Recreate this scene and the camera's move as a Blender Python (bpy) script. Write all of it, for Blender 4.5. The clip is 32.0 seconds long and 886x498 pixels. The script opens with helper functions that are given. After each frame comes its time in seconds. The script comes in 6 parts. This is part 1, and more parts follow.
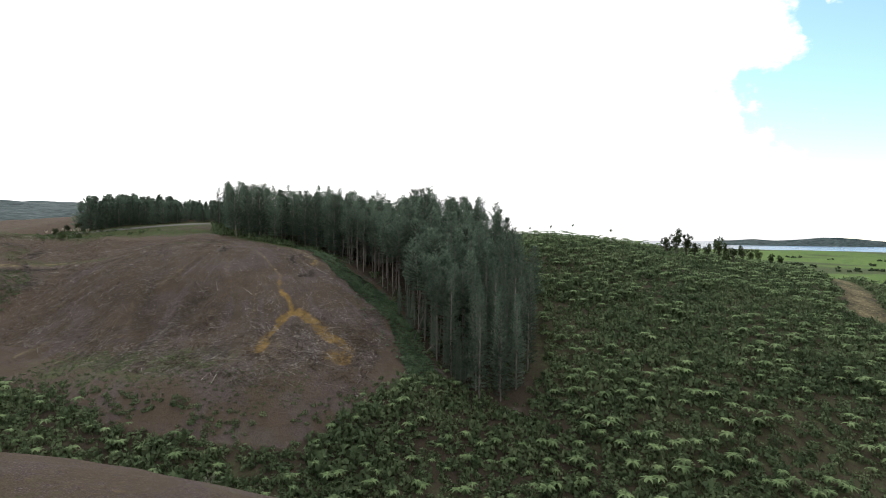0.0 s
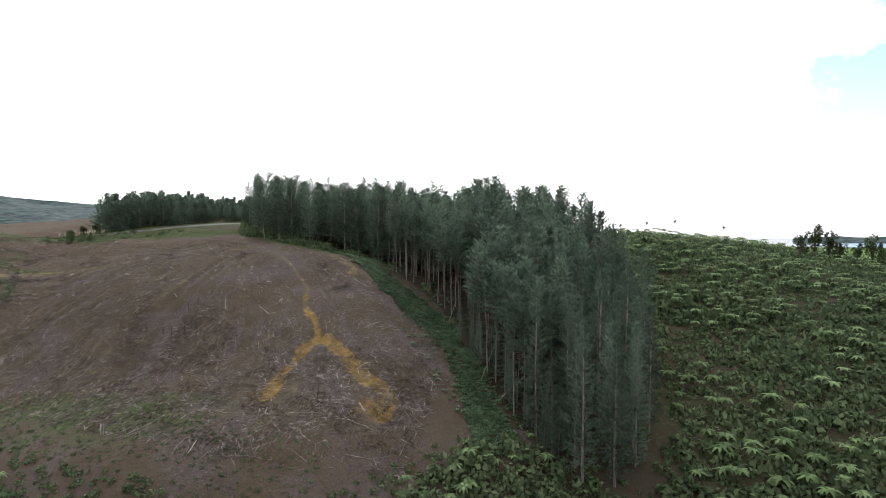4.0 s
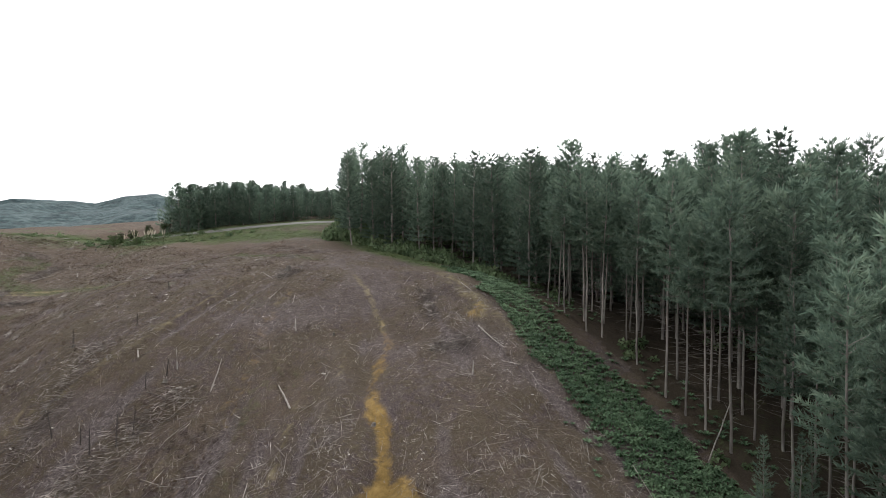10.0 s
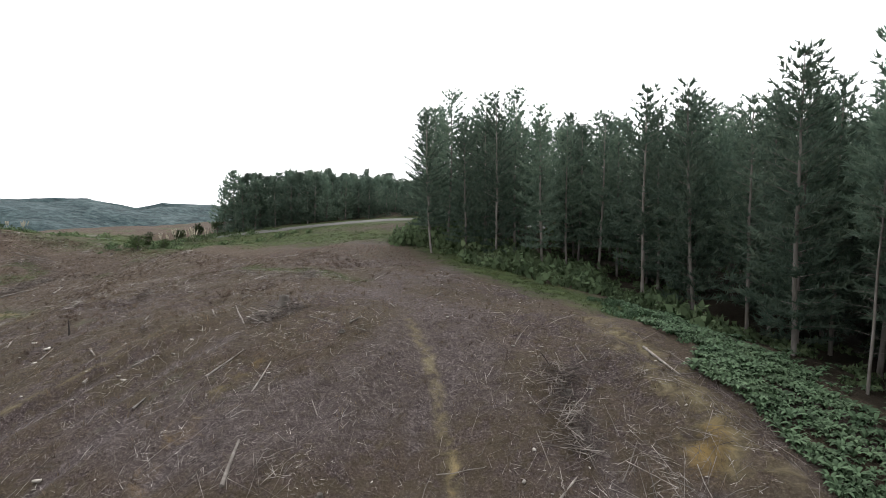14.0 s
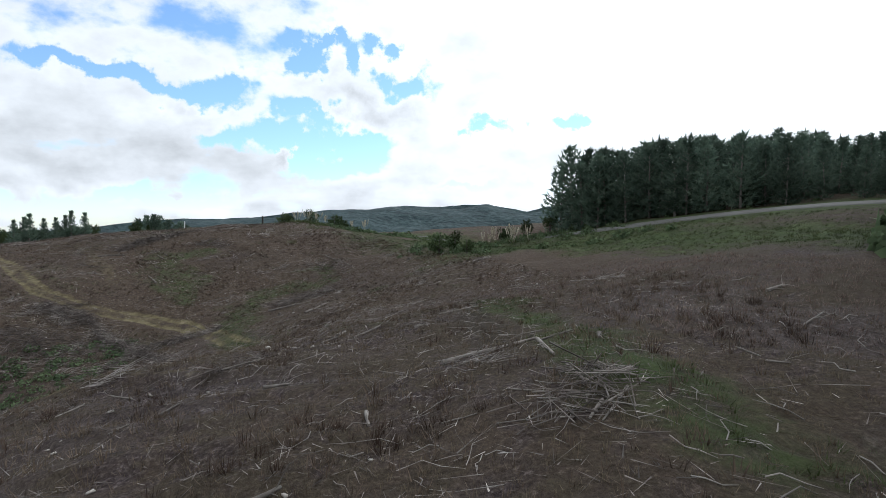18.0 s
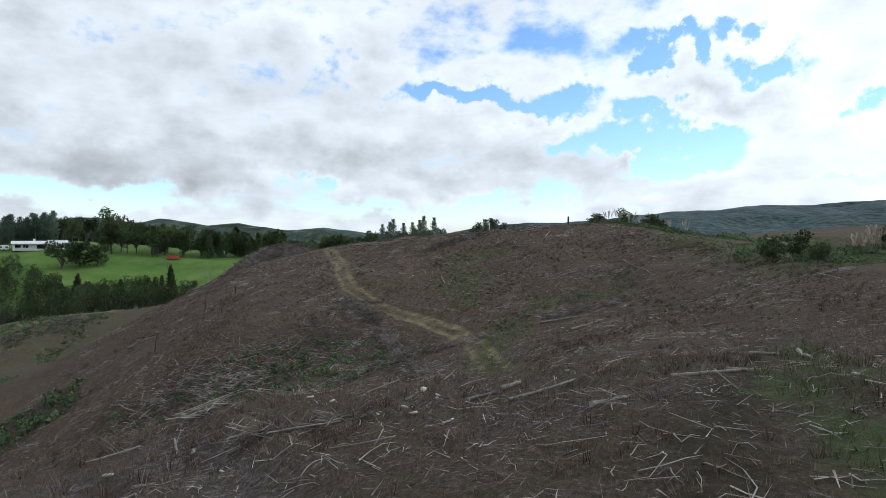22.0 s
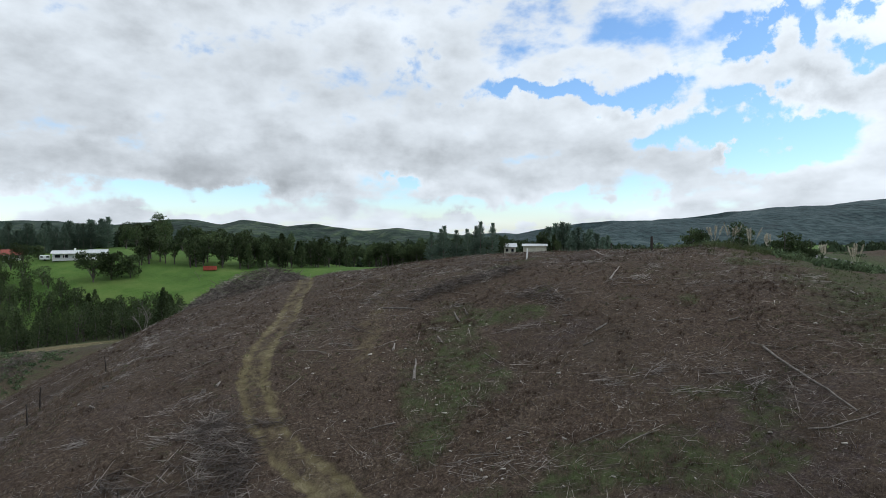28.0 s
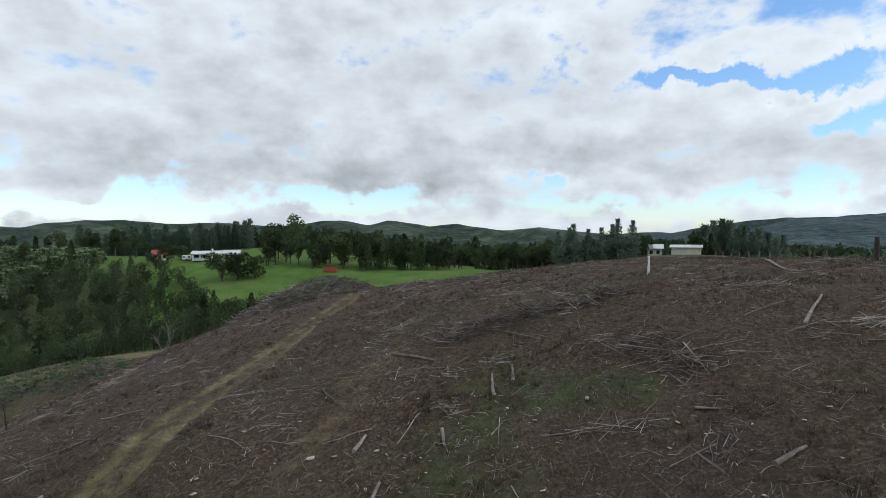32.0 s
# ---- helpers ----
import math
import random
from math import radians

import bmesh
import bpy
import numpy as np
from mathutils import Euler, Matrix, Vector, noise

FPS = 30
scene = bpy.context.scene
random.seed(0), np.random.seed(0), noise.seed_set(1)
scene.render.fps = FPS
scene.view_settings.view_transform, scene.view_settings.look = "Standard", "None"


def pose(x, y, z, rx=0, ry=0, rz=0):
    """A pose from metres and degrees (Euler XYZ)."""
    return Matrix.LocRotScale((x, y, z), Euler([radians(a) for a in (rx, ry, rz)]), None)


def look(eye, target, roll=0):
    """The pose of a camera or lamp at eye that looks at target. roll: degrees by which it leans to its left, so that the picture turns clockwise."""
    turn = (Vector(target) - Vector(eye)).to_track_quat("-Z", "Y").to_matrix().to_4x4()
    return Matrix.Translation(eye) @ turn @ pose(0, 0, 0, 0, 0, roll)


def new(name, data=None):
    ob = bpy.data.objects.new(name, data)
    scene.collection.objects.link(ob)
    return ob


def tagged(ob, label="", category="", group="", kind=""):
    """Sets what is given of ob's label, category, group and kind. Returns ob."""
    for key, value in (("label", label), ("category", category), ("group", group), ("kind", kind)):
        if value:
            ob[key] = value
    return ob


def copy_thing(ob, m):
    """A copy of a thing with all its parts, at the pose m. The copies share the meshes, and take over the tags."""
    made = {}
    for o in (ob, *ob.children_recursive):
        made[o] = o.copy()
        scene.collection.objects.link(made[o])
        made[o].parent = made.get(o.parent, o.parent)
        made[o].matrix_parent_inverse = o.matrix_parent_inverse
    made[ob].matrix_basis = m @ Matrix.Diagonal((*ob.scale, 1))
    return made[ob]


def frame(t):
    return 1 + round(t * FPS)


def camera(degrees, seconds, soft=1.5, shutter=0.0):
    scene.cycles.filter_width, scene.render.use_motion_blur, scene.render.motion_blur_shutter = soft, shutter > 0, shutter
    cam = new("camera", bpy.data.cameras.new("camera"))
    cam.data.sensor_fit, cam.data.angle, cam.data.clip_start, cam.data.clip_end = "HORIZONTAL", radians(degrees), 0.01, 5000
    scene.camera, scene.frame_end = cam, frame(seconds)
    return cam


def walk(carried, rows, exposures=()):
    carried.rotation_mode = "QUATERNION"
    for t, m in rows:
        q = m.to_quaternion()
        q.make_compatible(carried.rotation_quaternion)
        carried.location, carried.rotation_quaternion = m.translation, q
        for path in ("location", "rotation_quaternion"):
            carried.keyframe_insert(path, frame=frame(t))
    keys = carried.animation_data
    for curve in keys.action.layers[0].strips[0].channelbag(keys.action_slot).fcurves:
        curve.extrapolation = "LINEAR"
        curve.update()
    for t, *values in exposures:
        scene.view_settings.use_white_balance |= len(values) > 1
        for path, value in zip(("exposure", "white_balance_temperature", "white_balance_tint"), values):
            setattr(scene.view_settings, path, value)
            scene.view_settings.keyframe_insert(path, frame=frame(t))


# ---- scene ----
cam = camera(75.2, 32.0, 0.6)
# seconds, place in metres, turn in degrees
ROWS = [
    (0, 0.00, 0.00, 40.00, 88.08, -0.44, 0.04),
    (0.5, -0.44, 3.76, 40.00, 88.05, -0.37, -0.01),
    (1, -0.92, 8.18, 39.96, 88.01, -0.33, -0.05),
    (1.5, -1.15, 12.18, 39.92, 88.03, -0.29, -0.01),
    (2, -1.54, 16.90, 39.95, 88.02, -0.25, -0.02),
    (2.5, -1.85, 21.12, 39.95, 87.99, -0.19, -0.01),
    (3, -2.35, 25.97, 39.96, 87.96, -0.14, 1.39),
    (3.5, -2.66, 30.19, 39.91, 87.97, -0.06, 3.98),
    (5.5, -4.40, 49.12, 39.74, 87.99, 0.06, 9.00),
    (6, -5.13, 53.97, 39.64, 88.01, 0.06, 10.52),
    (6.5, -5.97, 58.97, 39.60, 88.00, 0.12, 11.76),
    (7, -6.96, 63.92, 39.53, 88.05, 0.11, 12.99),
    (7.5, -8.06, 68.91, 39.49, 88.06, 0.13, 13.99),
    (8, -9.43, 73.90, 39.39, 88.12, 0.10, 14.80),
    (8.5, -10.92, 78.77, 39.37, 88.17, -0.02, 15.66),
    (9, -12.44, 83.64, 39.37, 88.16, -0.03, 16.71),
    (9.5, -14.07, 88.44, 39.41, 88.18, -0.03, 18.36),
    (10, -15.81, 93.15, 39.40, 88.24, -0.11, 20.70),
    (10.5, -17.52, 97.90, 39.36, 88.25, -0.09, 22.60),
    (11, -19.33, 102.53, 39.22, 88.36, -0.18, 24.13),
    (11.5, -21.07, 107.01, 39.18, 88.39, -0.23, 25.43),
    (12, -22.87, 111.32, 39.14, 88.45, -0.31, 26.87),
    (12.5, -24.75, 115.48, 39.05, 88.50, -0.35, 27.95),
    (13, -26.73, 119.50, 39.04, 88.52, -0.42, 29.02),
    (13.5, -28.86, 123.49, 38.98, 88.58, -0.50, 29.85),
    (14, -31.17, 127.39, 39.01, 88.58, -0.55, 32.11),
    (14.5, -33.64, 131.23, 39.01, 88.54, -0.54, 36.30),
    (15, -36.17, 134.98, 39.00, 88.43, -0.43, 42.53),
    (15.5, -38.94, 138.59, 38.92, 88.37, -0.38, 49.24),
    (17.5, -51.09, 150.61, 38.69, 88.42, -0.46, 62.59),
    (18, -54.39, 152.96, 38.72, 88.39, -0.36, 68.75),
    (18.5, -57.21, 154.76, 38.74, 88.34, -0.12, 78.37),
    (19, -59.96, 156.44, 38.73, 88.43, -0.07, 86.52),
    (19.5, -61.61, 157.53, 38.73, 88.57, -0.13, 89.39),
    (20, -62.49, 158.44, 38.78, 88.67, -0.21, 91.93),
    (20.5, -62.79, 158.99, 38.73, 88.66, -0.29, 94.84),
    (21, -62.95, 159.29, 38.62, 88.57, -0.29, 98.99),
    (21.5, -63.15, 159.29, 38.51, 88.52, -0.29, 100.91),
    (22, -63.39, 159.22, 38.46, 88.52, -0.30, 101.75),
    (22.2, -63.46, 159.19, 38.47, 88.53, -0.29, 101.93),
    (22.7, -68.85, 159.32, 41.66, 88.15, -0.19, 106.88),
    (23, -69.99, 159.34, 41.84, 88.16, -0.15, 106.76),
    (23.5, -71.82, 159.44, 42.02, 88.18, -0.15, 106.64),
    (24, -74.09, 159.52, 42.15, 88.18, -0.15, 106.50),
    (24.5, -76.24, 159.57, 42.14, 88.20, -0.17, 105.94),
    (25, -78.87, 159.63, 42.17, 88.23, -0.21, 105.36),
    (25.5, -81.25, 159.66, 42.16, 88.24, -0.24, 104.87),
    (27.5, -91.52, 159.91, 42.00, 88.26, -0.13, 107.62),
    (28, -94.30, 159.93, 41.99, 88.27, -0.04, 109.80),
    (28.5, -96.80, 159.87, 41.99, 88.25, 0.00, 112.45),
    (29, -99.67, 159.78, 41.97, 88.25, 0.05, 115.14),
    (29.5, -102.20, 159.59, 41.98, 88.26, 0.10, 116.03),
    (30, -105.04, 159.36, 42.03, 88.25, 0.15, 117.15),
    (30.5, -107.46, 159.08, 42.07, 88.25, 0.18, 118.44),
    (31, -110.18, 158.70, 42.04, 88.25, 0.24, 120.87),
    (31.5, -112.52, 158.31, 41.98, 88.26, 0.24, 122.48),
    (32, -115.09, 157.86, 41.94, 88.27, 0.26, 124.22),
]
walk(cam, [(t, pose(*at)) for t, *at in ROWS],
     [(0.0, 0.2, 6300, 10), (1.0, 0.26, 6300, 10), (2.0, 0.46, 6220, 10), (3.5, 0.5, 6200, 10), (6.0, 0.48, 6200, 10), (9.0, 0.68, 6200, 10), (13.0, 0.78, 6200, 10), (15.0, 0.4, 6080, 9),
      (17.5, -0.08, 5780, 8), (19.0, -0.33, 5640, 6), (21.0, -0.36, 5640, 6), (22.0, -0.24, 5640, 6), (23.0, -0.34, 5680, 6), (25.0, -0.36, 5720, 6), (32.0, -0.4, 5700, 6)])

# ---- world, sun ----
SUN_AZ, SUN_EL = 22.0, 42.0


def nodes_of(tree):
    tree.nodes.clear()
    return tree.nodes, tree.links


def sky_world():
    world = bpy.data.worlds.new("sky")
    scene.world = world
    world.use_nodes = True
    n, l = nodes_of(world.node_tree)

    def math_node(op, a, b=None, c=None, clamp=False):
        m = n.new("ShaderNodeMath")
        m.operation, m.use_clamp = op, clamp
        for i, v in enumerate((a, b, c)):
            if v is None:
                continue
            if isinstance(v, (int, float)):
                m.inputs[i].default_value = v
            else:
                l.new(v, m.inputs[i])
        return m.outputs[0]

    def span(v, a, b, lo=0.0, hi=1.0):
        m = n.new("ShaderNodeMapRange")
        m.interpolation_type = "SMOOTHSTEP"
        l.new(v, m.inputs[0])
        for i, q in enumerate((a, b, lo, hi)):
            m.inputs[i + 1].default_value = q
        return m.outputs[0]

    def towards(az, el, power):
        d = n.new("ShaderNodeVectorMath")
        d.operation = "DOT_PRODUCT"
        l.new(way, d.inputs[0])
        a, e = radians(az), radians(el)
        d.inputs[1].default_value = (-math.sin(a) * math.cos(e), math.cos(a) * math.cos(e), math.sin(e))
        return math_node("POWER", math_node("MAXIMUM", d.outputs["Value"], 0.0), power)

    coord = n.new("ShaderNodeTexCoord")
    norm = n.new("ShaderNodeVectorMath")
    norm.operation = "NORMALIZE"
    l.new(coord.outputs["Generated"], norm.inputs[0])
    way = norm.outputs[0]
    sep = n.new("ShaderNodeSeparateXYZ")
    l.new(way, sep.inputs[0])
    up = math_node("ADD", math_node("MAXIMUM", sep.outputs["Z"], 0.0), 0.15)
    plane = n.new("ShaderNodeCombineXYZ")
    l.new(math_node("DIVIDE", sep.outputs["X"], up), plane.inputs[0])
    l.new(math_node("DIVIDE", sep.outputs["Y"], up), plane.inputs[1])

    def cloud_noise(scale, detail, rough, shift, lower=0.0):
        flat = plane
        if lower:
            high = math_node("ADD", up, lower)
            flat = n.new("ShaderNodeCombineXYZ")
            l.new(math_node("DIVIDE", sep.outputs["X"], high), flat.inputs[0])
            l.new(math_node("DIVIDE", sep.outputs["Y"], high), flat.inputs[1])
        move = n.new("ShaderNodeVectorMath")
        move.operation = "ADD"
        l.new(flat.outputs[0], move.inputs[0])
        move.inputs[1].default_value = shift
        tex = n.new("ShaderNodeTexNoise")
        tex.inputs["Scale"].default_value, tex.inputs["Detail"].default_value = scale, detail
        tex.inputs["Roughness"].default_value, tex.inputs["Distortion"].default_value = rough, 0.25
        l.new(move.outputs[0], tex.inputs["Vector"])
        return tex.outputs["Fac"]

    azimuth = math_node("MULTIPLY", math_node("ARCTAN2", math_node("MULTIPLY", sep.outputs["X"], -1.0), sep.outputs["Y"]), 57.2958)
    lift = math_node("MULTIPLY", math_node("ARCSINE", sep.outputs["Z"]), 57.2958)

    fray = n.new("ShaderNodeTexNoise")
    fray.inputs["Scale"].default_value, fray.inputs["Detail"].default_value, fray.inputs["Roughness"].default_value = 9.0, 6.0, 0.6
    l.new(way, fray.inputs["Vector"])
    shift = n.new("ShaderNodeSeparateColor")
    l.new(fray.outputs["Color"], shift.inputs[0])
    frayed_az = math_node("MULTIPLY_ADD", math_node("SUBTRACT", shift.outputs[0], 0.5), 22.0, azimuth)
    frayed_el = math_node("MULTIPLY_ADD", math_node("SUBTRACT", shift.outputs[1], 0.5), 9.0, lift)

    def bank(az, el, wide, high, amount):
        """A bank of cloud, or a gap, at an azimuth and elevation in degrees."""
        a = math_node("DIVIDE", math_node("SUBTRACT", frayed_az, az), wide)
        e = math_node("DIVIDE", math_node("SUBTRACT", frayed_el, el), high)
        square = math_node("ADD", math_node("MULTIPLY", a, a), math_node("MULTIPLY", e, e))
        return math_node("MULTIPLY", math_node("POWER", 2.718, math_node("MULTIPLY", square, -1.0)), amount)

    glow = towards(SUN_AZ, SUN_EL, 5.0)
    big = cloud_noise(0.9, 9.0, 0.52, (3.1, 1.7, 0.0))
    puff = n.new("ShaderNodeTexNoise")
    puff.inputs["Scale"].default_value, puff.inputs["Detail"].default_value, puff.inputs["Roughness"].default_value = 11.0, 7.0, 0.55
    squat = n.new("ShaderNodeVectorMath")
    squat.operation = "MULTIPLY"
    l.new(way, squat.inputs[0])
    squat.inputs[1].default_value = (1.0, 1.0, 1.7)
    l.new(squat.outputs[0], puff.inputs["Vector"])
    small = puff.outputs["Fac"]
    above = cloud_noise(0.9, 5.0, 0.52, (3.1, 1.7, 0.0), 0.05)
    deck = math_node("ADD", math_node("MULTIPLY", big, 0.45), math_node("MULTIPLY_ADD", glow, 0.30, 0.36))
    deck = math_node("ADD", deck, math_node("MULTIPLY", math_node("SUBTRACT", small, 0.5), 0.42))
    for gap in ((103, 13.5, 3.5, 0.8, -0.20), (97.5, 13.4, 5.5, 0.8, -0.24), (92.7, 12.6, 2.6, 0.9, -0.20), (80.9, 17.2, 1.5, 1.0, -0.24), (78.0, 15.7, 1.8, 1.3, -0.28), (74.6, 17.7, 1.8, 0.9, -0.24), (71.3, 14.4, 3.2, 1.2, -0.28),
                (82.7, 11.8, 2.2, 1.2, -0.24), (86.0, 9.3, 4.5, 1.3, -0.28), (79.0, 8.5, 5.0, 1.0, -0.26), (81.0, 6.6, 3.5, 1.1, -0.22), (57.0, 11.5, 3.5, 0.8, -0.22), (65.0, 10.0, 2.5, 0.8, -0.20), (66.0, 5.2, 4.5, 0.7, -0.20),
                (84.1, 7.2, 1.4, 0.9, 0.22), (76.3, 11.6, 3.6, 1.2, 0.16), (112, 16, 2.6, 1.6, -0.11), (133, 16.5, 2.0, 1.6, -0.06), (143, 18.5, 5.0, 2.2, -0.08), (100, 2.4, 12.0, 0.9, -0.22), (152, 2.6, 16.0, 1.2, -0.20),
                (130, 3.0, 7.0, 1.0, -0.24), (113.5, 4.4, 2.5, 0.8, -0.20), (120, 8.5, 14.0, 3.2, 0.08), (-36, 13, 7.0, 9.0, -0.34), (-21, 17, 3.0, 1.2, -0.14), (-23, 10, 3.0, 0.9, -0.10)):
        deck = math_node("ADD", deck, bank(*gap))
    cover = math_node("MAXIMUM", span(deck, 0.45, 0.56), span(sep.outputs["Z"], 0.0, 0.05, 0.4, 0.0))
    # cloud bodies: grey under the thick parts, bright rims and tops
    body = span(math_node("ADD", deck, bank(130, 6.2, 30.0, 2.2, 0.13)), 0.50, 0.88, 1.12, 0.66)
    body = math_node("ADD", body, math_node("MULTIPLY", math_node("SUBTRACT", big, above), 0.9))
    body = math_node("ADD", body, math_node("MULTIPLY", math_node("SUBTRACT", small, 0.5), -0.35))
    body = math_node("ADD", math_node("MULTIPLY", body, 0.93), math_node("MULTIPLY", towards(SUN_AZ, SUN_EL, 2.2), 0.30))
    body = math_node("ADD", body, math_node("MULTIPLY", glow, 1.7))
    tint = n.new("ShaderNodeCombineColor")
    l.new(math_node("MULTIPLY", body, 1.02), tint.inputs[0])
    l.new(body, tint.inputs[1])
    l.new(math_node("MULTIPLY", body, 0.975), tint.inputs[2])
    sky = n.new("ShaderNodeTexSky")
    sky.sky_type, sky.sun_disc = "NISHITA", False
    sky.sun_elevation, sky.sun_rotation = radians(SUN_EL), radians(-SUN_AZ)
    sky.air_density, sky.dust_density, sky.ozone_density = 1.0, 0.3, 3.0
    scaled = n.new("ShaderNodeVectorMath")
    scaled.operation = "SCALE"
    l.new(sky.outputs[0], scaled.inputs[0])
    scaled.inputs["Scale"].default_value = 0.21
    mix = n.new("ShaderNodeMix")
    mix.data_type = "RGBA"
    l.new(cover, mix.inputs["Factor"])
    l.new(scaled.outputs[0], mix.inputs["A"])
    l.new(tint.outputs[0], mix.inputs["B"])
    back = n.new("ShaderNodeBackground")
    l.new(mix.outputs["Result"], back.inputs["Color"])
    out = n.new("ShaderNodeOutputWorld")
    l.new(back.outputs[0], out.inputs[0])


sky_world()
sun = new("sun", bpy.data.lights.new("sun", "SUN"))
sun.data.energy, sun.data.angle, sun.data.color = 0.9, radians(14), (1.0, 0.96, 0.9)
sun.matrix_world = look((-math.sin(radians(SUN_AZ)) * 300, math.cos(radians(SUN_AZ)) * 300, 300 * math.tan(radians(SUN_EL))), (0, 0, 0))


# ---- materials ----
def surface(name, colours, grain=1.0, blotch=0.1, rough=0.85, bump=0.4, vary=0.25, island=False, metal=0.0, spec=0.25, stretch=(1, 1, 1), depth=0.02, through_light=0.0):
    """A rough natural surface: colours mixed by noise at two scales, brightened or darkened piece by piece."""
    m = bpy.data.materials.new(name)
    m.use_nodes = True
    n, l = nodes_of(m.node_tree)
    coord = n.new("ShaderNodeTexCoord")
    scaled = n.new("ShaderNodeVectorMath")
    scaled.operation = "MULTIPLY"
    scaled.inputs[1].default_value = stretch
    l.new(coord.outputs["Object"], scaled.inputs[0])

    def noise_tex(scale, detail):
        t = n.new("ShaderNodeTexNoise")
        t.inputs["Scale"].default_value, t.inputs["Detail"].default_value = scale, detail
        l.new(scaled.outputs[0], t.inputs["Vector"])
        return t.outputs["Fac"]

    fine, wide = noise_tex(grain, 5.0), noise_tex(blotch, 3.0)
    ramp = n.new("ShaderNodeValToRGB")
    ramp.color_ramp.elements[0].position, ramp.color_ramp.elements[1].position = 0.32, 0.68
    ramp.color_ramp.elements[0].color, ramp.color_ramp.elements[1].color = (*colours[0], 1), (*colours[-1], 1)
    if len(colours) > 2:
        ramp.color_ramp.elements.new(0.5).color = (*colours[1], 1)
    add = n.new("ShaderNodeMath")
    add.operation = "MULTIPLY_ADD"
    l.new(fine, add.inputs[0])
    add.inputs[1].default_value = 0.6
    half = n.new("ShaderNodeMath")
    half.operation = "MULTIPLY"
    l.new(wide, half.inputs[0])
    half.inputs[1].default_value = 0.4
    l.new(half.outputs[0], add.inputs[2])
    l.new(add.outputs[0], ramp.inputs[0])
    if island:
        pick = n.new("ShaderNodeNewGeometry").outputs["Random Per Island"]
    else:
        pick = n.new("ShaderNodeObjectInfo").outputs["Random"]
    val = n.new("ShaderNodeMapRange")
    l.new(pick, val.inputs[0])
    val.inputs[3].default_value, val.inputs[4].default_value = 1 - vary, 1 + vary
    hsv = n.new("ShaderNodeHueSaturation")
    l.new(val.outputs[0], hsv.inputs["Value"])
    l.new(ramp.outputs[0], hsv.inputs["Color"])
    bsdf = n.new("ShaderNodeBsdfPrincipled")
    l.new(hsv.outputs[0], bsdf.inputs["Base Color"])
    bsdf.inputs["Roughness"].default_value, bsdf.inputs["Metallic"].default_value = rough, metal
    bsdf.inputs["Specular IOR Level"].default_value = spec
    if bump:
        b = n.new("ShaderNodeBump")
        b.inputs["Strength"].default_value, b.inputs["Distance"].default_value = bump, depth
        l.new(fine, b.inputs["Height"])
        l.new(b.outputs[0], bsdf.inputs["Normal"])
    out = n.new("ShaderNodeOutputMaterial")
    if through_light:
        trans = n.new("ShaderNodeBsdfTranslucent")
        l.new(hsv.outputs[0], trans.inputs["Color"])
        both = n.new("ShaderNodeMixShader")
        both.inputs[0].default_value = through_light
        l.new(bsdf.outputs[0], both.inputs[1])
        l.new(trans.outputs[0], both.inputs[2])
        l.new(both.outputs[0], out.inputs[0])
    else:
        l.new(bsdf.outputs[0], out.inputs[0])
    return m


NEEDLES = surface("pine_needles", [(0.050, 0.078, 0.059), (0.105, 0.144, 0.107), (0.188, 0.229, 0.166)], 1.6, 0.25, 0.85, 0, 0.38, spec=0.1, through_light=0.45)
LEAVES = surface("bush_leaves", [(0.050, 0.074, 0.040), (0.092, 0.126, 0.064), (0.150, 0.182, 0.098)], 0.5, 0.06, 0.85, 0, 0.5, island=True, spec=0.1, through_light=0.42)
TREE_LEAVES = surface("tree_leaves", [(0.032, 0.050, 0.024), (0.060, 0.082, 0.036), (0.104, 0.124, 0.056)], 0.5, 0.06, 0.85, 0, 0.45, spec=0.1, through_light=0.36)
FAR_LEAVES = surface("far_wood_leaves", [(0.022, 0.036, 0.020), (0.038, 0.054, 0.030), (0.064, 0.080, 0.046)], 0.2, 0.02, 0.85, 0, 0.45, island=True, spec=0.1, through_light=0.3)
FERN = surface("fern_fronds", [(0.064, 0.100, 0.042), (0.108, 0.156, 0.068), (0.165, 0.218, 0.104)], 0.5, 0.05, 0.85, 0, 0.5, island=True, spec=0.1, through_light=0.3)
STUBBLE = surface("brown_stubble", [(0.080, 0.062, 0.042), (0.128, 0.102, 0.068), (0.19, 0.158, 0.108)], 0.5, 0.08, 0.9, 0, 0.45, island=True, through_light=0.3)
BELT_LEAVES = surface("dark_fern_leaves", [(0.044, 0.076, 0.042), (0.075, 0.118, 0.064), (0.118, 0.168, 0.094)], 0.5, 0.05, 0.8, 0, 0.5, island=True, spec=0.15, through_light=0.3)
STRAW_GRASS = surface("green_grass_blades", [(0.046, 0.060, 0.022), (0.078, 0.094, 0.036), (0.130, 0.140, 0.062)], 0.5, 0.08, 0.8, 0, 0.4, island=True, through_light=0.3)
BARK = surface("pine_bark", [(0.085, 0.072, 0.063), (0.165, 0.146, 0.130), (0.27, 0.246, 0.222)], 3.0, 0.6, 0.9, 0.6, 0.25, stretch=(1, 1, 0.25))
DARK_BARK = surface("dark_bark", [(0.045, 0.038, 0.032), (0.085, 0.074, 0.064), (0.14, 0.125, 0.11)], 3.0, 0.6, 0.9, 0.6, 0.25, stretch=(1, 1, 0.25))
DRY_WOOD = surface("weathered_wood", [(0.095, 0.081, 0.071), (0.185, 0.163, 0.143), (0.31, 0.286, 0.256)], 4.0, 0.8, 0.9, 0.5, 0.35)
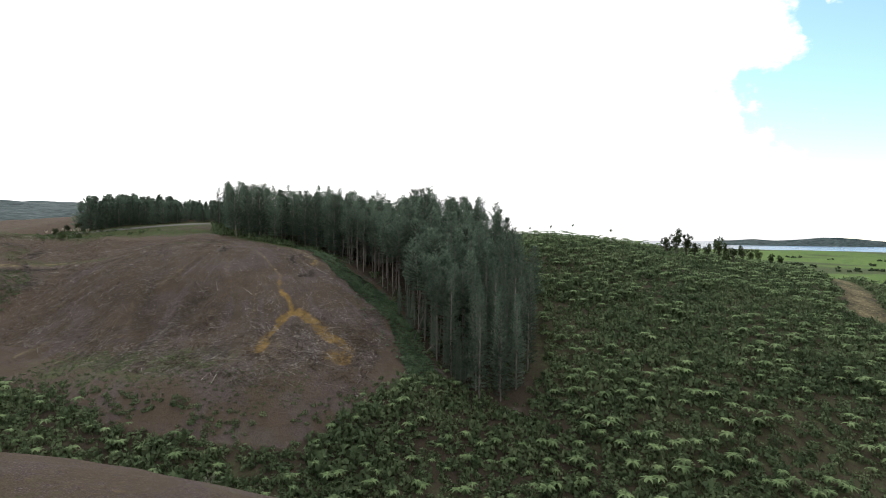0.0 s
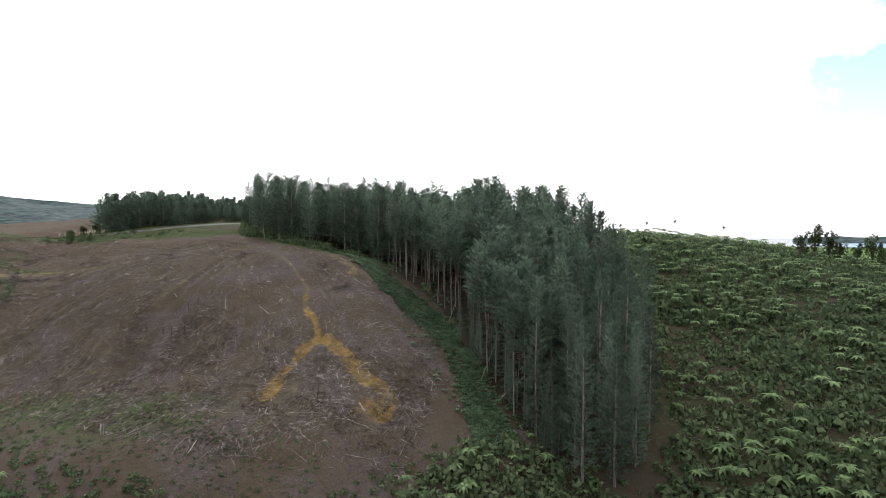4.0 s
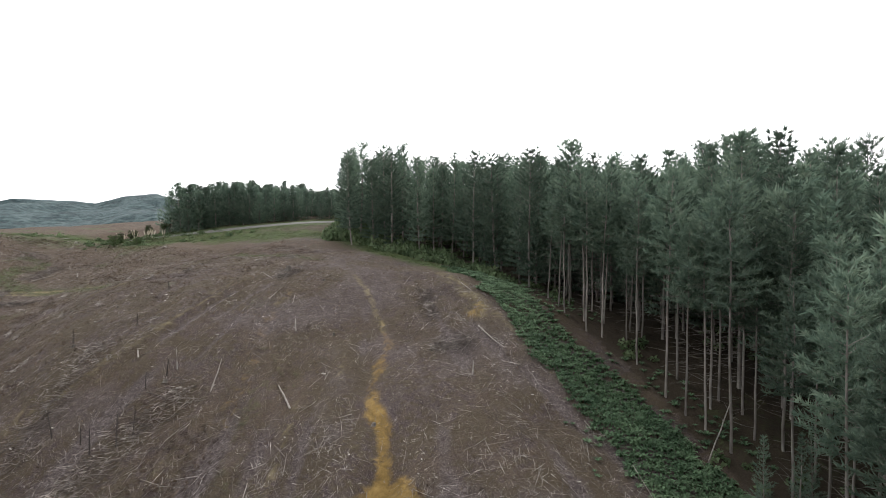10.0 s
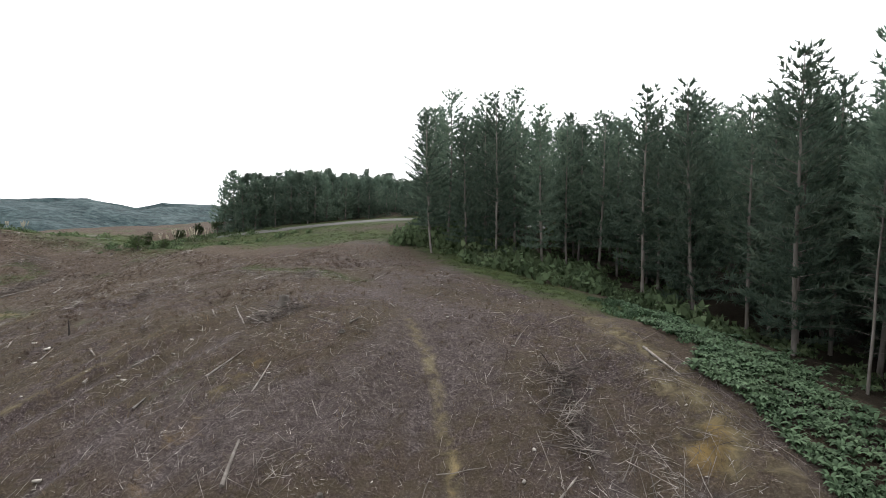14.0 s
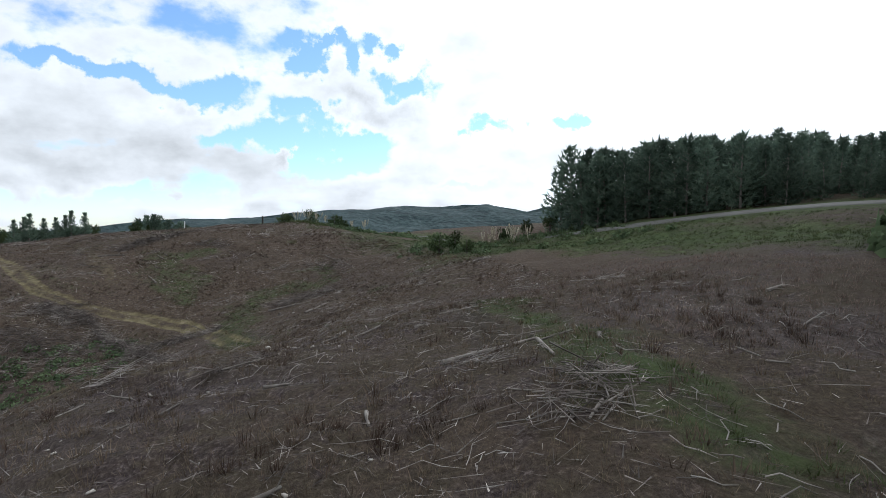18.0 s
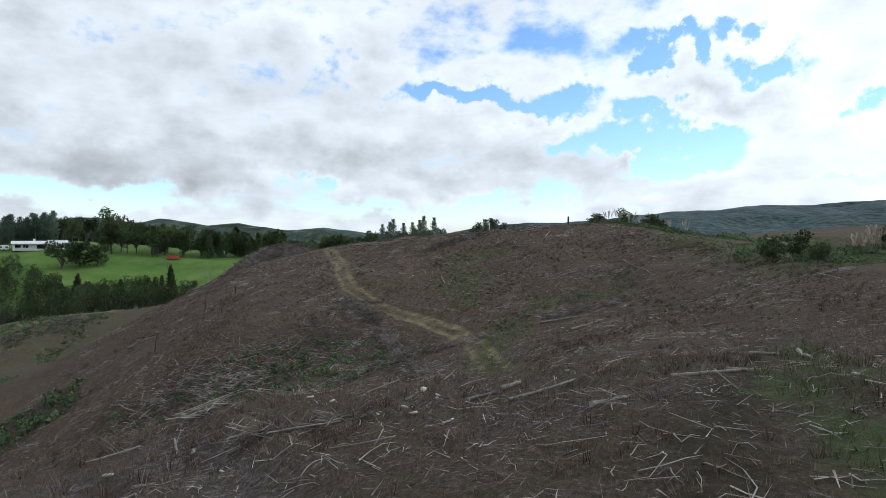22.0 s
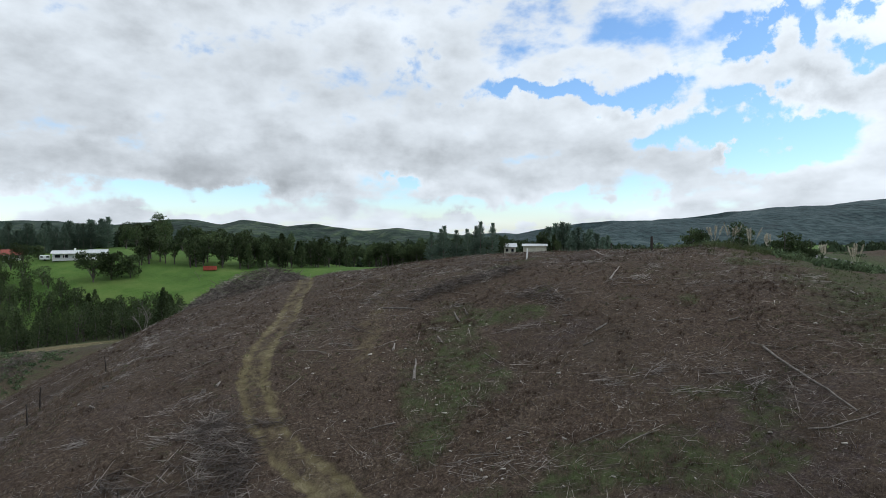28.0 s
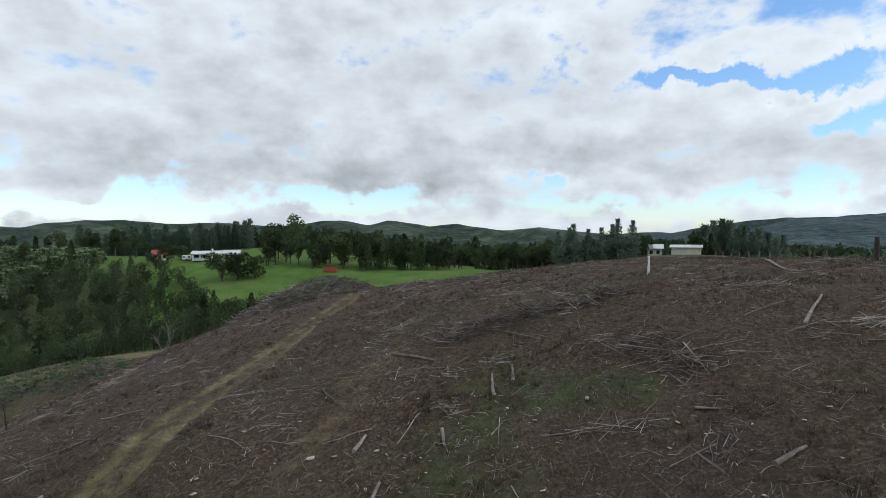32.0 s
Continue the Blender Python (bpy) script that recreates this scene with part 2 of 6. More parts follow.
SLASH = surface("slash_sticks", [(0.050, 0.040, 0.035), (0.140, 0.119, 0.105), (0.42, 0.385, 0.35)], 1.2, 0.2, 0.9, 0, 0.6, island=True)
WEEDS = surface("dry_weeds", [(0.062, 0.044, 0.034), (0.105, 0.078, 0.057), (0.170, 0.130, 0.088)], 0.4, 0.07, 0.9, 0, 0.45, island=True, through_light=0.3)
RUSTY_WEEDS = surface("rusty_weeds", [(0.026, 0.017, 0.013), (0.056, 0.037, 0.027), (0.115, 0.078, 0.055)], 0.4, 0.07, 0.9, 0, 0.5, island=True, through_light=0.25)
GRASS = surface("green_grass_blades", [(0.036, 0.050, 0.018), (0.058, 0.074, 0.027), (0.100, 0.112, 0.048)], 0.5, 0.08, 0.8, 0, 0.4, island=True, through_light=0.3)
RED_GRASS = surface("red_brown_grass", [(0.105, 0.076, 0.064), (0.160, 0.120, 0.100), (0.23, 0.18, 0.15)], 0.5, 0.08, 0.9, 0, 0.4, island=True, through_light=0.3)
SLASH_DARK = surface("tangled_slash", [(0.050, 0.040, 0.035), (0.125, 0.105, 0.092), (0.32, 0.285, 0.255)], 1.2, 0.2, 0.9, 0, 0.6, island=True)
SLASH_PALE = surface("pale_twigs", [(0.12, 0.10, 0.09), (0.23, 0.205, 0.185), (0.38, 0.35, 0.32)], 1.2, 0.2, 0.9, 0, 0.5, island=True)
CHIPS = surface("fresh_wood_chips", [(0.26, 0.235, 0.20), (0.48, 0.445, 0.40)], 2.0, 0.5, 0.9, 0, 0.3, island=True)
DEAD_WOOD = surface("dark_dead_wood", [(0.03, 0.025, 0.022), (0.06, 0.05, 0.045)], 4.0, 0.8, 0.9, 0.4, 0.3)
PLUME = surface("pampas_plumes", [(0.42, 0.37, 0.28), (0.62, 0.57, 0.46)], 2.0, 0.5, 0.9, 0, 0.2, island=True)
# far forest: base colour shifted towards blue to stand for distance haze
HAZY_FOREST = surface("hazy_far_forest", [(0.006, 0.016, 0.018), (0.024, 0.044, 0.046), (0.062, 0.088, 0.086)], 0.06, 0.012, 0.9, 1.0, 0.0, depth=9.0)
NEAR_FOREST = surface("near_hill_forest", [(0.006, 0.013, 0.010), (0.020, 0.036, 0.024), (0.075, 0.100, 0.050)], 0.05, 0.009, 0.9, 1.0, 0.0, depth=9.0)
ASPHALT = surface("grey_asphalt", [(0.085, 0.081, 0.075), (0.135, 0.129, 0.12)], 2.0, 0.15, 0.85, 0.3, 0.1)
SEA = surface("sea_water", [(0.03, 0.06, 0.085), (0.05, 0.085, 0.11)], 0.004, 0.001, 0.25, 0.1, 0.0, spec=0.5)


def ground_material():
    m = bpy.data.materials.new("hill_ground")
    m.use_nodes = True
    n, l = nodes_of(m.node_tree)
    coord = n.new("ShaderNodeTexCoord").outputs["Object"]

    def noise_tex(scale, detail, rough=0.6, distort=0.0):
        t = n.new("ShaderNodeTexNoise")
        for key, v in (("Scale", scale), ("Detail", detail), ("Roughness", rough), ("Distortion", distort)):
            t.inputs[key].default_value = v
        l.new(coord, t.inputs["Vector"])
        return t.outputs["Fac"]

    def ramp(fac, stops):
        r = n.new("ShaderNodeValToRGB")
        e = r.color_ramp.elements
        e[0].position, e[0].color = stops[0][0], (*stops[0][1], 1)
        e[1].position, e[1].color = stops[-1][0], (*stops[-1][1], 1)
        for p, c in stops[1:-1]:
            e.new(p).color = (*c, 1)
        l.new(fac, r.inputs[0])
        return r.outputs[0]

    def blend(fac, a, b):
        x = n.new("ShaderNodeMix")
        x.data_type = "RGBA"
        l.new(fac, x.inputs["Factor"])
        l.new(a, x.inputs["A"])
        l.new(b, x.inputs["B"])
        return x.outputs["Result"]

    def edge(mask, noise_fac, soft=0.25):
        """The mask with a frayed edge."""
        a = n.new("ShaderNodeMath")
        a.operation = "MULTIPLY_ADD"
        l.new(noise_fac, a.inputs[0])
        a.inputs[1].default_value = 0.9
        s = n.new("ShaderNodeMath")
        s.operation = "SUBTRACT"
        l.new(mask, s.inputs[0])
        s.inputs[1].default_value = 0.45
        l.new(s.outputs[0], a.inputs[2])
        r = n.new("ShaderNodeMapRange")
        r.interpolation_type = "SMOOTHSTEP"
        l.new(a.outputs[0], r.inputs[0])
        r.inputs[1].default_value, r.inputs[2].default_value = 0.5 - soft, 0.5 + soft
        return r.outputs[0]

    fine, mid, wide = noise_tex(9.0, 9.0, 0.75), noise_tex(0.9, 6.0, 0.65, 0.6), noise_tex(0.12, 4.0)
    duff = ramp(fine, [(0.36, (0.014, 0.010, 0.010)), (0.47, (0.044, 0.033, 0.031)), (0.56, (0.080, 0.062, 0.058)), (0.66, (0.225, 0.194, 0.192))])
    duff = blend(edge(wide, noise_tex(0.45, 4.0), 0.3), duff, ramp(fine, [(0.36, (0.018, 0.014, 0.014)), (0.48, (0.060, 0.046, 0.045)), (0.58, (0.105, 0.084, 0.081)), (0.67, (0.25, 0.215, 0.212))]))
    red = ramp(fine, [(0.30, (0.034, 0.025, 0.018)), (0.55, (0.078, 0.058, 0.042)), (0.72, (0.15, 0.115, 0.085))])
    duff = blend(edge(mid, wide, 0.2), duff, red)
    olive = ramp(fine, [(0.30, (0.030, 0.023, 0.016)), (0.55, (0.068, 0.053, 0.036)), (0.72, (0.135, 0.110, 0.080))])
    duff = blend(edge(noise_tex(0.22, 5.0, 0.6, 0.5), noise_tex(1.7, 3.0), 0.13), duff, olive)
    green = ramp(mid, [(0.3, (0.030, 0.042, 0.016)), (0.55, (0.052, 0.072, 0.026)), (0.75, (0.09, 0.11, 0.045))])
    clay = ramp(mid, [(0.3, (0.088, 0.058, 0.022)), (0.52, (0.165, 0.108, 0.036)), (0.75, (0.26, 0.175, 0.068))])
    straw = ramp(mid, [(0.3, (0.082, 0.068, 0.036)), (0.55, (0.145, 0.122, 0.066)), (0.75, (0.23, 0.195, 0.12))])
    meadow = ramp(noise_tex(0.07, 9.0, 0.68), [(0.3, (0.048, 0.090, 0.020)), (0.5, (0.076, 0.132, 0.028)), (0.7, (0.120, 0.165, 0.046))])
    zone = n.new("ShaderNodeAttribute")
    zone.attribute_name = "zone"
    sep = n.new("ShaderNodeSeparateColor")
    l.new(zone.outputs["Color"], sep.inputs[0])
    cover = n.new("ShaderNodeAttribute")
    cover.attribute_name = "cover"
    litter = n.new("ShaderNodeSeparateColor")
    l.new(cover.outputs["Color"], litter.inputs[0])
    grey = ramp(noise_tex(5.0, 8.0, 0.75, 1.2), [(0.30, (0.022, 0.017, 0.017)), (0.45, (0.055, 0.043, 0.041)), (0.56, (0.104, 0.085, 0.081)), (0.68, (0.24, 0.21, 0.196))])
    humus = ramp(fine, [(0.30, (0.022, 0.018, 0.013)), (0.55, (0.048, 0.038, 0.027)), (0.75, (0.09, 0.074, 0.052))])
    duff = blend(edge(litter.outputs[0], mid, 0.3), duff, grey)
    warm = ramp(noise_tex(5.0, 9.0, 0.76, 0.8), [(0.36, (0.016, 0.012, 0.009)), (0.47, (0.056, 0.041, 0.030)), (0.58, (0.110, 0.082, 0.058)), (0.70, (0.27, 0.225, 0.175))])
    duff = blend(edge(litter.outputs[2], mid, 0.25), duff, warm)
    rust = ramp(noise_tex(6.5, 9.0, 0.76, 0.5), [(0.36, (0.010, 0.007, 0.006)), (0.50, (0.054, 0.037, 0.027)), (0.66, (0.175, 0.130, 0.094))])
    drift = n.new("ShaderNodeMath")
    drift.operation = "MULTIPLY"
    l.new(edge(noise_tex(0.16, 5.0, 0.62, 0.8), noise_tex(2.3, 4.0), 0.16), drift.inputs[0])
    l.new(litter.outputs[2], drift.inputs[1])
    duff = blend(drift.outputs[0], duff, rust)
    duff = blend(edge(litter.outputs[1], mid, 0.3), duff, humus)
    col = blend(edge(sep.outputs[1], mid), duff, green)
    col = blend(edge(sep.outputs[2], mid), col, straw)
    col = blend(edge(sep.outputs[0], mid), col, clay)
    col = blend(zone.outputs["Alpha"], col, meadow)
    bsdf = n.new("ShaderNodeBsdfPrincipled")
    l.new(col, bsdf.inputs["Base Color"])
    bsdf.inputs["Roughness"].default_value, bsdf.inputs["Specular IOR Level"].default_value = 0.95, 0.1
    b = n.new("ShaderNodeBump")
    b.inputs["Strength"].default_value, b.inputs["Distance"].default_value = 0.8, 0.12
    l.new(fine, b.inputs["Height"])
    c = n.new("ShaderNodeBump")
    c.inputs["Strength"].default_value, c.inputs["Distance"].default_value = 0.6, 0.5
    l.new(mid, c.inputs["Height"])
    l.new(b.outputs[0], c.inputs["Normal"])
    l.new(c.outputs[0], bsdf.inputs["Normal"])
    l.new(bsdf.outputs[0], n.new("ShaderNodeOutputMaterial").inputs[0])
    return m


GROUND = ground_material()


# ---- tools ----
def mesh_of(name, verts, faces, material=None):
    """A mesh from arrays; faces all of one size."""
    verts, faces = np.asarray(verts, np.float32).reshape(-1, 3), np.asarray(faces, np.int32)
    me = bpy.data.meshes.new(name)
    k = faces.shape[1]
    me.vertices.add(len(verts))
    me.vertices.foreach_set("co", verts.ravel())
    me.loops.add(faces.size)
    me.loops.foreach_set("vertex_index", faces.ravel())
    me.polygons.add(len(faces))
    me.polygons.foreach_set("loop_start", np.arange(0, faces.size, k, dtype=np.int32))
    me.update(calc_edges=True)
    if material:
        me.materials.append(material)
    return me


def smooth(me):
    me.polygons.foreach_set("use_smooth", np.ones(len(me.polygons), bool))
    return me


def part(name, data, parent=None, label="", material=None):
    """One mesh object, from a mesh or a bmesh, under a thing or a part."""
    if isinstance(data, bmesh.types.BMesh):
        me = bpy.data.meshes.new(name)
        data.to_mesh(me)
        data.free()
        data = me
    if material and not data.materials:
        data.materials.append(material)
    ob = new(name, data)
    if parent:
        ob.parent = parent
    if label:
        ob["label"] = label
    return ob


def thing(name, label, category, group="", kind="", at=None):
    ob = new(name)
    if at is not None:
        ob.matrix_basis = at
    return tagged(ob, label, category, group, kind)


def value_noise(x, y, size, seed=0):
    x, y = np.asarray(x, float) / size, np.asarray(y, float) / size
    xi, yi = np.floor(x).astype(np.int64), np.floor(y).astype(np.int64)
    u, v = x - xi, y - yi
    u, v = u * u * (3 - 2 * u), v * v * (3 - 2 * v)

    def corner(a, b):
        h = (a * 374761393 + b * 668265263 + seed * 974634777) & 0x7FFFFFFF
        h = ((h ^ (h >> 13)) * 1274126177) & 0x7FFFFFFF
        return ((h ^ (h >> 16)) & 0xFFFF) / 65535.0

    a, b, c, d = corner(xi, yi), corner(xi + 1, yi), corner(xi, yi + 1), corner(xi + 1, yi + 1)
    return (a + (b - a) * u) * (1 - v) + (c + (d - c) * u) * v


def from_line(x, y, line):
    """The distance of points from a polyline."""
    x, y = np.asarray(x, float), np.asarray(y, float)
    best = np.full(x.shape, 1e9)
    for (ax, ay), (bx, by) in zip(line[:-1], line[1:]):
        dx, dy = bx - ax, by - ay
        s = np.clip(((x - ax) * dx + (y - ay) * dy) / (dx * dx + dy * dy), 0, 1)
        best = np.minimum(best, np.hypot(x - ax - s * dx, y - ay - s * dy))
    return best


def inside(x, y, ring):
    x, y = np.asarray(x, float), np.asarray(y, float)
    odd = np.zeros(x.shape, bool)
    for (ax, ay), (bx, by) in zip(ring, ring[1:] + ring[:1]):
        odd ^= ((ay > y) != (by > y)) & (x < (bx - ax) * (y - ay) / (by - ay + 1e-12) + ax)
    return odd


def blob(x, y, cx, cy, rx, ry=None):
    return np.exp(-(((np.asarray(x) - cx) / rx) ** 2 + ((np.asarray(y) - cy) / (ry or rx)) ** 2))


def step(v, a, b):
    s = np.clip((v - a) / (b - a), 0, 1)
    return s * s * (3 - 2 * s)


# ---- the land ----
FORMS = []


def land(x, y, rise, rx, ry):
    """A rise or hollow of the land."""
    FORMS.append((x, y, rise, rx, ry))


land(-95, 190, 35.9, 190, 150)
land(-60, 160, -1.8, 38, 26)
land(-30, 152, -6.1, 26, 26)
land(-72, 140, -1.0, 26, 16)
land(-138, 165, -4.8, 28, 26)
land(-150, 125, -1.7, 34, 26)
land(-98, 150, -6.9, 16, 26)
land(-110, 120, 0.1, 22, 26)
land(-28, 128, -0.5, 26, 16)
land(-30, 75, -19.8, 45, 18)
land(50, 75, -14.8, 50, 24)
land(-45, 45, 6.0, 30, 18)
land(-90, 90, -18.3, 30, 24)
land(40, 200, 4.7, 45, 40)
land(95, 170, -5.4, 50, 45)
land(20, 130, -11.4, 26, 30)
land(60, 110, -5.0, 45, 30)
land(-90, 210, 0.6, 40, 28)
land(-130, 200, -0.1, 34, 24)
land(-125, 145, -1.2, 18, 16)
land(-160, 80, 6.2, 34, 24)
land(-195, 60, -10.7, 34, 34)
land(-240, 0, 13.5, 60, 50)
land(-215, 140, -0.4, 60, 45)
land(-10, 105, -5.5, 26, 18)
land(-60, 118, -10.3, 34, 12)
land(0, 0, -6.2, 70, 60)
land(-140, 20, -18.5, 50, 50)
land(-20, 195, -9.2, 34, 34)
land(160, 230, 6.5, 60, 60)
land(-45, 170, 2.2, 22, 14)
land(-100, 168, -2.5, 20, 14)
land(170, 85, -19.5, 60, 50)
land(-140, 163, 1.0, 13, 11)
land(-160, 152, 2.5, 18, 14)
land(-42, 146, -2.4, 7, 9)
land(-180, 185, -2.7, 40, 30)
land(-172, 95, -7.6, 24, 18)
land(220, 150, -2.4, 60, 60)
land(-56, 152, 0.7, 12, 9)
land(-36, 156, 3.8, 12, 9)
land(-90, 270, 4.4, 60, 30)
land(-200, -75, 15.0, 34, 30)
land(-265, 142, 3.2, 22, 16)
land(-302, -45, 7.0, 30, 35)
land(-134, 97, -4.6, 11, 9)
land(-146, 173, 3.0, 13, 8)

# wheel tracks, skid lines and the road, as lines on the plan
SKID = [(-33.8, 128), (-34.3, 130), (-35.8, 133), (-39.3, 137.5), (-41, 144.8), (-44.2, 148.8), (-47.6, 152.4), (-51.5, 155.6), (-56, 159), (-63, 163)]
SKID_LEFT = [(-34, 129), (-35.2, 124.6), (-36.9, 118.3), (-36.1, 113)]
SKID_RIGHT = [(-33, 129), (-28.2, 124.6), (-23.7, 119.4), (-19, 116), (-19, 111)]
SKID_UPPER = [(-33.5, 151), (-36.2, 155.5), (-41.5, 160.8)]
SKID_WEST = [(-55, 147), (-52, 138), (-49, 131), (-48, 124)]
TRACK = [(-84, 158.4), (-88, 157.5), (-92.5, 156.3), (-98.7, 155), (-105.2, 153.6), (-109.5, 152.3), (-114.2, 149.6), (-117.2, 146.2), (-118.9, 142.6), (-121, 139.6), (-125, 135.7), (-128.5, 133.6), (-132.5, 131.7), (-136.5, 130.2), (-144.2, 125.9), (-151.5, 122.2), (-165, 114), (-180, 105)]
GRASS_PATH = [(-89, 168.6), (-84, 166.8), (-79.4, 165.3), (-75.3, 163.8), (-71.2, 162.9), (-66, 161.3), (-60, 160.2)]
DARK_STRIP = [(-88, 167), (-82, 165), (-77.5, 163.3), (-73, 161.6), (-69, 160.6)]
PALE_LINE = [(-127.8, 142.2), (-131, 141), (-134.4, 139.5), (-139, 137.9), (-145, 135.6), (-154, 131.5)]
ROAD = [(-420, 150), (-300, 176), (-220, 184), (-160, 186), (-125, 190.5), (-106, 194.5), (-94.6, 197.7), (-75, 205), (-50, 216), (-20, 234), (30, 262), (110, 300)]
STAND = [(6.5, 102), (-3.4, 118), (-9.6, 135), (-18.4, 148.5), (-29, 160.5), (-35, 171), (-44, 177.5), (-54, 176.5), (-65, 176.5), (-70, 186), (-79, 200), (-76, 212), (-40, 212), (0, 190), (16, 168), (22, 142), (19, 120), (15, 104)]

EAST = [(13, 101), (18, 66), (60, 58), (150, 66), (205, 150), (190, 215), (120, 238), (60, 262), (0, 236), (-30, 216), (2, 193), (18, 171), (24, 143), (21, 119)]
VALLEY = [(-116, 108), (-104, 90), (-70, 70), (-10, 60), (20, 62), (16, 101), (8, 104), (-3, 112), (-9, 106), (-13, 99), (-18, 93), (-25, 88), (-34, 87), (-44, 88), (-54, 90), (-66, 98), (-78, 102), (-90, 106), (-104, 112), (-110, 114)]
MIX = [(-104, 112), (-84, 106), (-66, 101), (-44, 95), (-26, 93), (-14, 104), (-9, 111), (-12, 98), (-34, 86), (-60, 90), (-80, 97)]
LANDING_SCRUB = [(-117.8, 87.3), (-131.4, 85), (-144.6, 78.1), (-162.5, 72.1), (-161, 53.8), (-140.1, 51), (-116.1, 66.7)]


def forms(x, y):
    """The height of the land's large forms."""
    x, y = np.asarray(x, float), np.asarray(y, float)
    z = np.full(x.shape, 8.0)
    for cx, cy, rise, rx, ry in FORMS:
        z = z + rise * np.exp(-0.5 * (((x - cx) / rx) ** 2 + ((y - cy) / ry) ** 2))
    r = np.hypot(x + 70, y - 110)
    az = np.degrees(np.arctan2(-(x + 70), y - 110))
    # beyond the near hills: farmland to the west, a low coast to the north-east
    farm = 16 + 14 * (value_noise(x, y, 260, 3) - 0.5) + 10 * (value_noise(x, y, 90, 4) - 0.5) + r * 0.004
    coast = -4 - 18 * step(r, 350, 900) + 16 * (value_noise(x, y, 300, 5) - 0.5) * (1 - step(r, 1800, 2500)) - 30 * step(r, 2300, 2700)
    side = step(az, -10, 25) * (1 - step(az, 165, 180)) + step(-az, 150, 180)
    far = coast + (farm - coast) * np.clip(side, 0, 1)
    w = step(r, 190, 420)
    return z * (1 - w) + far * w


# small rises and hollows of the saddle and the western hill
SWELLS = [(-79, 146.8, 1.0, 6.5), (-108, 161, 0.57, 11), (-107, 147, -1.63, 11), (-108, 131, 0.37, 11), (-90, 161, 1.24, 11), (-123, 131, 1.43, 11), (-130, 144, -1.33, 11), (-138, 151, 0.84, 11), (-84, 168, 0.2, 11), (-76, 160, -0.37, 11), (-94, 150, -1.25, 11),
          (-163, 112, 1.7, 14), (-150, 124, 0.23, 14), (-175, 125, -0.6, 14), (-150, 150, 1.53, 14), (-180, 150, 0.18, 14), (-165, 162, -1.3, 14), (-145, 165, 0.22, 14), (-190, 135, -0.35, 14),
          (-112, 126, 1.04, 8), (-112, 153, 0.67, 8), (-112, 162, -0.26, 8), (-103, 126, -1.25, 8), (-103, 135, -0.82, 8), (-103, 144, -0.23, 8), (-103, 162, -0.36, 8), (-94, 126, -1.67, 8), (-94, 135, -1.07, 8), (-94, 144, -0.5, 8), (-94, 162, -0.59, 8),
          (-85, 144, 0.51, 8), (-85, 153, 1.19, 8), (-76, 144, -1.02, 8), (-76, 153, -0.58, 8), (-76, 162, 0.36, 8)]


def hills(x, y):
    """The height of the land before wheel ruts: the spur in the east and, past the saddle, the western hill on a grid of its own."""
    x, y = np.asarray(x, float), np.asarray(y, float)
    shape = x.shape
    x, y = x.ravel(), y.ravel()
    w = step(-x, 82, 108) * (1 - step(y, 172, 188) * step(x, -152, -138)) * np.maximum(step(y, 90, 112), step(-x, 104, 130))
    z = np.zeros(x.shape)
    at = w < 1
    z[at] = forms(x[at], y[at]) * (1 - w[at])
    at = w > 0
    c, s, dx, dy = math.cos(radians(4.77)), math.sin(radians(4.77)), (x[at] + 69.8) / 1.1436, (y[at] - 157.83) / 1.1436
    u, v = c * dx + s * dy - 65, c * dy - s * dx + 158
    z[at] += w[at] * (66.15 + 1.1436 * (forms(u, v) - 60) + 0.0084 * (u + 65))
    at = np.hypot(x + 125, y - 145) < 110
    for cx, cy, rise, wide in SWELLS:
        z[at] += rise * np.exp(-0.5 * ((x[at] - cx) ** 2 + (y[at] - cy) ** 2) / wide ** 2)
    z += 17 * np.exp(-0.5 * ((x + 370) ** 2 + (y + 165) ** 2) / 75 ** 2) - 4.5 * np.exp(-0.5 * ((x + 158) ** 2 + (y - 211) ** 2) / 26 ** 2)
    return z.reshape(shape)


def furrows(x, y):
    """Skid furrows that run down the spur's flanks from its crest, -0.5 to 0.5."""
    a, r = np.arctan2(y - 172, x + 56), np.hypot(x + 56, y - 172)
    f = value_noise(a * 26, r / 16, 1.0, 91) * 0.65 + value_noise(a * 60, r / 9, 1.0, 92) * 0.35 - 0.5
    return f * step(r, 14, 26) * (1 - step(r, 62, 80)) * (1 - step(y, 158, 172)) * (1 - step(-x, 88, 102))


def height(x, y):
    x, y = np.asarray(x, float), np.asarray(y, float)
    z = hills(x, y)
    near = 1 - step(np.hypot(x + 70, y - 140), 150, 260)
    near = near * step(from_line(x, y, ROAD), 2.5, 8)
    z = z + near * (0.55 * (value_noise(x, y, 7.0, 11) - 0.5) + 0.30 * (value_noise(x, y, 2.6, 12) - 0.5)) + 0.8 * furrows(x, y)
    for line, wide, deep in ((TRACK, 1.2, 0.12), (SKID, 1.6, 0.35), (SKID_LEFT, 1.5, 0.3), (SKID_RIGHT, 1.8, 0.35)):
        d = from_line(x, y, line)
        z = z - deep * np.exp(-((d - 0.0) / wide) ** 2) - 0.13 * np.exp(-((d - 0.65) / 0.28) ** 2)
    return z


def on(x, y, up=0.0):
    return float(height(np.array([x]), np.array([y]))[0]) + up


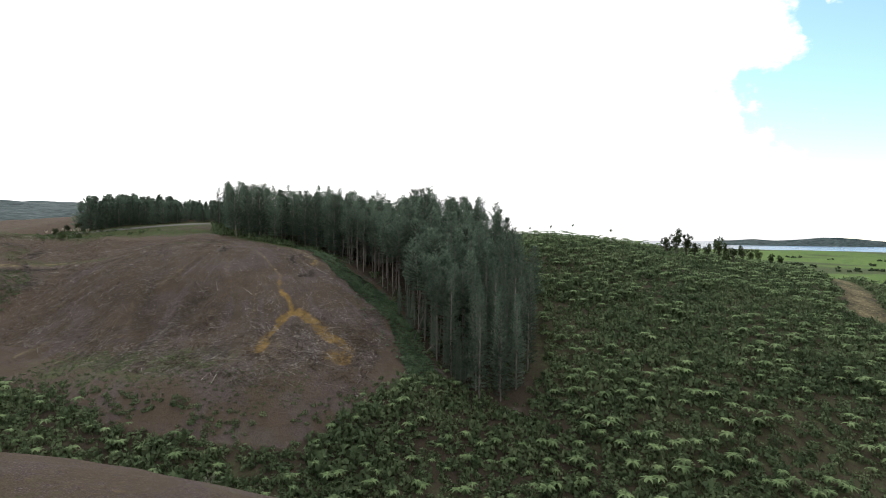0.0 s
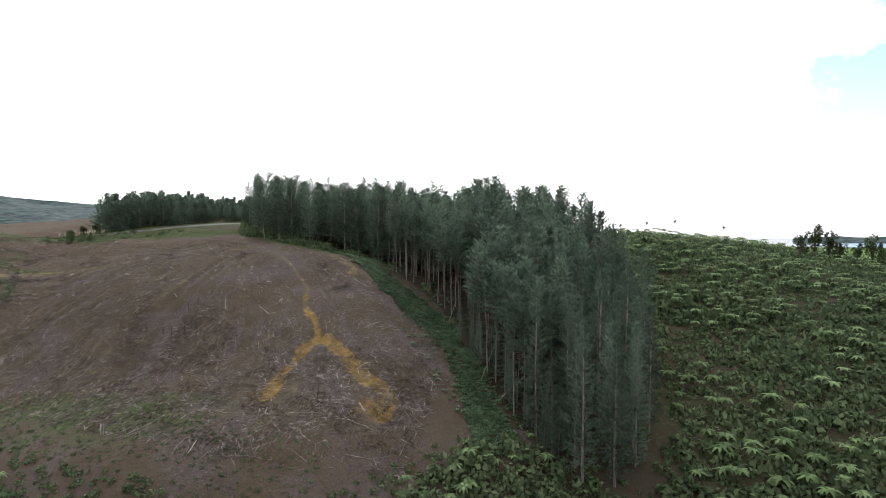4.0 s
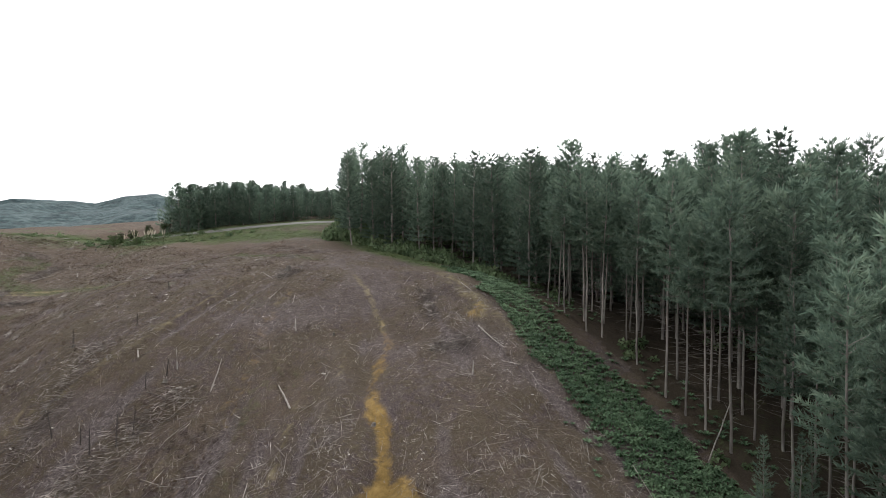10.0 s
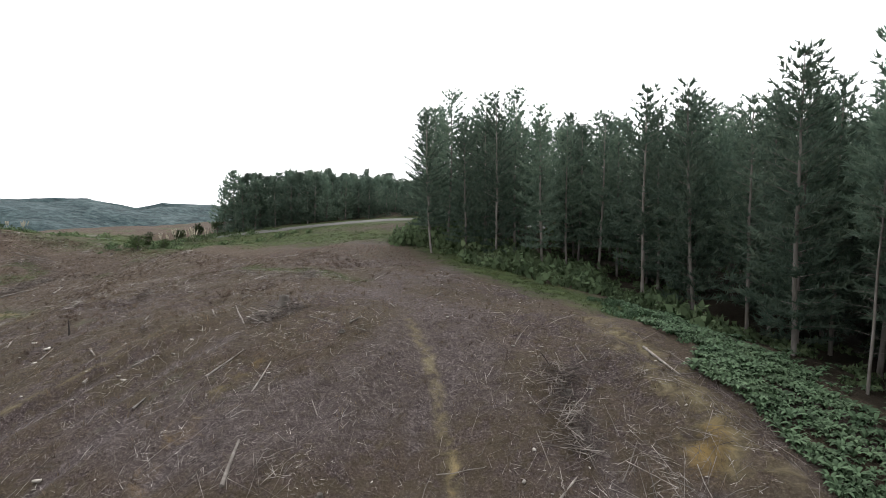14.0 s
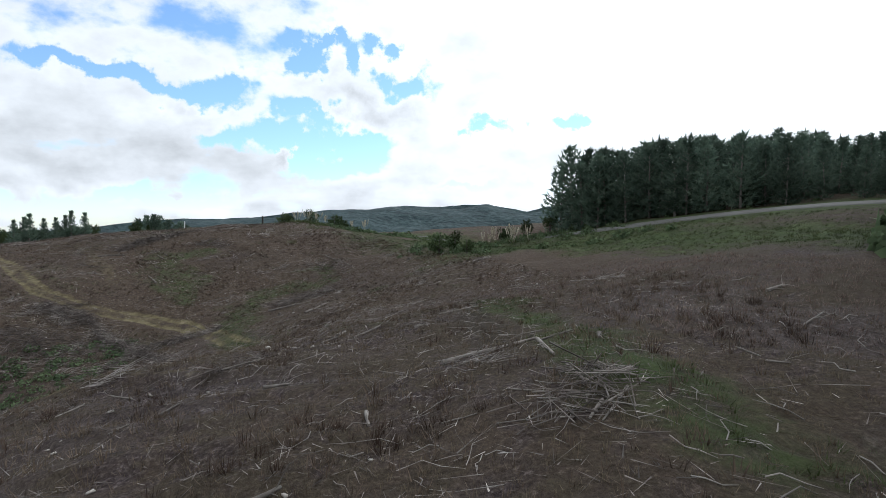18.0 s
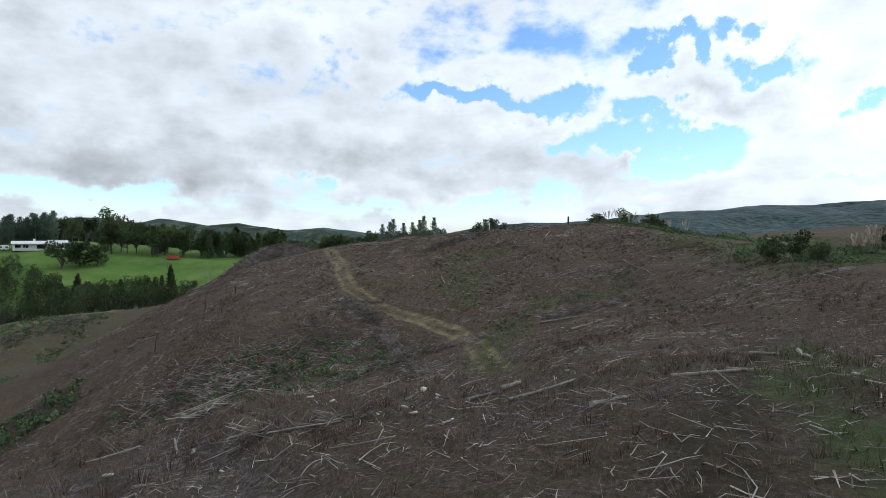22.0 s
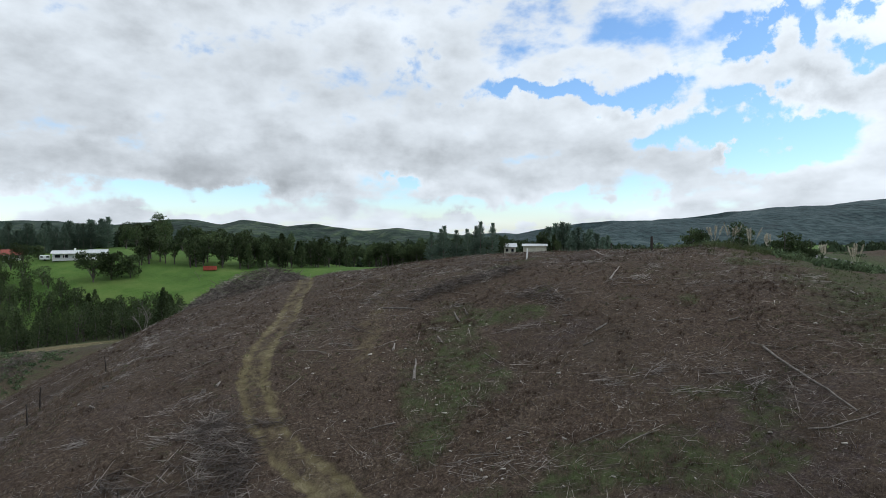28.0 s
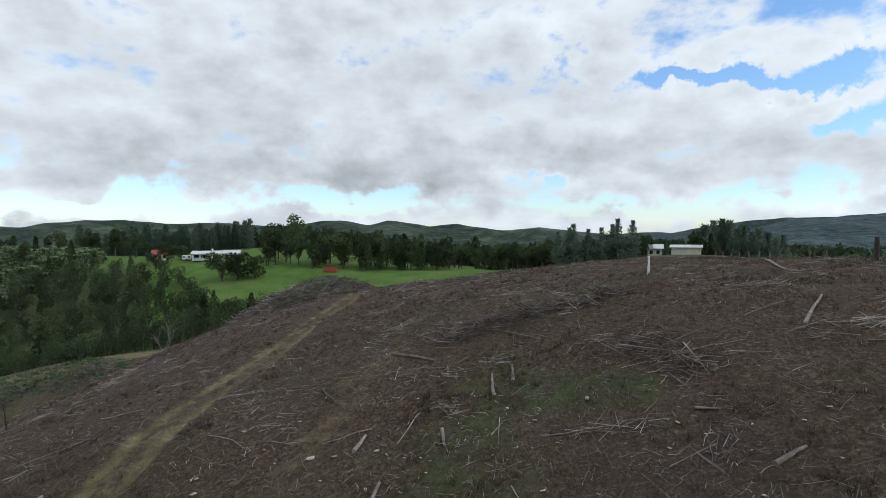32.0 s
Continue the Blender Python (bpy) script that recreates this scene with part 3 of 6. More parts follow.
def axis(lo, hi, fine, reach, grow=1.09):
    mid = list(np.arange(lo, hi + fine / 2, fine))
    out, stepsize = [], fine
    at = mid[-1]
    while at < reach:
        stepsize *= grow
        at += stepsize
        out.append(at)
    back, stepsize, at = [], fine, mid[0]
    while at > -reach:
        stepsize *= grow
        at -= stepsize
        back.append(at)
    return np.array(back[::-1] + mid + out)


def zones(x, y):
    """How much bare clay, green, pale straw and meadow there is at each place."""
    clay = np.zeros(x.shape)
    for line, wide in ((SKID, 0.85), (SKID_LEFT, 0.9), (SKID_RIGHT, 1.15)):
        fade = (0.92 - 0.5 * step(y, 130, 146)) * (1 - 0.85 * step(-x, 41, 48))
        ragged = from_line(x, y, line) + 0.9 * (value_noise(x, y, 2.2, 33) - 0.5) - 0.3 * step(y, 128, 124)
        clay = np.maximum(clay, np.exp(-(np.maximum(ragged, 0) / wide) ** 2) * fade)
    clay = np.maximum(clay, 0.7 * blob(x, y, -21, 112.5, 4, 3))
    clay = np.maximum(clay, 0.5 * blob(x, y, -37, 113.5, 3.5, 3))
    clay = np.maximum(clay, 0.30 * np.exp(-(from_line(x, y, SKID_WEST) / 1.5) ** 2))
    clay = np.maximum(clay, 0.55 * blob(x, y, -34, 151, 1.0, 2.0))
    clay = np.maximum(clay, 0.3 * blob(x, y, -23, 38, 9, 3))
    straw = np.maximum((0.55 + 0.5 * value_noise(x, y, 3.0, 131)) * np.exp(-((from_line(x, y, TRACK) - 0.7) / 0.33) ** 2), 0.42 * np.exp(-(from_line(x, y, TRACK) / 1.1) ** 2)) * (0.45 + 0.55 * step(-x, 88, 104))
    straw = np.maximum(straw, 0.40 * np.exp(-(from_line(x, y, PALE_LINE) / 1.6) ** 2))
    straw = np.maximum(straw, 0.5 * np.exp(-(from_line(x, y, SKID_UPPER) / 1.8) ** 2))
    straw = np.maximum(straw, 0.75 * np.exp(-(from_line(x, y, [(-132.8, 47), (-150.9, 57), (-164.9, 60.4), (-184.7, 63.3)]) / 6) ** 2))
    straw = np.maximum(straw, 0.46 * np.clip(furrows(x, y) * 3.4 - 0.32, 0, 1))
    straw = np.maximum(straw, 0.52 * np.exp(-(from_line(x, y, [(-50.8, 154.8), (-48.3, 152.9), (-45.8, 150.4), (-43.3, 147.5), (-42.4, 146.5)]) / 0.55) ** 2))
    green = 0.62 * np.exp(-((from_line(x, y, GRASS_PATH) + 1.6 * (value_noise(x, y, 1.8, 133) - 0.5)) / (1.0 + 0.8 * step(x, -74, -62))) ** 2)
    green = np.maximum(green, 0.3 * step(value_noise(x, y, 9.0, 77) * 0.7 + value_noise(x, y, 3.0, 78) * 0.3, 0.55, 0.78))
    green = np.maximum(green, 0.68 * np.exp(-(from_line(x, y, [(-66, 184), (-80, 187), (-105, 188), (-130, 180)]) / 7) ** 2))
    green = np.maximum(green, 0.75 * np.exp(-(from_line(x, y, [(-41, 166), (-52, 170), (-64, 180)]) / 4.5) ** 2))
    green = np.maximum(green, 0.55 * np.exp(-(from_line(x, y, [(-91.5, 156), (-105, 153.7), (-112, 154.3), (-119.1, 157.2)]) / 2.4) ** 2))
    green = np.maximum(green, 0.52 * np.exp(-(from_line(x, y, [(-109.3, 177.5), (-120.9, 178.8), (-132, 174.4), (-143.4, 173.5)]) / 7) ** 2))
    green = np.maximum(green, 0.5 * blob(x, y, -111, 155, 5, 3))
    green = np.maximum(green, 0.7 * blob(x, y, -176, 194, 22, 14))
    green = np.maximum(green, 0.5 * step(value_noise(x, y, 6.0, 81) * 0.65 + value_noise(x, y, 2.2, 82) * 0.35, 0.55, 0.74) * step(-x, 100, 112) * step(y, 138, 148))
    green = np.maximum(green, 0.6 * blob(x, y, -58, 107, 26, 9) * (0.4 + 1.2 * value_noise(x, y, 4.0, 83)))
    straw = np.maximum(straw, 0.7 * np.exp(-(from_line(x, y, [(112, 150), (128, 178), (146, 218), (165, 250)]) / 5) ** 2))
    bush = np.maximum(step(x + 0.35 * (y - 130), 6, 14) * step(y, 60, 80), 1 - step(y, 80, 100)) * step(r_of(x, y), -1, 0)
    green = np.maximum(green, 0.4 * bush * (1 - blob(x, y, -40, 44, 34, 16)))
    road_side = np.exp(-(from_line(x, y, ROAD) / 10) ** 2)
    green = np.maximum(green, 0.7 * road_side)
    paddock = [(-199.9, -2.2), (-217.9, 35.3), (-242.1, 63.1), (-333.1, 80.8), (-373.9, 20), (-331.1, -79.7), (-262.9, -71.7), (-223.8, -45.5)]
    green = np.maximum(green, 0.6 * step(-x, 150, 175) * (1 - step(y, 66, 80)))
    meadow = np.maximum(step(r_of(x, y), 215, 260) * step(value_noise(x, y, 130, 61), 0.3, 0.5), inside(x, y, paddock) * 1.0)
    green = np.maximum(green, 0.7 * step(r_of(x, y), 180, 240))
    meadow = np.maximum(meadow, step(blob(x, y, -350, -130, 60, 75), 0.4, 0.55))
    meadow = np.maximum(meadow, step(blob(x, y, -228, 154, 22, 9), 0.4, 0.55))
    return clay, green, straw, np.clip(meadow, 0, 1)


def r_of(x, y):
    return np.hypot(np.asarray(x) + 80, np.asarray(y) - 130)


def build_ground():
    xs, ys = axis(-196, -10, 0.5, 4600, 1.055), axis(92, 198, 0.5, 4600, 1.055)
    gx, gy = np.meshgrid(xs, ys)
    gz = height(gx, gy)
    nx, ny = len(xs), len(ys)
    i = np.arange(nx * ny).reshape(ny, nx)
    faces = np.stack([i[:-1, :-1], i[:-1, 1:], i[1:, 1:], i[1:, :-1]], -1).reshape(-1, 4)
    me = smooth(mesh_of("ground", np.stack([gx, gy, gz], -1).reshape(-1, 3), faces, GROUND))
    clay, green, straw, meadow = zones(gx.ravel(), gy.ravel())
    att = me.color_attributes.new("zone", "FLOAT_COLOR", "POINT")
    att.data.foreach_set("color", np.stack([clay, green, straw, meadow], -1).astype(np.float32).ravel())
    x, y = gx.ravel(), gy.ravel()
    patch = value_noise(x, y, 8.0, 93) * 0.6 + value_noise(x, y, 2.8, 94) * 0.4
    grey = np.clip(step(patch, 0.42, 0.75) * 0.55 + np.clip(-furrows(x, y) * 3.2 - 0.3, 0, 1), 0, 1) * (1 - step(y, 168, 180))
    wood = np.maximum(inside(x, y, STAND) * 0.8, 0.9 * step(x + 0.35 * (y - 130), 6, 14) * (r_of(x, y) < 330))
    for ring in (EAST, VALLEY):
        wood = np.maximum(wood, 0.95 * inside(x, y, ring))
    # darker strip along the grass path, colour only, in the wooded floor's tone
    wood = np.maximum(wood, 0.75 * np.exp(-(from_line(x, y, DARK_STRIP) / 1.1) ** 2))
    west = (0.35 + 0.45 * value_noise(x, y, 11.0, 96)) * step(-x, 76, 100)
    att = me.color_attributes.new("cover", "FLOAT_COLOR", "POINT")
    att.data.foreach_set("color", np.stack([grey, wood, west, grey * 0 + 1], -1).astype(np.float32).ravel())
    tagged(new("ground", me), "logged hillside of brown slash, dry weeds and grass patches", "ground", kind="structure")


build_ground()


def build_road():
    pts = []
    for (ax, ay), (bx, by) in zip(ROAD[:-1], ROAD[1:]):
        k = max(2, int(math.hypot(bx - ax, by - ay) / 4))
        pts += [(ax + (bx - ax) * i / k, ay + (by - ay) * i / k) for i in range(k)]
    pts = np.array(pts)
    for _ in range(6):
        pts[1:-1] = (pts[:-2] + pts[1:-1] * 2 + pts[2:]) / 4
    way = np.gradient(pts, axis=0)
    way /= np.linalg.norm(way, axis=1)[:, None]
    side = np.stack([-way[:, 1], way[:, 0]], -1)
    mid = height(pts[:, 0], pts[:, 1])
    rows = []
    for off, up in ((-1.75, -0.2), (-1.6, 0.05), (-0.8, 0.08), (0, 0.10), (0.8, 0.08), (1.6, 0.05), (1.75, -0.2)):
        p = pts + side * off
        rows.append(np.c_[p, height(p[:, 0], p[:, 1]) + up])
    v = np.stack(rows, 1)
    n, k = v.shape[:2]
    i = np.arange(n * k).reshape(n, k)
    faces = np.stack([i[:-1, :-1], i[:-1, 1:], i[1:, 1:], i[1:, :-1]], -1).reshape(-1, 4)
    tagged(new("road", mesh_of("road", v, faces, ASPHALT)), "narrow grey country road on a low bank", "road", kind="structure")
    return pts, side


ROAD_LINE, ROAD_SIDE = build_road()


def build_range(name, label, az0, az1, dist, deep, crest, canopy, seed, material, base=12):
    """A wooded ridge far off: crest(az) gives its height, seen from the spur, per metre of distance."""
    az = np.radians(np.linspace(az0, az1, max(60, int((az1 - az0) * 10))))
    rr = np.linspace(-1, 1, 56)
    a, q = np.meshgrid(az, rr)
    wander = dist * (1 + 0.10 * np.sin(a * 5 + seed))
    r = wander + q * deep
    x, y = -np.sin(a) * r - 70, np.cos(a) * r + 110
    spur = 0.62 + 0.5 * value_noise(x, y, deep * 0.34, seed + 7) + 0.2 * value_noise(x, y, deep * 0.13, seed + 8)
    top = 42 + crest(np.degrees(a)) * wander
    z = (top + base) * (1 - q * q) * np.where(np.abs(q) < 0.12, 1.0, np.clip(spur, 0, 1.0)) - base
    z = z + 7 * (value_noise(x, y, 230, seed + 3) - 0.5) + 5 * (value_noise(x, y, 80, seed + 4) - 0.5) * step(z, 10, 60)
    z = z + canopy * ((value_noise(x, y, canopy * 14, seed) - 0.4) + 0.7 * (value_noise(x, y, canopy * 7, seed + 1) - 0.4)) * step(z, 0, 12)
    n, k = x.shape
    i = np.arange(n * k).reshape(n, k)
    faces = np.stack([i[:-1, :-1], i[:-1, 1:], i[1:, 1:], i[1:, :-1]], -1).reshape(-1, 4)
    me = smooth(mesh_of(name, np.stack([x, y, z], -1), faces, material))
    return tagged(new(name, me), label, "hills", kind="structure")


# the skyline of the hills: azimuth, height in metres at 1700 m
CREST = np.array([(20, 95), (36, 103), (39, 104), (44.7, 127), (46.2, 141), (48.8, 131), (51.2, 113), (54, 119), (57, 119), (59, 103), (62.7, 120), (65.3, 119), (68.6, 110), (72.5, 115), (74.5, 105), (79, 100), (81.5, 93), (84.8, 82),
                  (88.5, 73), (91.4, 69), (94, 62), (97.5, 52), (100.5, 34), (103, 35), (107, 39), (110.8, 50), (113.4, 44), (115, 48), (119, 63), (122, 55), (126.2, 72), (128, 66), (131, 73), (137.5, 59), (141.7, 67), (146.6, 69), (150.2, 80), (153, 75), (157.3, 54), (172, 50)])
build_range("hill_range", "forested hills along the horizon, coloured blue-green for haze", 18, 172, 1700, 620,
            lambda a: (np.interp(a, *CREST.T) - 44 - 14 * step(a, 103, 108)) / 1700, 5.0, 21, HAZY_FOREST)
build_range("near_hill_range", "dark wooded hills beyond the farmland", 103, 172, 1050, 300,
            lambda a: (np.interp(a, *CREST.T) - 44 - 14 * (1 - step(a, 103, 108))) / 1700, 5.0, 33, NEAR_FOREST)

# headland and island take the same haze-blued base colour as the far hills
build_range("island_range", "headland beyond the sea, coloured blue for haze", -40, -27, 4100, 220, lambda a: (26 * np.exp(-((a + 36) / 3.0) ** 2) + 10 * np.exp(-((a + 30) / 1.2) ** 2) - 60) / 4100, 4.0, 51, HAZY_FOREST, 45)
build_range("island", "small island peak on the sea's horizon, coloured blue for haze", -17, -13.5, 4100, 120, lambda a: (46 * np.exp(-((a + 15.2) / 0.7) ** 2) - 78) / 4100, 3.0, 57, HAZY_FOREST, 45)


def build_sea():
    ring = [(-300, 2450), (1200, 2100), (2400, 900), (4500, 600), (4500, 4500), (-900, 4500)]
    bm = bmesh.new()
    bm.faces.new([bm.verts.new((x, y, -33.0)) for x, y in ring][::-1])
    bmesh.ops.recalc_face_normals(bm, faces=bm.faces[:])
    tagged(part("water", bm, material=SEA), "pale sea beyond the low coast", "sea", kind="structure")


build_sea()


# ---- trees ----
def tube(points, radii, sides=6):
    """A tapered tube along points: vertices and four-sided faces."""
    points, radii = np.asarray(points, float), np.asarray(radii, float)
    way = np.gradient(points, axis=0)
    way /= np.linalg.norm(way, axis=1)[:, None] + 1e-9
    ref = np.where(np.abs(way[:, 2:3]) > 0.8, np.array([[1.0, 0, 0]]), np.array([[0, 0, 1.0]]))
    u = np.cross(way, ref)
    u /= np.linalg.norm(u, axis=1)[:, None]
    w = np.cross(way, u)
    a = np.linspace(0, 2 * np.pi, sides, endpoint=False)
    v = points[:, None] + radii[:, None, None] * (np.cos(a)[None, :, None] * u[:, None] + np.sin(a)[None, :, None] * w[:, None])
    n = len(points)
    i = np.arange(n * sides).reshape(n, sides)
    j = np.roll(i, -1, axis=1)
    faces = np.stack([i[:-1], j[:-1], j[1:], i[1:]], -1).reshape(-1, 4)
    return v.reshape(-1, 3), faces


def joined(pieces):
    vs, fs, k = [], [], 0
    for v, f in pieces:
        vs.append(v)
        fs.append(np.asarray(f) + k)
        k += len(v)
    return np.concatenate(vs), np.concatenate(fs)


def sprays(at, out, count, length, width, spread, rng):
    """Slim three-cornered leaves or needle tufts round places, pointing about outward."""
    at, out = np.repeat(at, count, 0), np.repeat(out, count, 0)
    d = out + rng.normal(0, spread, at.shape)
    d /= np.linalg.norm(d, axis=1)[:, None] + 1e-9
    s = np.cross(d, rng.normal(0, 1, at.shape))
    s /= np.linalg.norm(s, axis=1)[:, None] + 1e-9
    ln = np.asarray(length) * rng.uniform(0.6, 1.25, (len(at), 1))
    base = at + rng.normal(0, 0.10, at.shape) * ln
    wd = width * rng.uniform(0.7, 1.3, (len(at), 1))
    v = np.stack([base + s * wd * 0.5, base - s * wd * 0.5, base + d * ln], 1).reshape(-1, 3)
    return v, np.arange(len(v)).reshape(-1, 3)


def pine_parts(seed, tall, bare, reach, thick, bushy=1.0, leaf=0.62, tufts=6, slim=0.30, taper=0.72):
    """Trunk with dead limbs, and crown, of a plantation pine."""
    rng = np.random.default_rng(seed)
    t = np.linspace(0, 1, 9)
    sway = np.cumsum(rng.normal(0, 0.06, (9, 2)), 0) * tall / 22
    spine = np.c_[sway - sway[0], t * tall - 0.5]
    pieces = [tube(spine, thick * (1.05 - t) ** 0.8 + 0.015, 7)]
    for _ in range(int(36 * max(0, bare - 0.1) / 0.3)):
        h = rng.uniform(0.12, bare + 0.12) * tall
        a, ln = rng.uniform(0, 6.28), rng.uniform(0.5, 2.5)
        p = np.array([np.interp(h, spine[:, 2], spine[:, 0]), np.interp(h, spine[:, 2], spine[:, 1]), h])
        d = np.array([math.cos(a), math.sin(a), rng.uniform(-0.15, 0.4)])
        pieces.append(tube([p, p + d * ln * 0.55, p + d * ln + [0, 0, rng.uniform(-0.2, 0.2)]], [0.022, 0.014, 0.005], 3))
    at, out = [], []
    h = bare * tall
    while h < tall * 0.985:
        u = (h / tall - bare) / (1 - bare)
        r = reach * (0.42 + 0.58 * math.sin(min(1.0, (u + 0.12) * 2.2) * 1.57)) * (1 - u) ** taper + 0.12
        cx, cy = np.interp(h, spine[:, 2], spine[:, 0]), np.interp(h, spine[:, 2], spine[:, 1])
        arms = rng.integers(5, 8)
        for k in range(arms):
            if rng.random() < 0.12:
                continue
            a = k * 6.283 / arms + rng.uniform(-0.45, 0.45)
            ln = r * rng.uniform(0.55, 1.22)
            lift = 0.15 + 0.75 * u
            d = np.array([math.cos(a), math.sin(a), lift])
            if k % 3 == 0:
                pieces.append(tube([np.array([cx, cy, h]), np.array([cx, cy, h]) + d * ln * 0.8], [0.04, 0.012], 3))
            m = max(2, int(ln * 2.3 * bushy))
            for s in np.linspace(0.3, 1.0, m):
                at.append((cx + d[0] * ln * s, cy + d[1] * ln * s, h + ln * s * lift * (0.55 + 0.45 * s)))
                out.append((d[0] * 0.8, d[1] * 0.8, 0.5 + 0.5 * u))
        h += rng.uniform(0.55, 0.95) * (tall / 22) ** 0.5
    at.append((spine[-1, 0], spine[-1, 1], tall - 0.9))
    out.append((0, 0, 1.6))
    at, out = np.array(at), np.array(out)
    crown = sprays(at, out, tufts, leaf, leaf * slim, 0.6, rng)
    return mesh_of("trunk", *joined(pieces), BARK), mesh_of("crown", *crown, NEEDLES)


def tree_kind(name, parts, label, category, group):
    trunk, crown = parts
    root = thing(name, label, category, group)
    part("trunk", trunk, root)
    part("crown", crown, root)
    return root


def plant(kinds, places, rng, labels=None):
    """Copies of tree kinds, each turned and scaled a little; the first use of a kind is the original."""
    used = {}
    for x, y, size in places:
        k = int(rng.integers(len(kinds)))
        s = size * rng.uniform(0.93, 1.07)
        wide = s * rng.uniform(0.92, 1.08)
        m = Matrix.LocRotScale((x, y, on(x, y)), Euler((rng.normal(0, 0.02), rng.normal(0, 0.02), rng.uniform(0, 6.28))), None)
        ob = kinds[k]
        if k in used:
            ob.scale = (wide, wide, s)
            copy_thing(ob, m)
        else:
            used[k] = m @ Matrix.Diagonal((wide, wide, s, 1))
    for k, m in used.items():
        kinds[k].matrix_basis = m
    for k, ob in enumerate(kinds):
        if k not in used:
            for o in (*ob.children_recursive, ob):
                bpy.data.objects.remove(o)


rng = np.random.default_rng(5)
PINE_LABEL = "tall plantation pine with bare grey trunk and dark green crown"
pines = [tree_kind("pine_tree", pine_parts(100 + k, 22, (0.14, 0.24, 0.30, 0.18, 0.34)[k], 3.3 + 0.3 * (k % 3), 0.16, 1.0, 0.70, 7, 0.22), PINE_LABEL, "tree", "pine plantation") for k in range(5)]
stem_pines = [tree_kind("pine_tree", pine_parts(130 + k, 22, (0.48, 0.55, 0.62, 0.52, 0.58)[k], 2.7 + 0.3 * (k % 3), 0.115, 1.7, 0.6, 8, 0.2, 0.5), "slim pine with a long bare pale trunk and dead side branches", "tree", "pine plantation") for k in range(5)]
corner_pines = [tree_kind("pine_tree", pine_parts(160 + k, 22, 0.04 + 0.05 * k, 3.5 + 0.3 * (k % 2), 0.17, 1.2, 0.66, 8, 0.2, 0.55), "broad bushy pine at the corner of the stand", "tree", "pine plantation") for k in range(4)]
edge_pines = [tree_kind("pine_tree", pine_parts(150 + k, 22, 0.03 + 0.03 * k, 2.5 + 0.3 * (k % 2), 0.17, 1.35, 0.60, 8, 0.16, 0.85), "dark bushy pine clothed in branches down to the ground", "tree", "pine plantation") for k in range(4)]


def tall_here(x, y):
    """The stand is tallest at its south end and lower towards the road."""
    return float(np.interp(-x, (-10, 5, 20, 35, 55, 80), (21.6, 21.4, 19.2, 18.6, 15.8, 15.2))) / 22


places = []
for gx in np.arange(-84, 26, 4.1):
    for gy in np.arange(100, 214, 4.1):
        x, y = gx + rng.uniform(-1.5, 1.5), gy + rng.uniform(-1.5, 1.5)
        if inside(np.array([x]), np.array([y]), STAND)[0]:
            east = from_line(np.array([x]), np.array([y]), [(15, 104), (19, 120), (22, 142), (16, 168), (0, 190)])[0]
            low = 0.82 + 0.18 * min(1, east / 8)
            south = 0.94 + 0.06 * min(1, (y - 100) / 18)
            places.append((x, y, low * south * tall_here(x, y) * rng.uniform(0.88, 1.05)))
WEST_EDGE = [(0, 112), (-9.6, 135), (-18.4, 148.5), (-29, 160.5), (-36, 171)]
north_west = [p for p in places if p[1] >= 166 + 0.1 * p[0]]
west_edge = [p for p in places if p not in north_west and from_line(np.array([p[0]]), np.array([p[1]]), WEST_EDGE)[0] < 6.5]
south = [p for p in places if p not in north_west and (p[1] < 116 or (p not in west_edge and p[1] < 134))]
west_edge = [p for p in west_edge if p not in south]
plant(pines, [p for p in places if p not in north_west and p not in west_edge and p not in south], rng)
small = []
for k in range(26):
    u = rng.uniform(0, 1)
    x, y = 3 - 13.5 * u + rng.uniform(-0.5, 3.5), 108 + 25 * u + rng.uniform(-1, 1)
    small.append((x, y, rng.uniform(0.26, 0.55)))
plant(edge_pines, south + small, rng)
plant(corner_pines, north_west, rng)
more = []
for k in range(70):
    a, b = WEST_EDGE[k % 4], WEST_EDGE[k % 4 + 1]
    u, off = rng.uniform(0, 1), rng.uniform(0.3, 6.0)
    ln = math.hypot(b[0] - a[0], b[1] - a[1])
    x, y = a[0] + (b[0] - a[0]) * u + (b[1] - a[1]) / ln * off, a[1] + (b[1] - a[1]) * u - (b[0] - a[0]) / ln * off
    if all(math.hypot(x - q[0], y - q[1]) > 1.6 for q in west_edge + more) and y < 166 + 0.1 * x:
        more.append((x, y, tall_here(x, y) * rng.uniform(0.7, 0.95)))
plant(stem_pines, [(a, b, 0.9 * c) for a, b, c in west_edge] + more, rng)


# the younger block behind the road
BLOCK = [(-126, 198), (-120, 196), (-106, 200), (-94, 203.5), (-75, 211), (-56, 221), (-50, 240), (-80, 246), (-112, 232), (-127, 214)]
young = [tree_kind("young_pine_tree", pine_parts(200 + k, 7.2, 0.03, 2.1, 0.10, 1.3, 0.55, 6, 0.26, 0.9), "dark young pine in a dense block above the road", "tree", "young pine block") for k in range(5)]
places = []
for gx in np.arange(-130, -46, 2.9):
    for gy in np.arange(195, 248, 2.9):
        x, y = gx + rng.uniform(-1.1, 1.1), gy + rng.uniform(-1.1, 1.1)
        if inside(np.array([x]), np.array([y]), BLOCK)[0]:
            deep = max(0.0, from_line(np.array([x]), np.array([y]), ROAD)[0] - 7)
            tall = float(np.interp(x + 0.6 * deep, (-127, -118, -110, -103, -96, -88, -70), (12.0, 11.2, 9.8, 8.2, 7.2, 5.2, 4.6))) + 0.1 * deep
            places.append((x, y, tall / 7.4 * rng.uniform(0.82, 1.04)))
plant(young, places, rng)


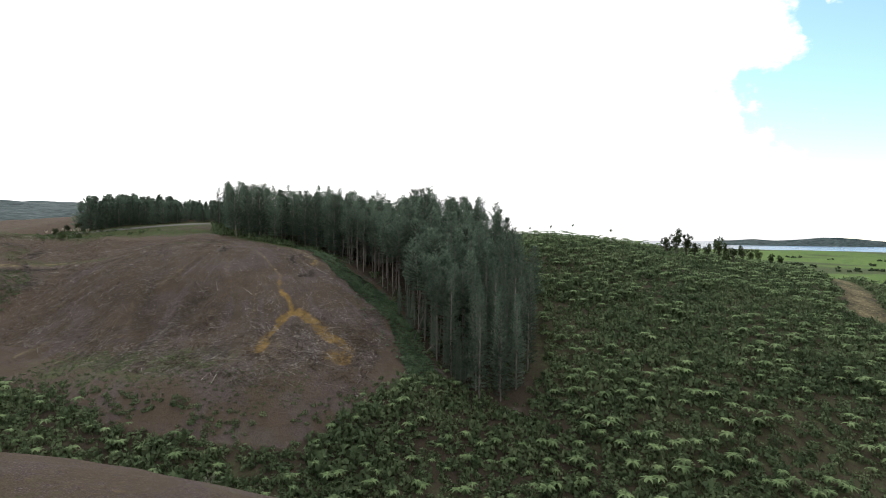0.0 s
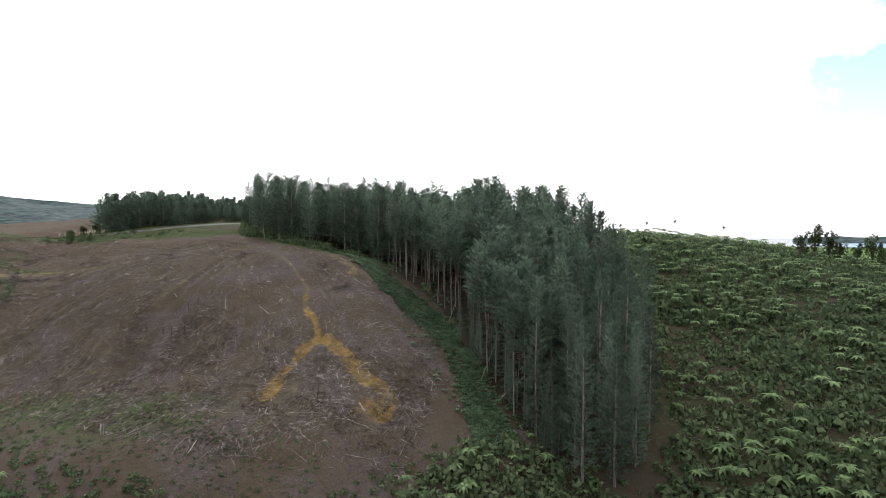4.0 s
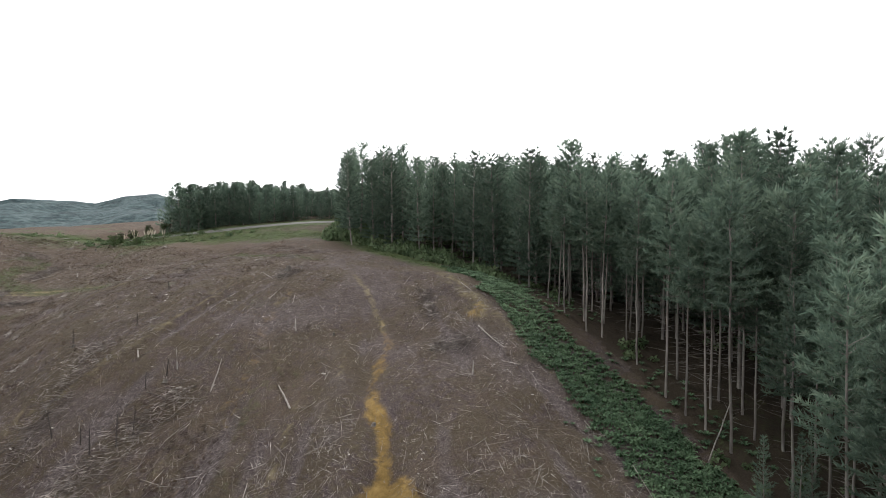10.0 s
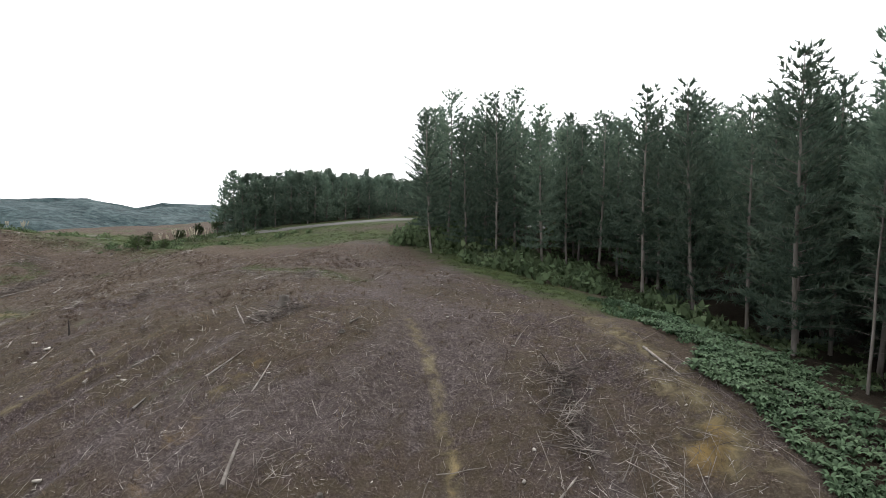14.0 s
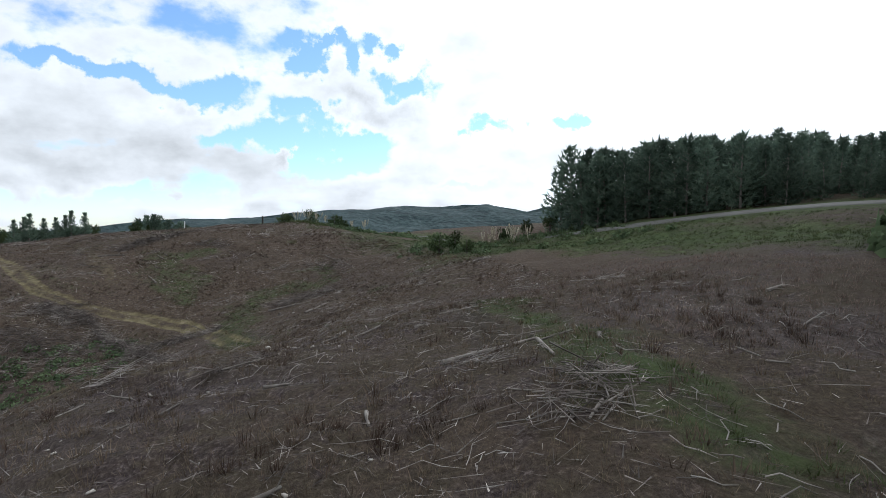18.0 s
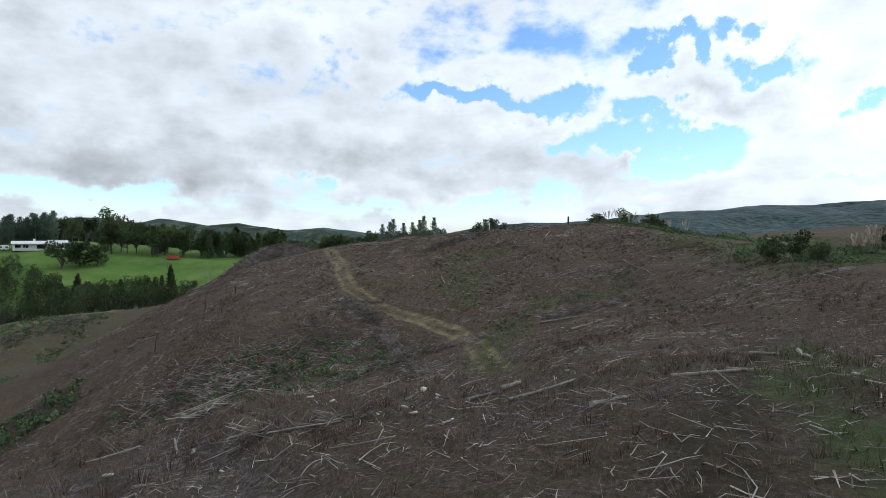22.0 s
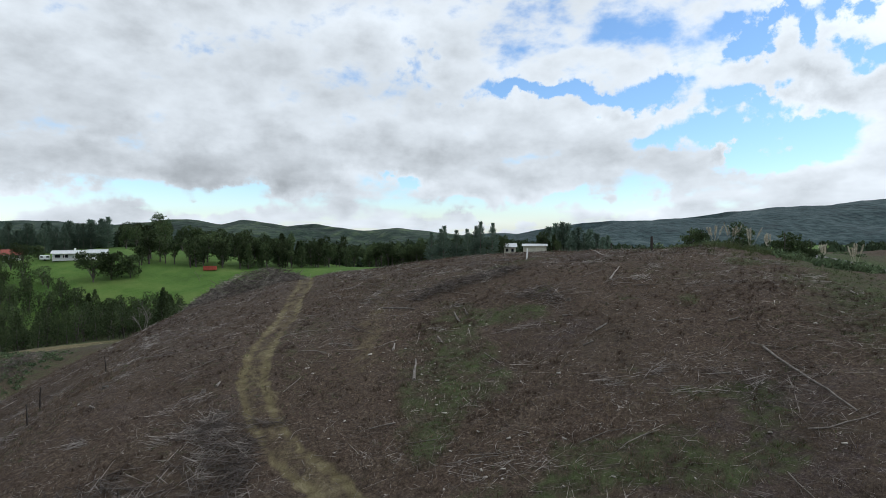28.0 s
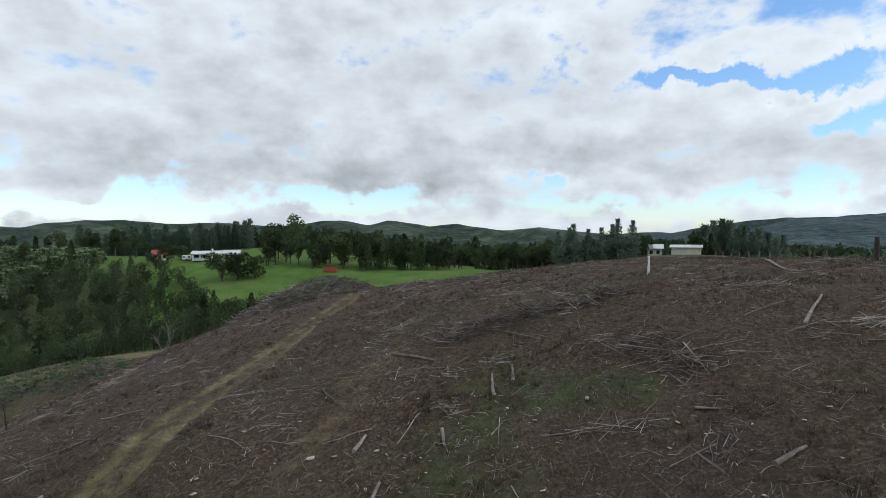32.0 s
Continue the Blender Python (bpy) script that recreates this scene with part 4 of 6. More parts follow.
# ---- bush and ferns ----
def frond(n_fronds, reach, drop, rise, wide, seed):
    """A rosette of arching fronds, each a folded strip that narrows to its tip."""
    r = np.random.default_rng(seed)
    vs, fs, k = [], [], 0
    for i in range(n_fronds):
        a = i * 6.283 / n_fronds + r.uniform(-0.25, 0.25)
        ln, c, s = reach * r.uniform(0.75, 1.15), math.cos(a), math.sin(a)
        for t in (0.0, 0.35, 0.7, 1.0):
            d, z = ln * t, rise * math.sin(min(1.0, t * 1.25) * 1.57) - drop * t * t * r.uniform(0.8, 1.2)
            w = wide * (0.25 + 1.5 * t * (1 - t) * 1.9) if t < 1 else 0.02
            vs += [(d * c - s * w, d * s + c * w, z - 0.25 * w), (d * c, d * s, z), (d * c + s * w, d * s - c * w, z - 0.25 * w)]
        for q in range(3):
            b = k + q * 3
            fs += [(b, b + 1, b + 4, b + 3), (b + 1, b + 2, b + 5, b + 4)]
        k += 12
    return np.array(vs), np.array(fs)


def leaf_dome(count, leaf, seed, flat=0.75):
    """A rounded bush of loose leaf sprays, as quads folded to points."""
    r = np.random.default_rng(seed)
    d = r.normal(0, 1, (count, 3))
    d[:, 2] = np.abs(d[:, 2]) - 0.25
    d /= np.linalg.norm(d, axis=1)[:, None]
    lump = 0.72 + 0.28 * np.sin(d[:, 0] * 5 + seed) * np.cos(d[:, 1] * 4 + seed * 2)
    at = d * (lump * r.uniform(0.65, 1.0, count))[:, None] * [1, 1, flat] + [0, 0, 0.15]
    s = np.cross(d, r.normal(0, 1, d.shape))
    s /= np.linalg.norm(s, axis=1)[:, None]
    t = np.cross(d, s) * 0.7 + d * r.uniform(0.1, 0.7, (count, 1))
    ln, w = leaf * r.uniform(0.6, 1.3, (count, 1)), leaf * 0.38
    v = np.stack([at - t * ln * 0.4, at + s * w, at + t * ln * 0.8, at - s * w], 1).reshape(-1, 3)
    return v, np.arange(len(v)).reshape(-1, 4)


def scatter(name, templates, x, y, size, tall, rng, material, label, category, sink=0.0, z=None):
    """Many small plants of a few shapes, joined as one mass."""
    vs, fs, k = [], [], 0
    z = height(x, y) if z is None else z
    pick = rng.integers(len(templates), size=len(x))
    turn = rng.uniform(0, 6.283, len(x))
    for q, (tv, tf) in enumerate(templates):
        m = np.nonzero(pick == q)[0]
        if not len(m):
            continue
        c, s = np.cos(turn[m])[:, None], np.sin(turn[m])[:, None]
        px = (tv[None, :, 0] * c - tv[None, :, 1] * s) * size[m][:, None] + x[m][:, None]
        py = (tv[None, :, 0] * s + tv[None, :, 1] * c) * size[m][:, None] + y[m][:, None]
        pz = tv[None, :, 2] * tall[m][:, None] + z[m][:, None] - sink
        vs.append(np.stack([px, py, pz], -1).reshape(-1, 3))
        fs.append((tf[None] + (np.arange(len(m)) * len(tv))[:, None, None] + k).reshape(-1, tf.shape[1]))
        k += len(tv) * len(m)
    me = mesh_of(name, np.concatenate(vs), np.concatenate(fs), material)
    return tagged(new(name, me), label, category, kind="stuff")


def places_in(ring, spacing, rng, thin=0.0, seed=1):
    xs, ys = [p[0] for p in ring], [p[1] for p in ring]
    gx, gy = np.meshgrid(np.arange(min(xs), max(xs), spacing), np.arange(min(ys), max(ys), spacing))
    x, y = gx.ravel() + rng.uniform(-0.5, 0.5, gx.size) * spacing, gy.ravel() + rng.uniform(-0.5, 0.5, gx.size) * spacing
    keep = inside(x, y, ring)
    if thin:
        keep &= value_noise(x, y, 9.0, seed) > thin
    return x[keep], y[keep]


BUSHES = [leaf_dome(54, 0.41, s) for s in (1, 2, 3, 4)]
SHRUBS = [leaf_dome(90, 0.26, s) for s in (21, 22, 23)]
FAR_TREES = [leaf_dome(16, 0.8, s) for s in (11, 12, 13)]
TREE_FERNS = [frond(k, 1.0, 0.62, 0.40, 0.15, s) for k, s in ((11, 1), (13, 2), (10, 3))]
LOW_FERNS = [frond(8, 1.0, 0.35, 0.75, 0.16, s) for s in (7, 8, 9)]

rng = np.random.default_rng(11)


def build_bush():
    for ring, gap, name, label in ((EAST, 2.0, "bush_cover", "dense green native scrub over the eastern slope"), (VALLEY, 1.7, "gully_scrub", "dense dark scrub along the gully floor")):
        x, y = places_in(ring, gap, rng)
        size = rng.uniform(1.1, 2.0, len(x)) * (0.75 + 0.6 * value_noise(x, y, 14, 31))
        size = np.where(x < -84, size * 0.55, size)
        keep = from_line(x, y, [(112, 150), (128, 178), (146, 218), (165, 250)]) > 5
        x, y, size = x[keep], y[keep], size[keep]
        scatter(name, BUSHES, x, y, size, size * rng.uniform(0.8, 1.5, len(x)), rng, LEAVES, label, "scrub", 0.3)
        x, y = places_in(ring, gap * (1.5 if ring is EAST else 2.1), rng, 0.42, 5)
        size = rng.uniform(0.75, 1.75, len(x)) * (1.0 if ring is EAST else 0.75)
        keep = (x > -84) & (from_line(x, y, [(112, 150), (128, 178), (146, 218), (165, 250)]) > 5)
        x, y, size = x[keep], y[keep], size[keep]
        z = height(x, y) + rng.uniform(0.9, 2.6, len(x)) * (0.75 + 0.5 * value_noise(x, y, 14, 31))
        scatter(name.replace("cover", "tree_ferns").replace("scrub", "tree_ferns"), TREE_FERNS, x, y, size, size * 0.8, rng, FERN, "pale green tree ferns standing out of the scrub", "ferns", 0.0, z)
    x, y = places_in(MIX, 1.35, rng, 0.34, 17)
    size = rng.uniform(0.45, 1.0, len(x))
    scatter("slope_scrub", BUSHES, x, y, size, size, rng, LEAVES, "low green scrub creeping up the logged slope", "scrub", 0.2)
    x, y = places_in([(-92, 116), (-64, 113), (-40, 106), (-24, 104), (-24, 93), (-44, 94), (-66, 100), (-90, 106)], 0.95, rng, 0.42, 27)
    size = rng.uniform(0.2, 0.55, len(x))
    scatter("creeping_scrub", SHRUBS, x, y, size, size * 0.9, rng, LEAVES, "small green scrub spreading up from the gully", "scrub", 0.1)
    x, y = places_in([(-113, 147), (-104, 146), (-100, 138), (-97, 126), (-106, 122), (-110, 132)], 1.0, rng, 0.45, 28)
    size = rng.uniform(0.35, 0.9, len(x))
    scatter("flank_scrub", SHRUBS, x, y, size, size, rng, LEAVES, "dark scrub among the branches on the gully's flank", "scrub", 0.15)
    x, y = places_in(LANDING_SCRUB, 1.0, rng, 0.4, 18)
    size = rng.uniform(0.3, 0.85, len(x))
    scatter("landing_scrub", BUSHES, x, y, size, size, rng, LEAVES, "green scrub in the gully below the western hill", "scrub", 0.2)
    # the fern belt along the foot of the pines
    belt = [(-3.5, 110), (-6.5, 119.5), (-10, 128.5), (-13.5, 134.5), (-18.5, 141), (-25, 148), (-30, 154.5), (-35, 161.5), (-42, 167)]
    ring = [(-55, 175), (0, 100), (10, 100), (-2, 135), (-30, 175)]
    x, y = places_in(ring, 0.42, rng)
    d = from_line(x, y, belt) + 1.5 * (value_noise(x, y, 3, 8) - 0.5)
    keep = (d < 2.8) & ((value_noise(x, y, 4, 9) > 0.22) | (y < 150))
    x, y = x[keep], y[keep]
    size = rng.uniform(0.25, 0.6, len(x))
    scatter("fern_belt", LOW_FERNS, x, y, size, size * 1.2, rng, BELT_LEAVES, "bright green low ferns along the pine edge", "ferns", 0.0)
    x, y = places_in(ring, 0.8, rng)
    keep = (from_line(x, y, belt) + 1.5 * (value_noise(x, y, 3, 8) - 0.5) < 2.6) & (value_noise(x, y, 5, 10) > 0.3)
    x, y = x[keep], y[keep]
    size = rng.uniform(0.3, 0.8, len(x))
    scatter("edge_shrubs", SHRUBS, x, y, size, size * 1.1, rng, BELT_LEAVES, "green leafy shrubs among the ferns at the pine edge", "shrubs", 0.05)
    x, y = places_in([(-40, 170), (-4, 104), (8, 104), (-6, 137), (-28, 168)], 0.9, rng, 0.35, 19)
    keep = (from_line(x, y, belt) > 2.4) & (rng.uniform(0, 1, len(x)) < 0.6)
    x, y = x[keep], y[keep]
    size = rng.uniform(0.25, 0.6, len(x))
    scatter("shade_ferns", LOW_FERNS, x, y, size, size, rng, BELT_LEAVES, "scattered low ferns on the shaded needle floor", "ferns", 0.0)
    # undergrowth at the north-west foot of the stand and under it
    ring = [(-36, 167), (-44, 172.5), (-54, 172.5), (-67, 173), (-74, 186), (-81, 201), (-74, 204), (-62, 190), (-54, 181), (-44, 181), (-33, 167)]
    x, y = places_in(ring, 1.25, rng, 0.25, 4)
    size = rng.uniform(0.6, 1.7, len(x))
    keep = np.hypot(x + 64.5, y - 172.5) > 6.5
    x, y, size = x[keep], y[keep], size[keep]
    scatter("undergrowth", BUSHES, x, y, size, size * rng.uniform(0.9, 1.7, len(x)), rng, LEAVES, "dark undergrowth at the foot of the pines", "scrub", 0.1)
    x, y = places_in(STAND, 2.0, rng, 0.45, 14)
    size = rng.uniform(0.5, 1.2, len(x))
    scatter("forest_floor_scrub", BUSHES, x, y, size, size, rng, LEAVES, "sparse scrub under the pine stand", "scrub", 0.1)
    # roadside scrub
    k = rng.integers(20, len(ROAD_LINE) - 10, 260)
    off = rng.choice([-1, 1], 260) * rng.uniform(4.5, 9.0, 260)
    x, y = ROAD_LINE[k, 0] + ROAD_SIDE[k, 0] * off + rng.normal(0, 1, 260), ROAD_LINE[k, 1] + ROAD_SIDE[k, 1] * off
    size = rng.uniform(0.4, 1.15, 260)
    scatter("roadside_scrub", BUSHES, x, y, size, size, rng, LEAVES, "low scrub along the road bank", "scrub", 0.1)
    # scrub on the western crest, along the hollow and beside the road
    x, y = [], []
    for (ax, ay), (bx, by), n, w in (((-174, 163.5), (-154, 179), 130, 1.9), ((-154, 179), (-132, 190), 90, 2.4), ((-134, 190), (-121, 198), 60, 1.8), ((-126, 190), (-106, 193), 30, 1.6), ((-122, 176), (-113, 181), 24, 1.6), ((-190, 158), (-212, 154), 60, 5)):
        t = rng.uniform(0, 1, n)
        x.append(ax + (bx - ax) * t + rng.normal(0, w, n))
        y.append(ay + (by - ay) * t + rng.normal(0, w, n))
    x, y = np.concatenate(x), np.concatenate(y)
    size = rng.uniform(0.45, 1.25, len(x))
    scatter("crest_scrub", SHRUBS, x, y, size, size * rng.uniform(0.9, 1.5, len(x)), rng, LEAVES, "dark scrub along the western crest", "scrub", 0.2)


build_bush()


def build_inner_pines():
    """The crowded inside of the stand, of which only tops show."""
    r = np.random.default_rng(29)
    shapes = []
    for k in range(4):
        me = pine_parts(170 + k, 22, 0.3, 3.2, 0.16, 0.8, 0.9, 4)[1]
        v = np.zeros(len(me.vertices) * 3, np.float32)
        me.vertices.foreach_get("co", v)
        shapes.append((v.reshape(-1, 3), np.arange(len(me.vertices)).reshape(-1, 3)))
    ring = [(-1, 118), (-5, 138), (-13, 155), (-28, 168), (-42, 181), (-58, 190), (-40, 206), (0, 184), (9, 164), (12, 142), (9, 118)]
    x, y = places_in(ring, 4.6, r)
    size = np.array([tall_here(a, b) for a, b in zip(x, y)]) * r.uniform(0.82, 0.96, len(x))
    scatter("inner_pines", shapes, x, y, size, size, r, NEEDLES, "crowded dark pine crowns inside the stand", "trees")


build_inner_pines()


# ---- other trees ----
def broad_parts(seed, tall, wide, low, leaf, shape="round", count=420):
    """A leafy tree: forked trunk, limbs, and a crown of loose sprays in lobes."""
    r = np.random.default_rng(seed)
    pieces = [tube([(0, 0, -0.4), (r.normal(0, 0.1), r.normal(0, 0.1), low * tall), (r.normal(0, 0.3), r.normal(0, 0.3), tall * 0.8)], [tall * 0.028, tall * 0.02, 0.03], 6)]
    at, out = [], []
    lobes = 9 if shape == "round" else 12
    for k in range(lobes):
        if shape == "cone":
            u = (k + 0.5) / lobes
            h, rad = tall * (low + (0.97 - low) * u), wide * (1 - u) ** 0.8 + 0.15
            c = np.array([r.normal(0, 0.12), r.normal(0, 0.12), h])
            ext = np.array([rad, rad, tall / lobes * 0.9])
        else:
            a, q = r.uniform(0, 6.28), r.uniform(0.2, 0.72)
            h = tall * r.uniform(low + 0.15, 0.86)
            c = np.array([math.cos(a) * wide * q, math.sin(a) * wide * q, h])
            ext = np.array([wide * 0.48, wide * 0.48, tall * 0.17]) * r.uniform(0.75, 1.25)
            pieces.append(tube([(0, 0, tall * low * r.uniform(0.6, 1.1)), c * [0.6, 0.6, 0.85], c], [tall * 0.012, tall * 0.008, 0.02], 4))
        m = count // lobes
        d = r.normal(0, 1, (m, 3))
        d /= np.linalg.norm(d, axis=1)[:, None]
        at.append(c + d * ext * r.uniform(0.55, 1.0, (m, 1)))
        out.append(d + [0, 0, 0.35])
    crown = sprays(np.concatenate(at), np.concatenate(out), 3, leaf, leaf * 0.5, 0.7, r)
    return mesh_of("trunk", *joined(pieces), DARK_BARK), mesh_of("crown", *crown, TREE_LEAVES)


def kinds_of(name, label, group, specs):
    return [tree_kind(name, broad_parts(*s), label, "tree", group) for s in specs]


rng = np.random.default_rng(23)
gully = kinds_of("native_tree", "dark green native tree in the gully below the paddock", "gully trees",
                 [(301, 9, 3.4, 0.10, 0.5, "round", 420), (302, 10, 2.6, 0.08, 0.5, "cone", 420), (303, 8, 3.8, 0.08, 0.5, "round", 420), (304, 11, 3.2, 0.12, 0.5, "round", 420), (306, 9, 3.6, 0.06, 0.5, "round", 420)])
places = []
GULLY_WOOD = [(-167, 44.1), (-190.2, 46.8), (-209.6, 31.4), (-221, 2.9), (-225, -31.8), (-208.1, -69.5), (-179, -60.1), (-161.3, -24.2), (-150.9, 15.6)]
x, y = places_in(GULLY_WOOD, 5.3, rng)
places = [(a, b, rng.uniform(0.5, 0.95)) for a, b in zip(x, y)]
x, y = places_in([(-196, 20), (-221, 12), (-221, 40), (-206, 58), (-186, 72), (-178, 60)], 4.6, rng)
places += [(a, b, rng.uniform(0.45, 0.8)) for a, b in zip(x, y)]
plant(gully, places, rng)
single = kinds_of("conical_tree", "dark conical tree at the paddock's lower edge", "", [(311, 11, 2.4, 0.06, 0.5, "cone", 700)])
plant(single, [(-182.5, 69, 0.95), (-187, 63.5, 0.72)], rng)
single = kinds_of("conical_tree", "dark layered conifer among lower trees", "", [(312, 10, 2.2, 0.1, 0.55, "cone", 500)])
plant(single, [(-202.1, 24, 1.1)], rng)
round_trees = kinds_of("garden_tree", "broad rounded evergreen on the paddock by the house", "paddock trees", [(321, 11, 4.6, 0.08, 0.7, "round", 800), (322, 10, 4.2, 0.08, 0.7, "round", 800)])
plant(round_trees, [(-236, -8, 1.05), (-232, -11, 0.9), (-240, -4, 0.95), (-228, -44, 0.55), (-236, -50, 0.7), (-224, 46, 0.35), (-243, -52, 0.6)], rng)
tall = [tree_kind("shelter_pine", pine_parts(330 + k, 20, 0.06, 4.2, 0.3, 0.6, 1.3, 6, 0.3, 0.55), "tall dark pine in a shelter belt", "tree", "shelter pines") for k in range(3)]
places = []
for az in np.arange(142.8, 157.8, 0.75):
    for d in (300, 311, 325):
        a = radians(az + rng.uniform(-0.3, 0.3))
        places.append((-115.7 - math.sin(a) * d + rng.normal(0, 2), 157.4 + math.cos(a) * d, rng.uniform(0.56, 0.76)))
for az, d, s in ((113, 274, 0.6),):
    a = radians(az)
    places.append((-115.7 - math.sin(a) * d, 157.4 + math.cos(a) * d, s))
for az in np.arange(93.5, 100, 0.6):
    a, d = radians(az), 214 + rng.uniform(-9, 9)
    places.append((-115.7 - math.sin(a) * d, 157.4 + math.cos(a) * d, rng.uniform(0.57, 0.82)))
plant(tall, places, rng)
twin = [tree_kind("shelter_pine", pine_parts(336, 16.4, 0.04, 4.4, 0.3, 0.8, 1.0, 6, 0.3, 1.0), "bushy dark conical pine standing above the belt", "tree", "twin pines")]
plant(twin, [(-267, 98, 0.74), (-278, 107, 0.75), (-270.5, 101, 0.6), (-264, 95, 0.58), (-281.5, 110, 0.62), (-275, 103.5, 0.6), (-268.5, 96, 0.66), (-279.5, 105, 0.66)], rng)
belt = kinds_of("belt_tree", "dark evergreen in the belt behind the paddock", "belt trees", [(341, 14, 4.2, 0.12, 0.9), (342, 15, 3.6, 0.2, 0.9), (343, 12, 3.0, 0.08, 0.85, "cone"), (344, 13, 4.6, 0.25, 0.9)])
places = []
EDGE = [(-247, -14), (-253, -3), (-261, 14), (-268, 34), (-274, 42), (-288, 52), (-286, 74), (-266, 84), (-276, 100), (-288, 116), (-296, 132)]
for (ax, ay), (bx, by) in zip(EDGE[:-1], EDGE[1:]):
    ln = math.hypot(bx - ax, by - ay)
    low = 0.58 if ay > 70 else 0.82
    for k in range(int(ln / 1.5)):
        u, off = rng.uniform(0, 1), 1.5 + abs(rng.normal(0, 9))
        x, y = ax + (bx - ax) * u - (by - ay) / ln * off, ay + (by - ay) * u + (bx - ax) / ln * off
        if from_line(np.array([x]), np.array([y]), [(-200, 138), (-297, 119)])[0] > 6.5:
            places.append((x, y, low * (rng.uniform(0.55, 1.0) + 0.012 * off)))
for az in np.arange(103.8, 143.8, 0.55):
    a, d = radians(az + rng.uniform(-0.3, 0.3)), rng.choice([300, 326, 355]) + rng.uniform(-11, 11)
    places.append((-115.7 - math.sin(a) * d, 157.4 + math.cos(a) * d, rng.uniform(0.85, 1.22)))
for az in np.arange(150.8, 164.8, 0.8):
    a, d = radians(az), rng.uniform(257, 309)
    places.append((-115.7 - math.sin(a) * d, 157.4 + math.cos(a) * d, rng.uniform(0.5, 0.8)))
for px, py, s in ((76, 196, 0.5), (79, 195, 0.6), (82, 194, 0.52), (86, 197, 0.44), (90, 196, 0.4), (95, 198, 0.56), (98, 199, 0.54), (101, 200, 0.46), (105, 202, 0.42), (109, 204, 0.4), (113, 206, 0.4), (118, 207, 0.34), (122, 208, 0.34)):
    places.append((px, py, s))
plant(belt, places, rng)


shrub_trees = kinds_of("shrub_tree", "dark rounded evergreen shrub tree on the hill's edge", "shrub trees", [(351, 3.4, 1.5, 0.1, 0.3, "round", 380), (352, 2.9, 1.7, 0.06, 0.28, "round", 380), (353, 3.8, 1.3, 0.2, 0.28, "round", 300)])
plant(shrub_trees, [(-172, 164.6, 1.0), (-170.4, 166, 0.8), (-167.4, 169.6, 1.0), (-162, 173, 0.95), (-160, 174.8, 0.75), (-116.9, 176.8, 0.85), (-118.6, 179.4, 0.75), (-113.4, 178.8, 0.65), (-127, 194.5, 1.0), (-130, 192, 0.85), (-124.5, 196.4, 1.0)], rng)


def build_far_woods():
    """Woods and shelter belts scattered over the farmland, out to the hills."""
    r = np.random.default_rng(47)
    n = 5200
    az, d = np.radians(r.uniform(40, 168, n)), r.uniform(330, 1250, n)
    x, y = -115.7 - np.sin(az) * d, 157.4 + np.cos(az) * d
    keep = value_noise(x, y, 120, 41) * 0.7 + value_noise(x, y, 45, 42) * 0.3 > 0.47
    x, y = x[keep], y[keep]
    size = r.uniform(3.5, 7.5, len(x))
    scatter("far_woods", FAR_TREES, x, y, size, size * r.uniform(1.2, 2.2, len(x)), r, FAR_LEAVES, "dark woods and shelter belts over distant farmland", "woods", 0.5)
    n = 4200
    az, d = np.radians(r.uniform(-52, 12, n)), r.uniform(330, 1700, n)
    x, y = -np.sin(az) * d, np.cos(az) * d
    keep = value_noise(x, y, 150, 44) * 0.6 + value_noise(x, y, 40, 45) * 0.4 > 0.55
    x, y = x[keep], y[keep]
    size = r.uniform(3.5, 7.0, len(x))
    scatter("coastal_woods", FAR_TREES, x, y, size, size * 1.2, r, FAR_LEAVES, "dark tree belts on the coastal plain", "woods", 0.5)
    # bush hillside south of the gully
    ring = [(-179.8, -51), (-221.7, -70.6), (-257, -142.4), (-214.3, -173.3), (-162.1, -111.5)]
    x, y = places_in(ring, 3.2, r)
    size = r.uniform(1.8, 3.2, len(x))
    scatter("hillside_bush", BUSHES, x, y, size, size * 1.2, r, LEAVES, "green native bush on the hillside south of the gully", "scrub", 0.3)
    x, y = places_in(ring, 5.0, r, 0.35, 3)
    size = r.uniform(1.6, 2.6, len(x))
    scatter("hillside_tree_ferns", TREE_FERNS, x, y, size, size * 0.8, r, FERN, "pale tree ferns in the hillside bush", "ferns", 0.0, height(x, y) + 3.0)


build_far_woods()


# ---- logs, stumps, slash ----
def log_mesh(length, radius, seed, twigs=0, crook=1.0):
    r = np.random.default_rng(seed)
    n = max(4, int(length / 0.6))
    t = np.linspace(-0.5, 0.5, n)
    bend = np.cumsum(r.normal(0, 0.03 * crook, (n, 2)), 0) * min(1, length / 3)
    bend -= bend.mean(0)
    rad = radius * (1.1 - 0.5 * (t + 0.5)) * r.uniform(0.92, 1.08, n)
    v, f = tube(np.c_[t * length, bend], rad, 8)
    pieces = [(v, f)]
    for end in (0, n - 1):
        ring = v[end * 8:end * 8 + 8]
        pieces.append((ring, np.array([[0, 1, 2, 3], [0, 3, 4, 7], [4, 5, 6, 7]])))
    for _ in range(twigs):
        a, s = r.uniform(0, 6.28), r.uniform(-0.3, 0.5)
        p = np.array([s * length, 0, 0])
        d = np.array([0.7, math.cos(a), abs(math.sin(a))]) * r.uniform(0.25, 0.9)
        pieces.append(tube([p, p + d * 0.4, p + d * 0.7 + r.normal(0, 0.08, 3)], [radius * 0.28, radius * 0.16, 0.006], 4))
    return mesh_of("log", *joined(pieces), DRY_WOOD)


